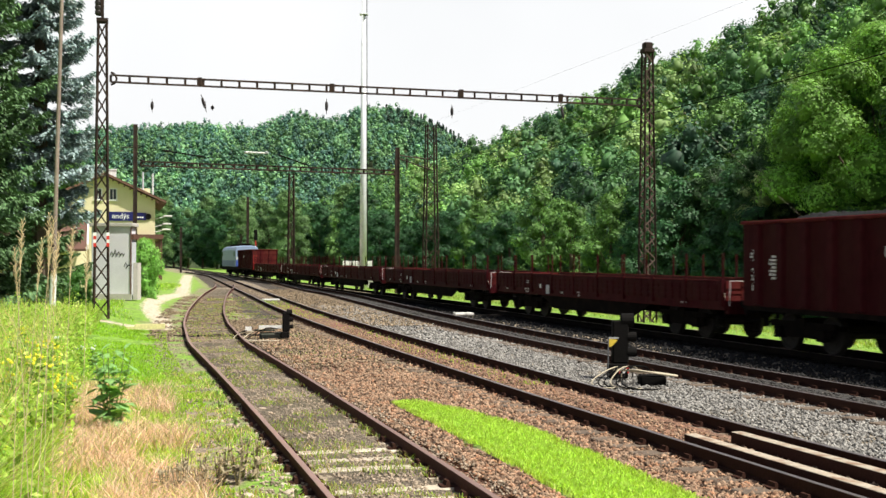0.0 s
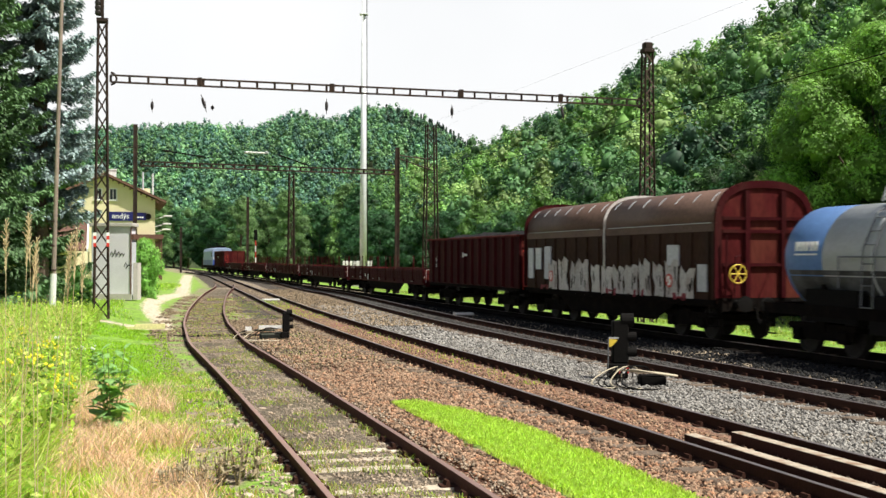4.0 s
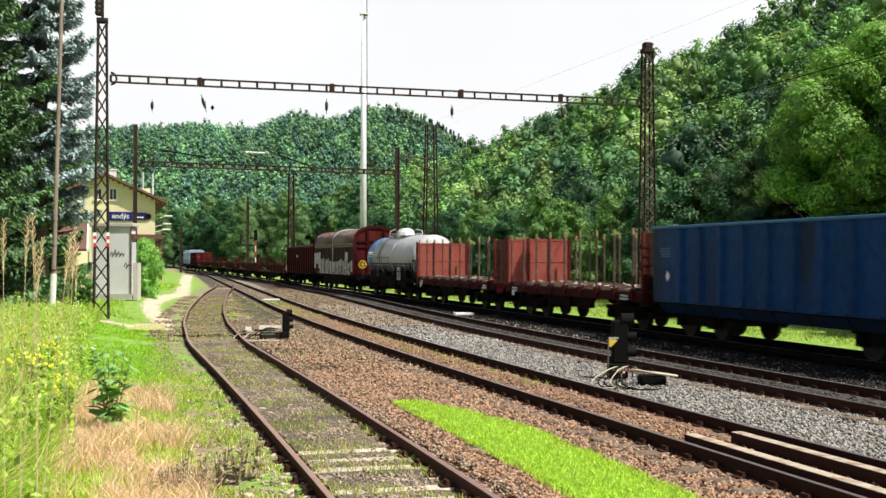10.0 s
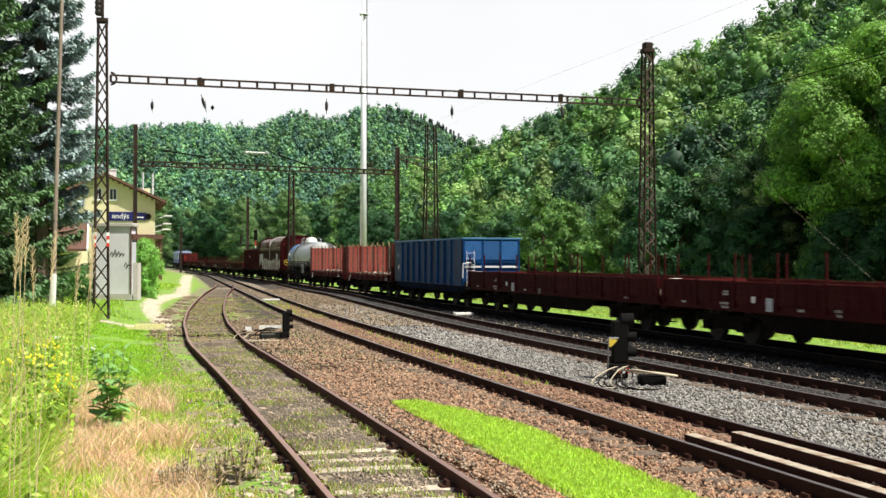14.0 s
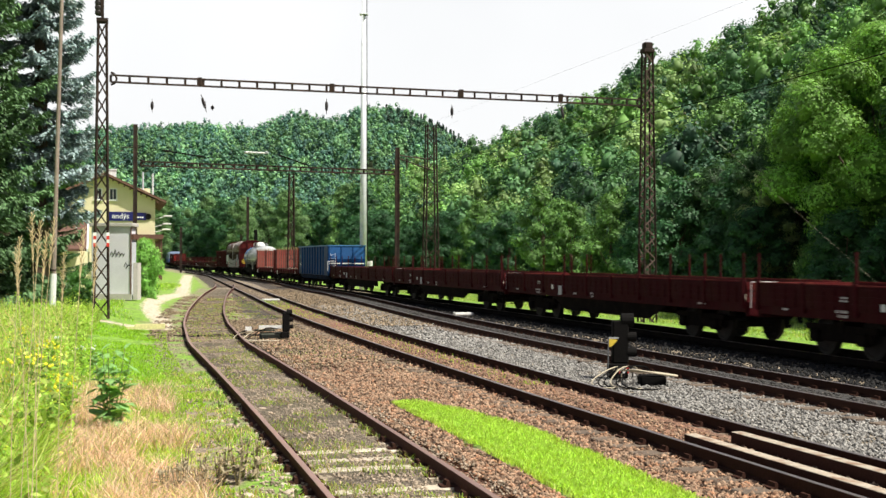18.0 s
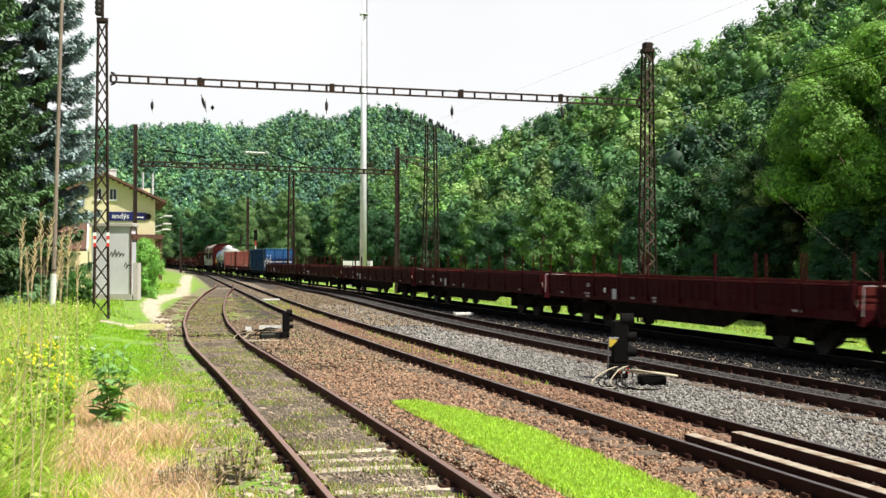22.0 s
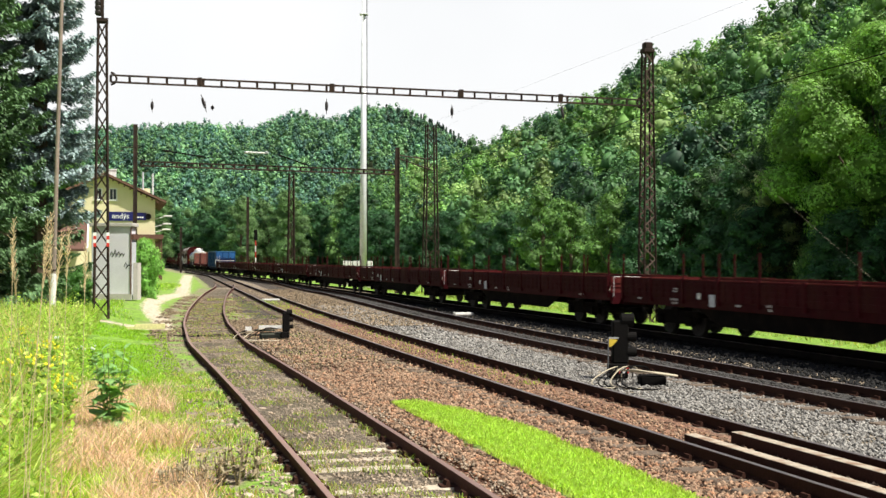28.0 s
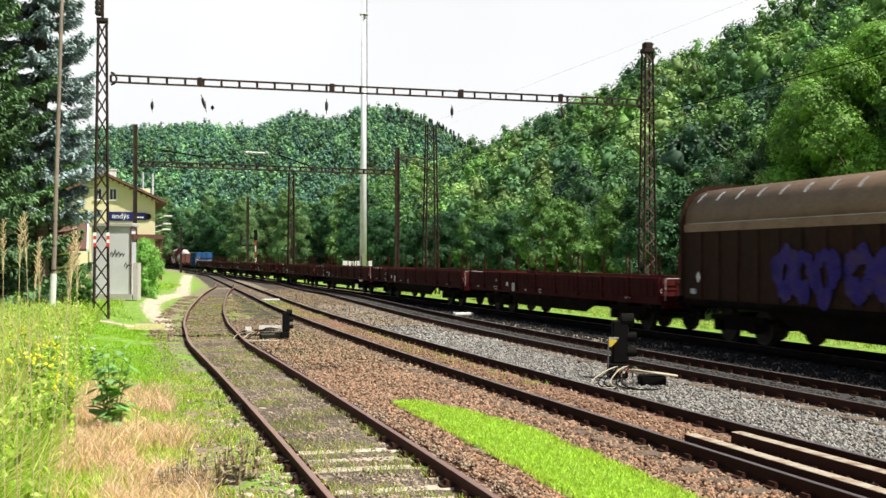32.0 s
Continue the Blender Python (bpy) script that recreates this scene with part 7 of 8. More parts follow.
s1 = spruce(28, 5.2, 31, np.array((0.095, 0.178, 0.075)), "tall dark green spruce with drooping branches", 0.9, 2)
s1.matrix_basis = pose(-20.2, 46.5, 0.2)
s2 = spruce(32, 2.62, 32, np.array((0.27, 0.36, 0.36)), "tall blue-grey spruce with layered branches", 4.2, 2, 0.34)
s2.matrix_basis = pose(-17.75, 51.0, 0.2)
s3 = copy_thing(s1, pose(-23.4, 50.5, 0.2, 0, 0, 70))
s4 = copy_thing(s1, Matrix())
s4.matrix_basis = pose(-18.5, 53.0, 0.1, 0, 0, 30) @ Matrix.Diagonal((0.42, 0.42, 0.25, 1))
tagged(s4, "small bushy spruce below the taller ones")


# ---- the wooded hills, too many trees to count ----
def forest(name, pts, label, leaf, lobes, k, tones, shape, pointed=0.0):
    """Upright domed crowns at pts (x, y, foot, radius, height), each built of small lobes covered with leaf clumps."""
    P = np.array(pts)
    n = len(P)
    tone = tones[vr.randint(len(tones), size=n)] * (0.66 + 0.68 * vr.rand(n, 1))
    tone *= np.array([[1 + 0.55 * noise.noise((x * 0.018, y * 0.018, 2.0))] for x, y in P[:, :2]])
    i = np.repeat(np.arange(n), lobes)
    m = len(i)
    w = (np.tile(np.arange(lobes), n) + vr.rand(m)) / lobes
    a = np.tile(np.arange(lobes) * 2.4, n) + vr.rand(m) * 1.4 + P[i, 0]
    dome = np.where(w > 0.3, np.sqrt(np.clip(1 - ((w - 0.3) / 0.72) ** (2 - pointed), 0, 1)), 0.7 + w)
    rr = P[i, 3] * dome * (0.45 + 0.35 * vr.rand(m))
    hub = np.c_[P[i, 0] + rr * np.cos(a), P[i, 1] + rr * np.sin(a), P[i, 2] + P[i, 4] * (0.10 + 0.82 * w)]
    lr = P[i, 3] * (0.34 + 0.26 * vr.rand(m)) * (0.6 + 0.5 * dome)
    shade = tone[i] * (0.82 + 0.36 * vr.rand(m, 1))
    j = np.repeat(np.arange(m), k)
    q = len(j)
    d = unit(q)
    d[:, 2] = np.where(d[:, 2] < -0.3, -d[:, 2], d[:, 2])
    c = hub[j] + d * (lr[j] * (0.72 + 0.5 * vr.rand(q)))[:, None] * np.array((1, 1, 1.25))
    nn = d + unit(q) * 0.45 + np.array((0, 0, 0.25))
    nn /= np.linalg.norm(nn, axis=1, keepdims=True)
    tn = np.clip(shade[j] * (0.9 + 0.2 * vr.rand(q, 1)), 0.008, 0.6)
    # masses a fifth darker than their leaves, inner shade painted in
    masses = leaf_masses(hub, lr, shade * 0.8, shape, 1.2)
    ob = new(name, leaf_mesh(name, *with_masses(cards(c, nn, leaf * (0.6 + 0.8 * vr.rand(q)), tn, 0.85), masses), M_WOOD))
    tagged(ob, label, "woodland", kind="stuff")


def seen(x, y, z):
    u = 784 + 2050 * x / y
    return -90 < u < 1660


vr = np.random.RandomState(77)
near_pts, mid_pts, far_pts, ridge_pts = [], [], [], []
for i in range(26000):
    s, off = vr.uniform(20, 760), vr.uniform(26, 235)
    x, y = side4(s, off)
    if y < 25 or not seen(x, y, 0) or far_hill(x, y) > 12:
        continue
    z = gz(x, y)
    dist = math.hypot(x, y)
    r = vr.uniform(1.5, 3.0) * (1.25 if vr.rand() < 0.15 else 1.0)
    h = r * vr.uniform(2.4, 3.6) + 2.0
    if dist < 150:
        if vr.rand() < 0.62:
            near_pts.append((x, y, z - 0.3, r, h))
    elif dist < 380:
        if vr.rand() < 0.40:
            mid_pts.append((x, y, z - 0.3, r * 1.1, h * 1.1))
    elif vr.rand() < 0.22:
        far_pts.append((x, y, z - 0.3, r * 1.35, h * 1.2))
for i in range(5200):
    y = vr.uniform(440, 830)
    x = y * vr.uniform(-0.40, 0.09)
    if far_hill(x, y) < hill(x, y, x - line4_at(y)):
        continue
    r = vr.uniform(2.2, 4.4) * (1.0 + 0.35 * noise.noise((x * 0.02, y * 0.02, 6.0)))
    ridge_pts.append((x, y, gz(x, y) - 0.3, r, r * vr.uniform(2.3, 3.6) + 2.5))
T_HILL = np.array([(0.10, 0.22, 0.05), (0.15, 0.30, 0.06), (0.065, 0.16, 0.045), (0.05, 0.125, 0.04), (0.085, 0.185, 0.06), (0.12, 0.25, 0.05), (0.20, 0.31, 0.085), (0.045, 0.11, 0.05)])
T_HILL[:, 2] *= 1.2
# bluish greens: the haze of distance put into the ridge's leaf colour
T_FAR_HAZY = np.array([(0.085, 0.185, 0.085), (0.075, 0.16, 0.085), (0.10, 0.20, 0.075), (0.06, 0.13, 0.085), (0.05, 0.11, 0.075), (0.12, 0.22, 0.085)])
# lower tone on the near hillside carries the valley's shade in the colour
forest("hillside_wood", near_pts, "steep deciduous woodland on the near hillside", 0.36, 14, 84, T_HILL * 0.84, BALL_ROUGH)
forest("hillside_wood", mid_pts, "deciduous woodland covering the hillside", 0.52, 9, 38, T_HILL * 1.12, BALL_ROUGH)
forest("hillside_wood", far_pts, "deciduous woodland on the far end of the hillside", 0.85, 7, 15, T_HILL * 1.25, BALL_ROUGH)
forest("ridge_wood", ridge_pts, "distant mixed woodland on the ridge", 1.2, 6, 10, T_FAR_HAZY * np.array((1.45, 1.5, 1.75)), BALL_ROUGH, 0.5)
# spiky conifers along the far crest
C, N, S, T = [], [], [], []
for i in range(210):
    y = vr.uniform(700, 830)
    x = y * vr.uniform(-0.05, 0.05)
    z = gz(x, y)
    h, r = vr.uniform(10, 16), vr.uniform(2.0, 3.0)
    m = 110
    w = vr.rand(m)
    a = vr.rand(m) * 6.28
    rr = r * (1 - w) * (0.7 + 0.4 * vr.rand(m))
    C.append(np.c_[x + rr * np.cos(a), y + rr * np.sin(a), z + 1 + w * h])
    nn = np.c_[np.cos(a), np.sin(a), np.full(m, 0.6)]
    N.append(nn / np.linalg.norm(nn, axis=1, keepdims=True))
    S.append(1.1 + vr.rand(m))
    T.append(np.tile((0.03, 0.07, 0.04), (m, 1)) * (0.8 + 0.4 * vr.rand()))
tagged(new("conifer_wood", leaf_mesh("conifer_wood", *cards(np.concatenate(C), np.concatenate(N), np.concatenate(S), np.concatenate(T), 0.8), M_NEEDLE)), "dark pointed conifers along the distant ridge", "woodland", kind="stuff")


# ---- grasses ----
def blades(n, pick, height, width, tones, bend=0.35, name="grass", label="", lift=0.0, patch=0.0, thin=0.0, material=None):
    """n blades where pick() puts them; each a bent strip ending in a point."""
    P = np.array([pick() for _ in range(n)])
    if patch:
        keep = [noise.noise((x * patch, y * patch, 3.3)) + 0.35 * noise.noise((x * patch * 4, y * patch * 4, 1)) > thin for x, y in P]
        P = P[np.array(keep)]
    z = np.array([gz(x, y) for x, y in P]) - 0.02 + lift
    n = len(P)
    h = height * (0.45 + 0.75 * vr.rand(n)) * np.array([1 + 0.55 * noise.noise((x * 1.6, y * 1.6, 8.0)) for x, y in P])
    w = width * (0.6 + 0.8 * vr.rand(n))
    a = vr.rand(n) * 6.28
    la = vr.rand(n) * 6.28
    b = bend * (0.3 + vr.rand(n)) * h
    base = np.c_[P, z]
    ux = np.c_[np.cos(a), np.sin(a), np.zeros(n)] * w[:, None] * 0.5
    lean = np.c_[np.cos(la), np.sin(la), np.zeros(n)]
    mid = base + lean * (b * 0.35)[:, None] + np.c_[np.zeros(n), np.zeros(n), h * 0.6]
    tip = base + lean * b[:, None] + np.c_[np.zeros(n), np.zeros(n), h]
    v = np.stack([base - ux, base + ux, mid + ux * 0.8, tip + ux * 0.1, mid - ux * 0.8], 1).reshape(-1, 3)
    i = np.arange(n) * 5
    t = tones[vr.randint(len(tones), size=n)] * (0.8 + 0.4 * vr.rand(n, 1))
    cols = np.repeat(np.c_[t, np.ones(n)], 5, axis=0)
    tri = np.concatenate([np.stack([i, i + 1, i + 2], 1), np.stack([i, i + 2, i + 4], 1), np.stack([i + 4, i + 2, i + 3], 1)])
    ob = new(name, leaf_mesh(name, v, tri, cols, material or M_GRASS))
    tagged(ob, label, "grass", kind="stuff")


G_LUSH = np.array([(0.36, 0.55, 0.07), (0.47, 0.64, 0.12), (0.25, 0.44, 0.055), (0.58, 0.68, 0.20)])
G_BRIGHT = np.array([(0.30, 0.50, 0.035), (0.36, 0.56, 0.05), (0.24, 0.44, 0.03)])
G_STRAW = np.array([(0.70, 0.50, 0.35), (0.62, 0.43, 0.29), (0.76, 0.59, 0.44), (0.42, 0.34, 0.16), (0.30, 0.34, 0.10)])
vr = np.random.RandomState(99)


def pick_left(d0, d1, y0, y1, power=1.6):
    def f():
        y = y0 + (y1 - y0) * vr.rand() ** power
        d = d0 + (d1 - d0) * vr.rand()
        return cx(1, min(y, 70)) - d, y
    return f


def pick_bank(y0, y1, d0):
    """Left of the siding out to the edge of the view."""
    def f():
        y = y0 + (y1 - y0) * vr.rand() ** 1.5
        a = cx(1, min(y, 70)) - d0 - 0.4 * vr.rand()
        b = -0.40 * y - 0.6
        return a + (b - a) * vr.rand(), y
    return f


blades(62000, pick_bank(9.0, 40, 3.5), 0.52, 0.014, np.concatenate([G_LUSH, G_LUSH, G_STRAW[3:]]), 0.85, "tall_grass", "tall wild grass on the bank")
blades(7000, pick_bank(9.5, 34, 3.8), 0.95, 0.010, np.concatenate([G_STRAW[:3], G_LUSH]), 0.5, "seeding_grass", "tall seeding grass stems on the bank")
# broad-leaved weeds among the grass
P = np.array([pick_bank(9.0, 36, 3.3)() for _ in range(40000)])
P = P[np.array([noise.noise((x * 0.9, y * 0.9, 17.0)) > -0.05 for x, y in P])]
zz = np.array([gz(x, y) for x, y in P]) + 0.75 * vr.rand(len(P)) ** 1.4 * np.array([1 + 0.6 * noise.noise((x * 1.3, y * 1.3, 2.0)) for x, y in P])
nn = unit(len(P)) * 0.8 + np.array((0.2, -0.3, 0.8))
nn /= np.linalg.norm(nn, axis=1, keepdims=True)
tn = np.concatenate([G_LUSH, G_LUSH * 0.7])[vr.randint(8, size=len(P))] * (0.7 + 0.5 * vr.rand(len(P), 1))
tagged(new("bank_weeds", leaf_mesh("bank_weeds", *cards(np.c_[P, zz], nn, 0.06 + 0.07 * vr.rand(len(P)), tn, 0.5), M_GRASS)), "leafy weeds among the tall bank grass", "weeds", kind="stuff")
blades(26000, pick_left(1.9, 4.6, 9.5, 20, 1.2), 0.30, 0.010, np.concatenate([G_STRAW[:3], G_STRAW[:4]]) * 1.15, 0.9, "dry_grass", "dry straw-coloured grass beside the siding", 0, 0.6, 0.02, M_STRAW)
blades(12000, pick_left(1.9, 4.4, 9.5, 20, 1.2), 0.22, 0.012, G_LUSH, 0.7, "mixed_grass", "green blades among the dry grass", 0, 0.8, -0.1)
blades(22000, pick_left(1.35, 3.9, 18, 37.5, 1.3), 0.09, 0.014, G_BRIGHT, 0.5, "short_grass", "short bright green grass along the siding", 0, 0.45, -0.3)
blades(34000, pick_left(0.95, 3.4, 10, 24, 1.1), 0.07, 0.011, np.concatenate([G_LUSH, G_LUSH, G_BRIGHT, G_STRAW]), 0.7, "sparse_grass", "sparse short grass on stony ground", 0.02, 0.9, -0.2)


def in_strip(d, y):
    """Whether the place d metres right of the siding lies in the strip of grass."""
    e = 0.22 * noise.noise((y * 1.1, 0.0, 4.0)) + 0.08 * noise.noise((y * 4.0, d * 4.0, 4.0))
    return 1.80 + e < d < 2.05 + 1.0 * min(1.0, max(0.0, (19.4 - y) / 3.0)) ** 0.6 + e and y < 19.4


def pick_strip():
    while True:
        y = 8.5 + 11.5 * vr.rand()
        d = 1.4 + 1.7 * vr.rand()
        if in_strip(d + 0.13 * vr.normal(), y):
            return cx(1, y) + d, y


blades(52000, pick_strip, 0.06, 0.012, np.array([(0.43, 0.60, 0.10), (0.51, 0.68, 0.14), (0.36, 0.52, 0.08)]), 0.7, "short_grass", "strip of bright green grass between the tracks", 0.05, 0.9, -0.62)
blades(16000, pick_left(-0.68, 0.68, 11, 60, 1.5), 0.055, 0.010, np.concatenate([G_LUSH * 0.7, G_STRAW[2:] * 0.7]), 1.0, "sparse_weeds", "sparse weeds between the siding rails", 0.06, 1.1, -0.06)


def pick_t2():
    y = 22 + 45 * vr.rand() ** 1.3
    return cx(2, y) + vr.normal() * 0.35 - 0.05, y


blades(2600, pick_t2, 0.10, 0.02, np.concatenate([G_LUSH, G_BRIGHT]), 0.6, "sparse_weeds", "sparse weeds between the rails", 0.06)


def pick_bed():
    y = 27 + 45 * vr.rand() ** 1.4
    return cx(2, y) - 1.0 - 2.6 * vr.rand(), y


blades(9000, pick_bed, 0.07, 0.016, np.concatenate([G_LUSH * 0.7, G_STRAW[2:] * 0.8]), 0.8, "sparse_grass", "sparse olive grass on the stones between the tracks", 0.07, 0.5, -0.02)


def pick_verge():
    s = 2 + 88 * vr.rand()
    return side4(s, 3.0 + 11 * vr.rand())


blades(30000, pick_verge, 0.13, 0.035, np.concatenate([G_LUSH, G_BRIGHT]) * np.array((1.0, 0.82, 1.8)), 0.5, "verge_grass", "sunlit green verge beyond the train")


def pick_lawn():
    y = 37 + 55 * vr.rand()
    x = cx(1, min(y, 70)) - 2.0 - 7.5 * vr.rand() - (y - 37) * 0.05
    while abs(x - (-9.8 - (y - 42) * 0.215 - 1.3 * math.sin((y - 40) / 11.0))) < 0.9 + 0.006 * y or (37.5 < y < 41.5 and x > -13):
        y = 37 + 55 * vr.rand()
        x = cx(1, min(y, 70)) - 2.0 - 7.5 * vr.rand() - (y - 37) * 0.05
    return x, y


blades(12000, pick_lawn, 0.16, 0.03, np.concatenate([G_LUSH, G_BRIGHT]), 0.5, "lawn_grass", "patchy lawn along the trodden path")


# ---- single plants ----
def weed(x, y, h, seed, name, label, category, leaf, tone, flowers=None, stems=1, lobed=True, slim=1.0, stalk=None):
    r = np.random.RandomState(seed)
    z = gz(x, y)
    e = empty(name, pose(x, y, z, 0, 0, r.uniform(0, 360)))
    tagged(e, label, category)
    for sidx in range(stems):
        a = r.uniform(0, 6.28)
        lean = 0.0 if stems == 1 else r.uniform(0.03, 0.32 if lobed else 0.24)
        top = Vector((math.cos(a) * lean * h, math.sin(a) * lean * h, h * r.uniform(0.8, 1.0)))
        bm = bmesh.new()
        bar(bm, (0, 0, -0.05), top, 0.012, 0.005, 5)
        part("stem", bm, stalk or M_STEM, e)
        n = int(h * 40 / stems) + (9 if lobed else 3)
        for i in range(n):
            w = (i + 1) / n
            p = top * (0.08 + 0.9 * w)
            b = i * 2.4 + r.uniform(-0.3, 0.3)
            ln = leaf * (1.15 - 0.7 * w) * r.uniform(0.8, 1.2)
            d = Vector((math.cos(b), math.sin(b), r.uniform(-0.1, 1.1)))
            s = Vector((-math.sin(b), math.cos(b), 0))
            bm = bmesh.new()
            k = 5 if lobed else 3
            up, dn = [], []
            for j in range(k + 1):
                q = j / k
                wd = slim * ln * (0.36 if lobed else 0.27) * math.sin(math.pi * (0.08 + 0.9 * q)) * (1.5 if (j % 2 and lobed) else 0.8)
                c = p + d * ln * q - Vector((0, 0, 0.45 * ln * q * q))
                up.append(bm.verts.new(c + s * wd + Vector((0, 0, 0.015))))
                dn.append(bm.verts.new(c - s * wd + Vector((0, 0, 0.015))))
            for j in range(k):
                bm.faces.new((up[j], up[j + 1], dn[j + 1], dn[j]))
            part("leaf", bm, tone, e)
        if flowers:
            for j in range(5):
                bm = bmesh.new()
                c = top + Vector((r.uniform(-0.07, 0.07), r.uniform(-0.07, 0.07), r.uniform(-0.03, 0.05)))
                lathe(bm, [(-0.007, 0.010), (0.0, 0.020), (0.009, 0.010)], "Y", 7, c)
                part("flower", bm, flowers, e)
    return e


M_STEM = mat("green_stem", (0.30, 0.36, 0.14), 0.7, scale=8, fine=40)
M_THISTLE = mat("thistle_leaf", (0.27, 0.48, 0.18), 0.5, scale=8, fine=40, trans=0.4)
M_WEED = mat("weed_leaf", (0.18, 0.34, 0.05), 0.6, scale=8, fine=40, trans=0.3)
M_DRYLEAF = mat("withered_leaf", (0.30, 0.25, 0.15), 0.8, scale=8, fine=40)
M_FLOWER = mat("yellow_petals", (0.88, 0.80, 0.04), 0.6, scale=8, fine=40, bump=0)
M_UMBEL = mat("white_petals", (0.85, 0.85, 0.80), 0.6, scale=8, fine=40, bump=0)
weed(-4.40, 15.4, 1.3, 1, "thistle", "tall dark green thistle with jagged leaves", "thistle", 0.30, M_THISTLE, None, 7, True, 0.62)
wr = random.Random(8)
for k in range(11):
    y = wr.uniform(13.5, 21)
    x = -0.36 * y + wr.uniform(-0.2, 0.55)
    weed(x, y, wr.uniform(0.75, 1.1), 40 + k, "ragwort", "yellow-flowering ragwort in the tall grass", "wild flower", 0.16, M_WEED, M_FLOWER, 3)
for k, (u, v) in enumerate(((145, 613), (100, 600), (72, 606), (40, 612), (125, 622), (165, 618), (20, 600), (110, 640))):
    y = 21.0 + 1.2 * (k % 3)
    x = (u - 784) / 2050 * y
    h = 2.24 - (v - 459) * y / 2050 - gz(x, y)
    weed(x, y, max(0.3, h), 70 + k, "umbel_flower", "white umbel flower in the tall grass", "wild flower", 0.12, M_WEED, M_UMBEL, 1)
for k in range(10):
    y = 11.55 + 0.13 * k
    x = -2.62 + 0.075 * k - (0.25 if k % 2 else 0)
    weed(x, y, wr.uniform(0.30, 0.50), 90 + k, "withered_weed", "withered dark weed on stony ground", "weed", 0.15, M_DRYLEAF, None, 5, False, 0.8, M_DRYLEAF)
for k in range(9):
    y = 11.5 + 1.7 * k
    weed(cx(1, y) - 0.95 - wr.uniform(0, 0.25), y, wr.uniform(0.10, 0.17), 110 + k, "small_weed", "small green weed beside the rusty rail", "weed", 0.09, M_WEED, None, 4, False)

# tall reed stems close by, which sway in the wind
M_REED = mat("dry_reed", (0.62, 0.50, 0.30), 0.8, scale=8, fine=40)
REEDS = []
for k, (x, y, zt, lean) in enumerate(((-2.23, 6.0, 2.42, 0.05), (-2.24, 6.2, 2.44, 0.10), (-2.23, 6.4, 2.47, -0.04), (-2.27, 6.1, 2.33, 0.08), (-2.16, 6.1, 2.36, 0.12), (-2.21, 6.3, 2.28, -0.06), (-2.12, 6.4, 2.25, 0.06),
                                      (-2.02, 6.2, 2.38, 0.09), (-1.97, 6.3, 2.30, 0.03))):
    z = gz(x, y)
    h = zt - z
    e = empty("reed_stem", pose(x, y, z))
    tagged(e, "tall dry reed stem with a thin feathery head", "reed", "reeds near the camera")
    way = [Vector((lean * (w / 8) ** 2, 0, h * w / 8)) for w in range(9)]
    bm = bmesh.new()
    bar(bm, (0, 0, -0.05), way[0], 0.0028, 0.0028, 5)
    for w in range(8):
        bar(bm, way[w], way[w + 1], 0.0028 - 0.0002 * w, 0.0026 - 0.0002 * w, 5)
    part("stem", bm, M_REED, e)
    bm = bmesh.new()
    for j in range(34):
        w = j / 34
        p = way[8] - (way[8] - way[7]).normalized() * 0.26 * w
        a = j * 2.4
        q = (0.004 + 0.013 * math.sin(math.pi * min(1.0, 0.1 + w))) * (1.0 if j % 3 else 1.7)
        strut(bm, p, p + Vector((math.cos(a) * q, math.sin(a) * q, 0.03)), 0.0035, 0.002)
    part("seed_head", bm, M_REED, e)
    REEDS.append((e, x, y, z, k))


# ---- loose ballast stones on the beds ----
def stones(n, pick, size, material, label):
    P = np.array([pick() for _ in range(n)])
    o = np.array([(1, 0, 0), (-1, 0, 0), (0, 1, 0), (0, -1, 0), (0, 0, 1), (0, 0, -1)], float)
    f = np.array([(0, 2, 4), (2, 1, 4), (1, 3, 4), (3, 0, 4), (2, 0, 5), (1, 2, 5), (3, 1, 5), (0, 3, 5)])
    s = size * (0.55 + 0.9 * vr.rand(n))
    v = o[None] * (0.65 + 0.7 * vr.rand(n, 6, 1)) + vr.normal(size=(n, 6, 3)) * 0.22
    a = vr.rand(n) * 6.28
    c, sn = np.cos(a), np.sin(a)
    x = v[..., 0] * c[:, None] - v[..., 1] * sn[:, None]
    y = v[..., 0] * sn[:, None] + v[..., 1] * c[:, None]
    v = np.stack([x, y, v[..., 2] * 0.75], -1) * s[:, None, None] * 0.5 + P[:, None, :]
    faces = (f[None] + (np.arange(n) * 6)[:, None, None]).reshape(-1, 3)
    tagged(new("ballast_stones", np_mesh("ballast_stones", v.reshape(-1, 3), faces, material)), label, "stones", kind="stuff")


def pick_stone(k, left, right, y0, y1, top, power=1.6, keep=None):
    def g():
        while True:
            y = y0 + (y1 - y0) * vr.rand() ** power
            d = left + (right - left) * vr.rand()
            if keep is None or keep(d, y):
                return cx(k, y) + d, y, top + 0.012 * vr.rand() - (0.06 if d < left + 0.25 or d > right - 0.25 else 0)
    return g


vr = np.random.RandomState(123)
M_ST_RED = mat("stone_red_brown", (0.245, 0.165, 0.108), 0.9, var=0.35, scale=7, fine=60, dirt=(0.17, 0.075, 0.036), dirt_amount=0.8, island=0.8)
M_ST_GREY = mat("stone_grey", (0.235, 0.228, 0.21), 0.9, var=0.3, scale=9, fine=60, dirt=(0.17, 0.155, 0.135), dirt_amount=0.6, island=0.65)
# oily stones darkened further, the train's shadow painted in
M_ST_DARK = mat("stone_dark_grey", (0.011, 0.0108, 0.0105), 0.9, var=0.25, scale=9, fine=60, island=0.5)
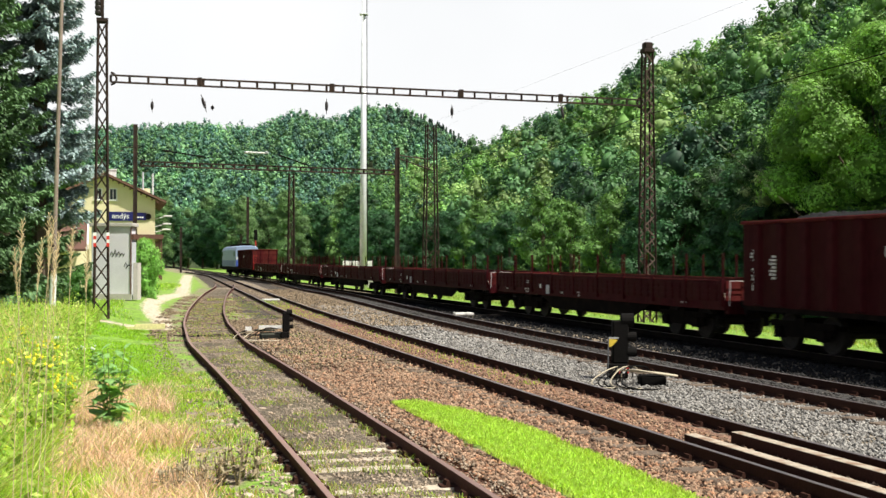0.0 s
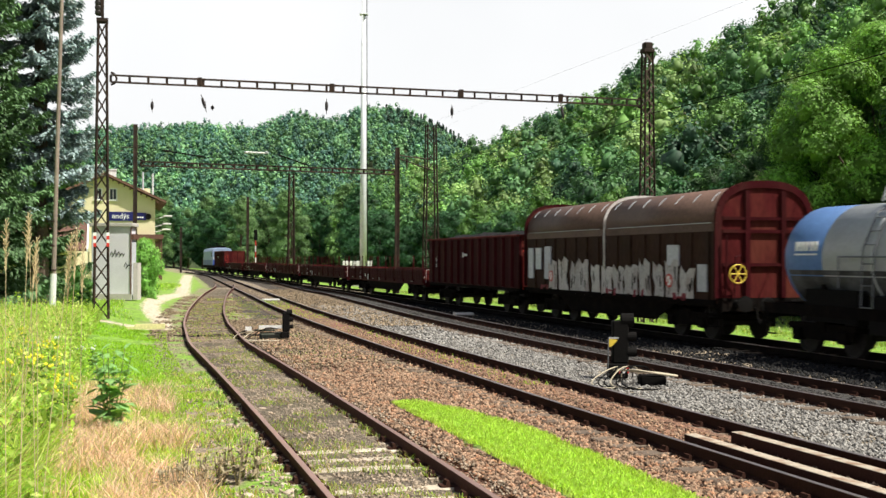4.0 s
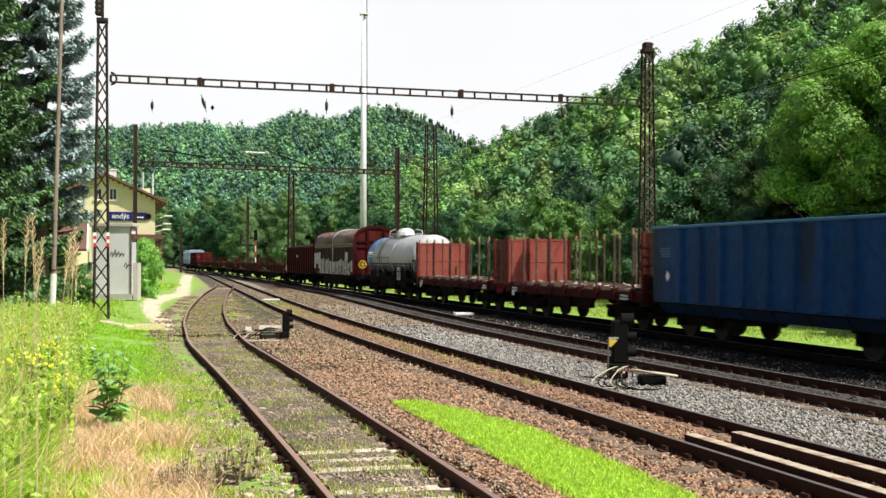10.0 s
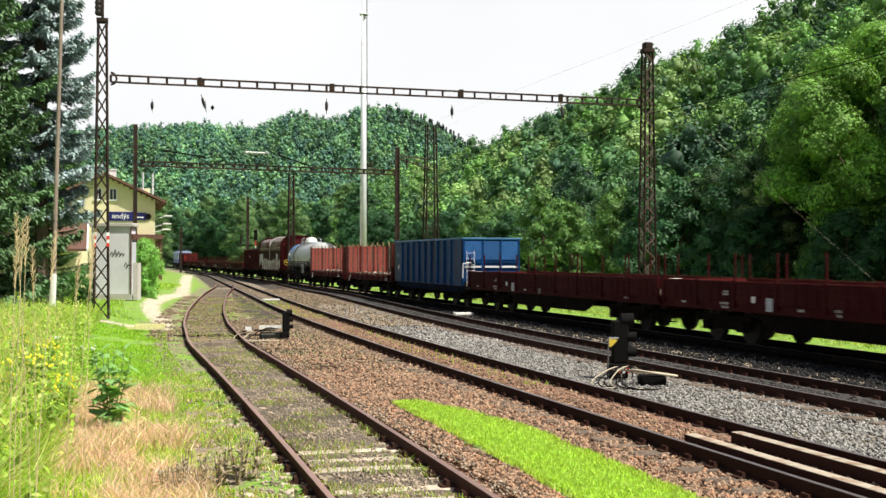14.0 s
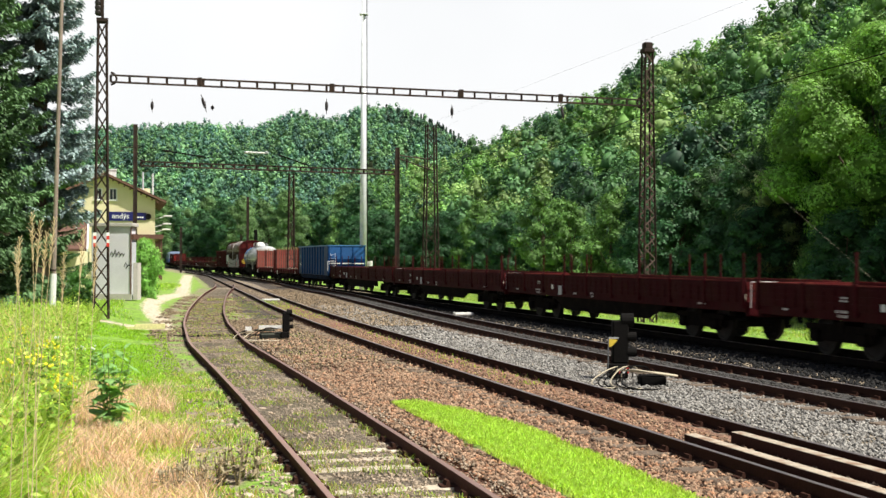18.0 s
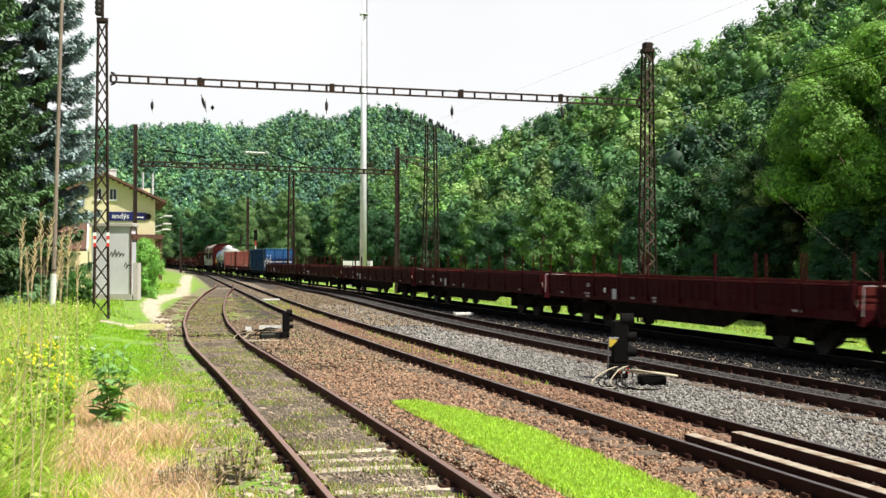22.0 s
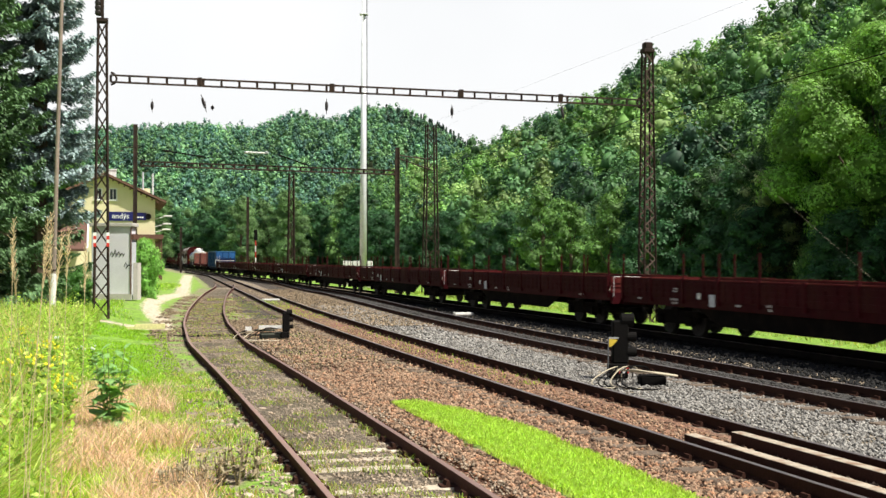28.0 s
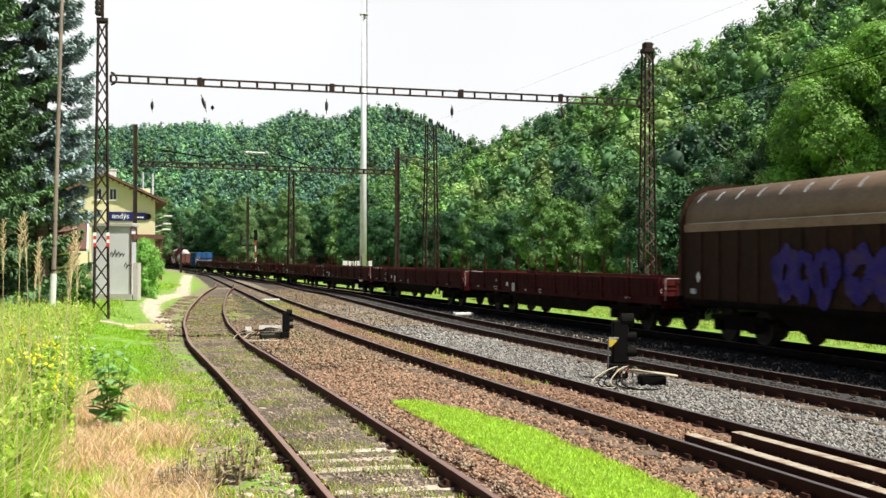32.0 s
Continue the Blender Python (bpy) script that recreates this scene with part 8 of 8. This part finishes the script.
M_ST_OIL = mat("stone_oily", (0.045, 0.041, 0.037), 0.9, var=0.3, scale=9, fine=60, island=0.7)
M_ST_BROWN = mat("stone_yellow_brown", (0.23, 0.175, 0.11), 0.9, var=0.3, scale=9, fine=60, dirt=(0.10, 0.07, 0.045), dirt_amount=0.8, island=0.7)
M_ST_PALE = mat("stone_soiled", (0.31, 0.25, 0.185), 0.9, var=0.3, scale=9, fine=60, dirt=(0.24, 0.19, 0.13), dirt_amount=0.8, island=0.45)
stones(36000, pick_stone(2, -4.0, 1.4, 10, 24, -0.19, 1.3, lambda d, y: not in_strip(cx(2, y) + d - cx(1, y), y)), 0.060, M_ST_RED, "loose red-brown ballast stones along the track")
stones(7000, pick_stone(2, -0.66, 0.66, 10, 40, -0.16, 1.4), 0.055, M_ST_RED, "red-brown stones packed between the rails")
stones(7000, pick_stone(2, -3.95, 1.4, 24, 40, -0.19, 1.8, lambda d, y: noise.noise((d * 0.8, y * 0.5, 3.0)) > -0.25), 0.075, M_ST_RED, "red-brown ballast stones farther along the track")
stones(9000, pick_stone(2, -3.95, 1.4, 24, 46, -0.195, 0.8), 0.075, M_ST_BROWN, "yellow-brown stones among the red ballast")
stones(22000, pick_stone(3, -3.7, 0.95, 13, 34, -0.195, 1.4, lambda d, y: abs(d) > 0.66), 0.052, M_ST_GREY, "loose light grey ballast stones")
stones(3600, pick_stone(3, -3.7, 1.0, 34, 60, -0.195, 1.8, lambda d, y: abs(d) > 0.66), 0.085, M_ST_GREY, "light grey ballast stones farther off")
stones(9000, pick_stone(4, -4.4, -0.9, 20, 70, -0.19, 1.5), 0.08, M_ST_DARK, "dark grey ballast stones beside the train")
stones(6000, pick_stone(3, -0.64, 0.64, 12, 60, -0.152, 1.4), 0.055, M_ST_OIL, "dark oily stones between the rails")
stones(4500, pick_stone(1, -0.68, 0.68, 10, 34, -0.15, 1.5, lambda d, y: noise.noise((d * 2.5, y * 1.2, 19.0)) > -0.05), 0.04, M_ST_PALE, "small pale stones between the siding rails")
stones(6000, pick_stone(1, -2.2, 1.6, 33, 72, -0.15, 1.2, lambda d, y: noise.noise((d * 1.2, y * 0.5, 29.0)) > -0.1), 0.07, M_ST_BROWN, "dirty brown stones along the far siding")
stones(9000, pick_stone(3, -5.5, 1.0, 42, 90, -0.19, 1.4, lambda d, y: abs(d) > 0.66), 0.085, M_ST_BROWN, "brown and yellowish stones farther down the yard")
stones(9500, pick_stone(1, -3.0, 1.6, 10, 40, -0.155, 1.6, lambda d, y: noise.noise((d * 1.5, y * 0.8, 9.0)) > -0.1 and not in_strip(d, y)), 0.042, M_ST_PALE, "soiled stones scattered along the siding")


# ---- what moves: the train draws away along its track, gathering a little speed ----
def run(t):
    return 8.1694 * (t - 16) + 0.024156 * (t - 16) ** 2


def motions():
    for ob, s16 in TRAIN:
        rows = []
        for i in range(33):
            t = float(i)
            x, y, th = line4(s16 + run(t))
            rows.append((t, pose(x, y, 0, 0, 0, -math.degrees(th))))
        walk(ob, rows)
    for e, x, y, z, k in REEDS:
        walk(e, [(t * 0.8, pose(x, y, z, 1.5 * math.sin(t * 1.1 + k * 1.3), 1.6 * math.sin(t * 0.9 + k * 0.7) + 0.8 * math.sin(t * 2.3 + k), 0)) for t in range(41)])
    rows_w = [(i / 15.0, -(run(i / 15.0) - run(0)) / 0.46) for i in range(481)]
    for w, px, py in WHEELS:
        walk(w, [(t, Matrix.Translation((px, py, 0.46)) @ Matrix.Rotation(a, 4, "X")) for t, a in rows_w])


motions()
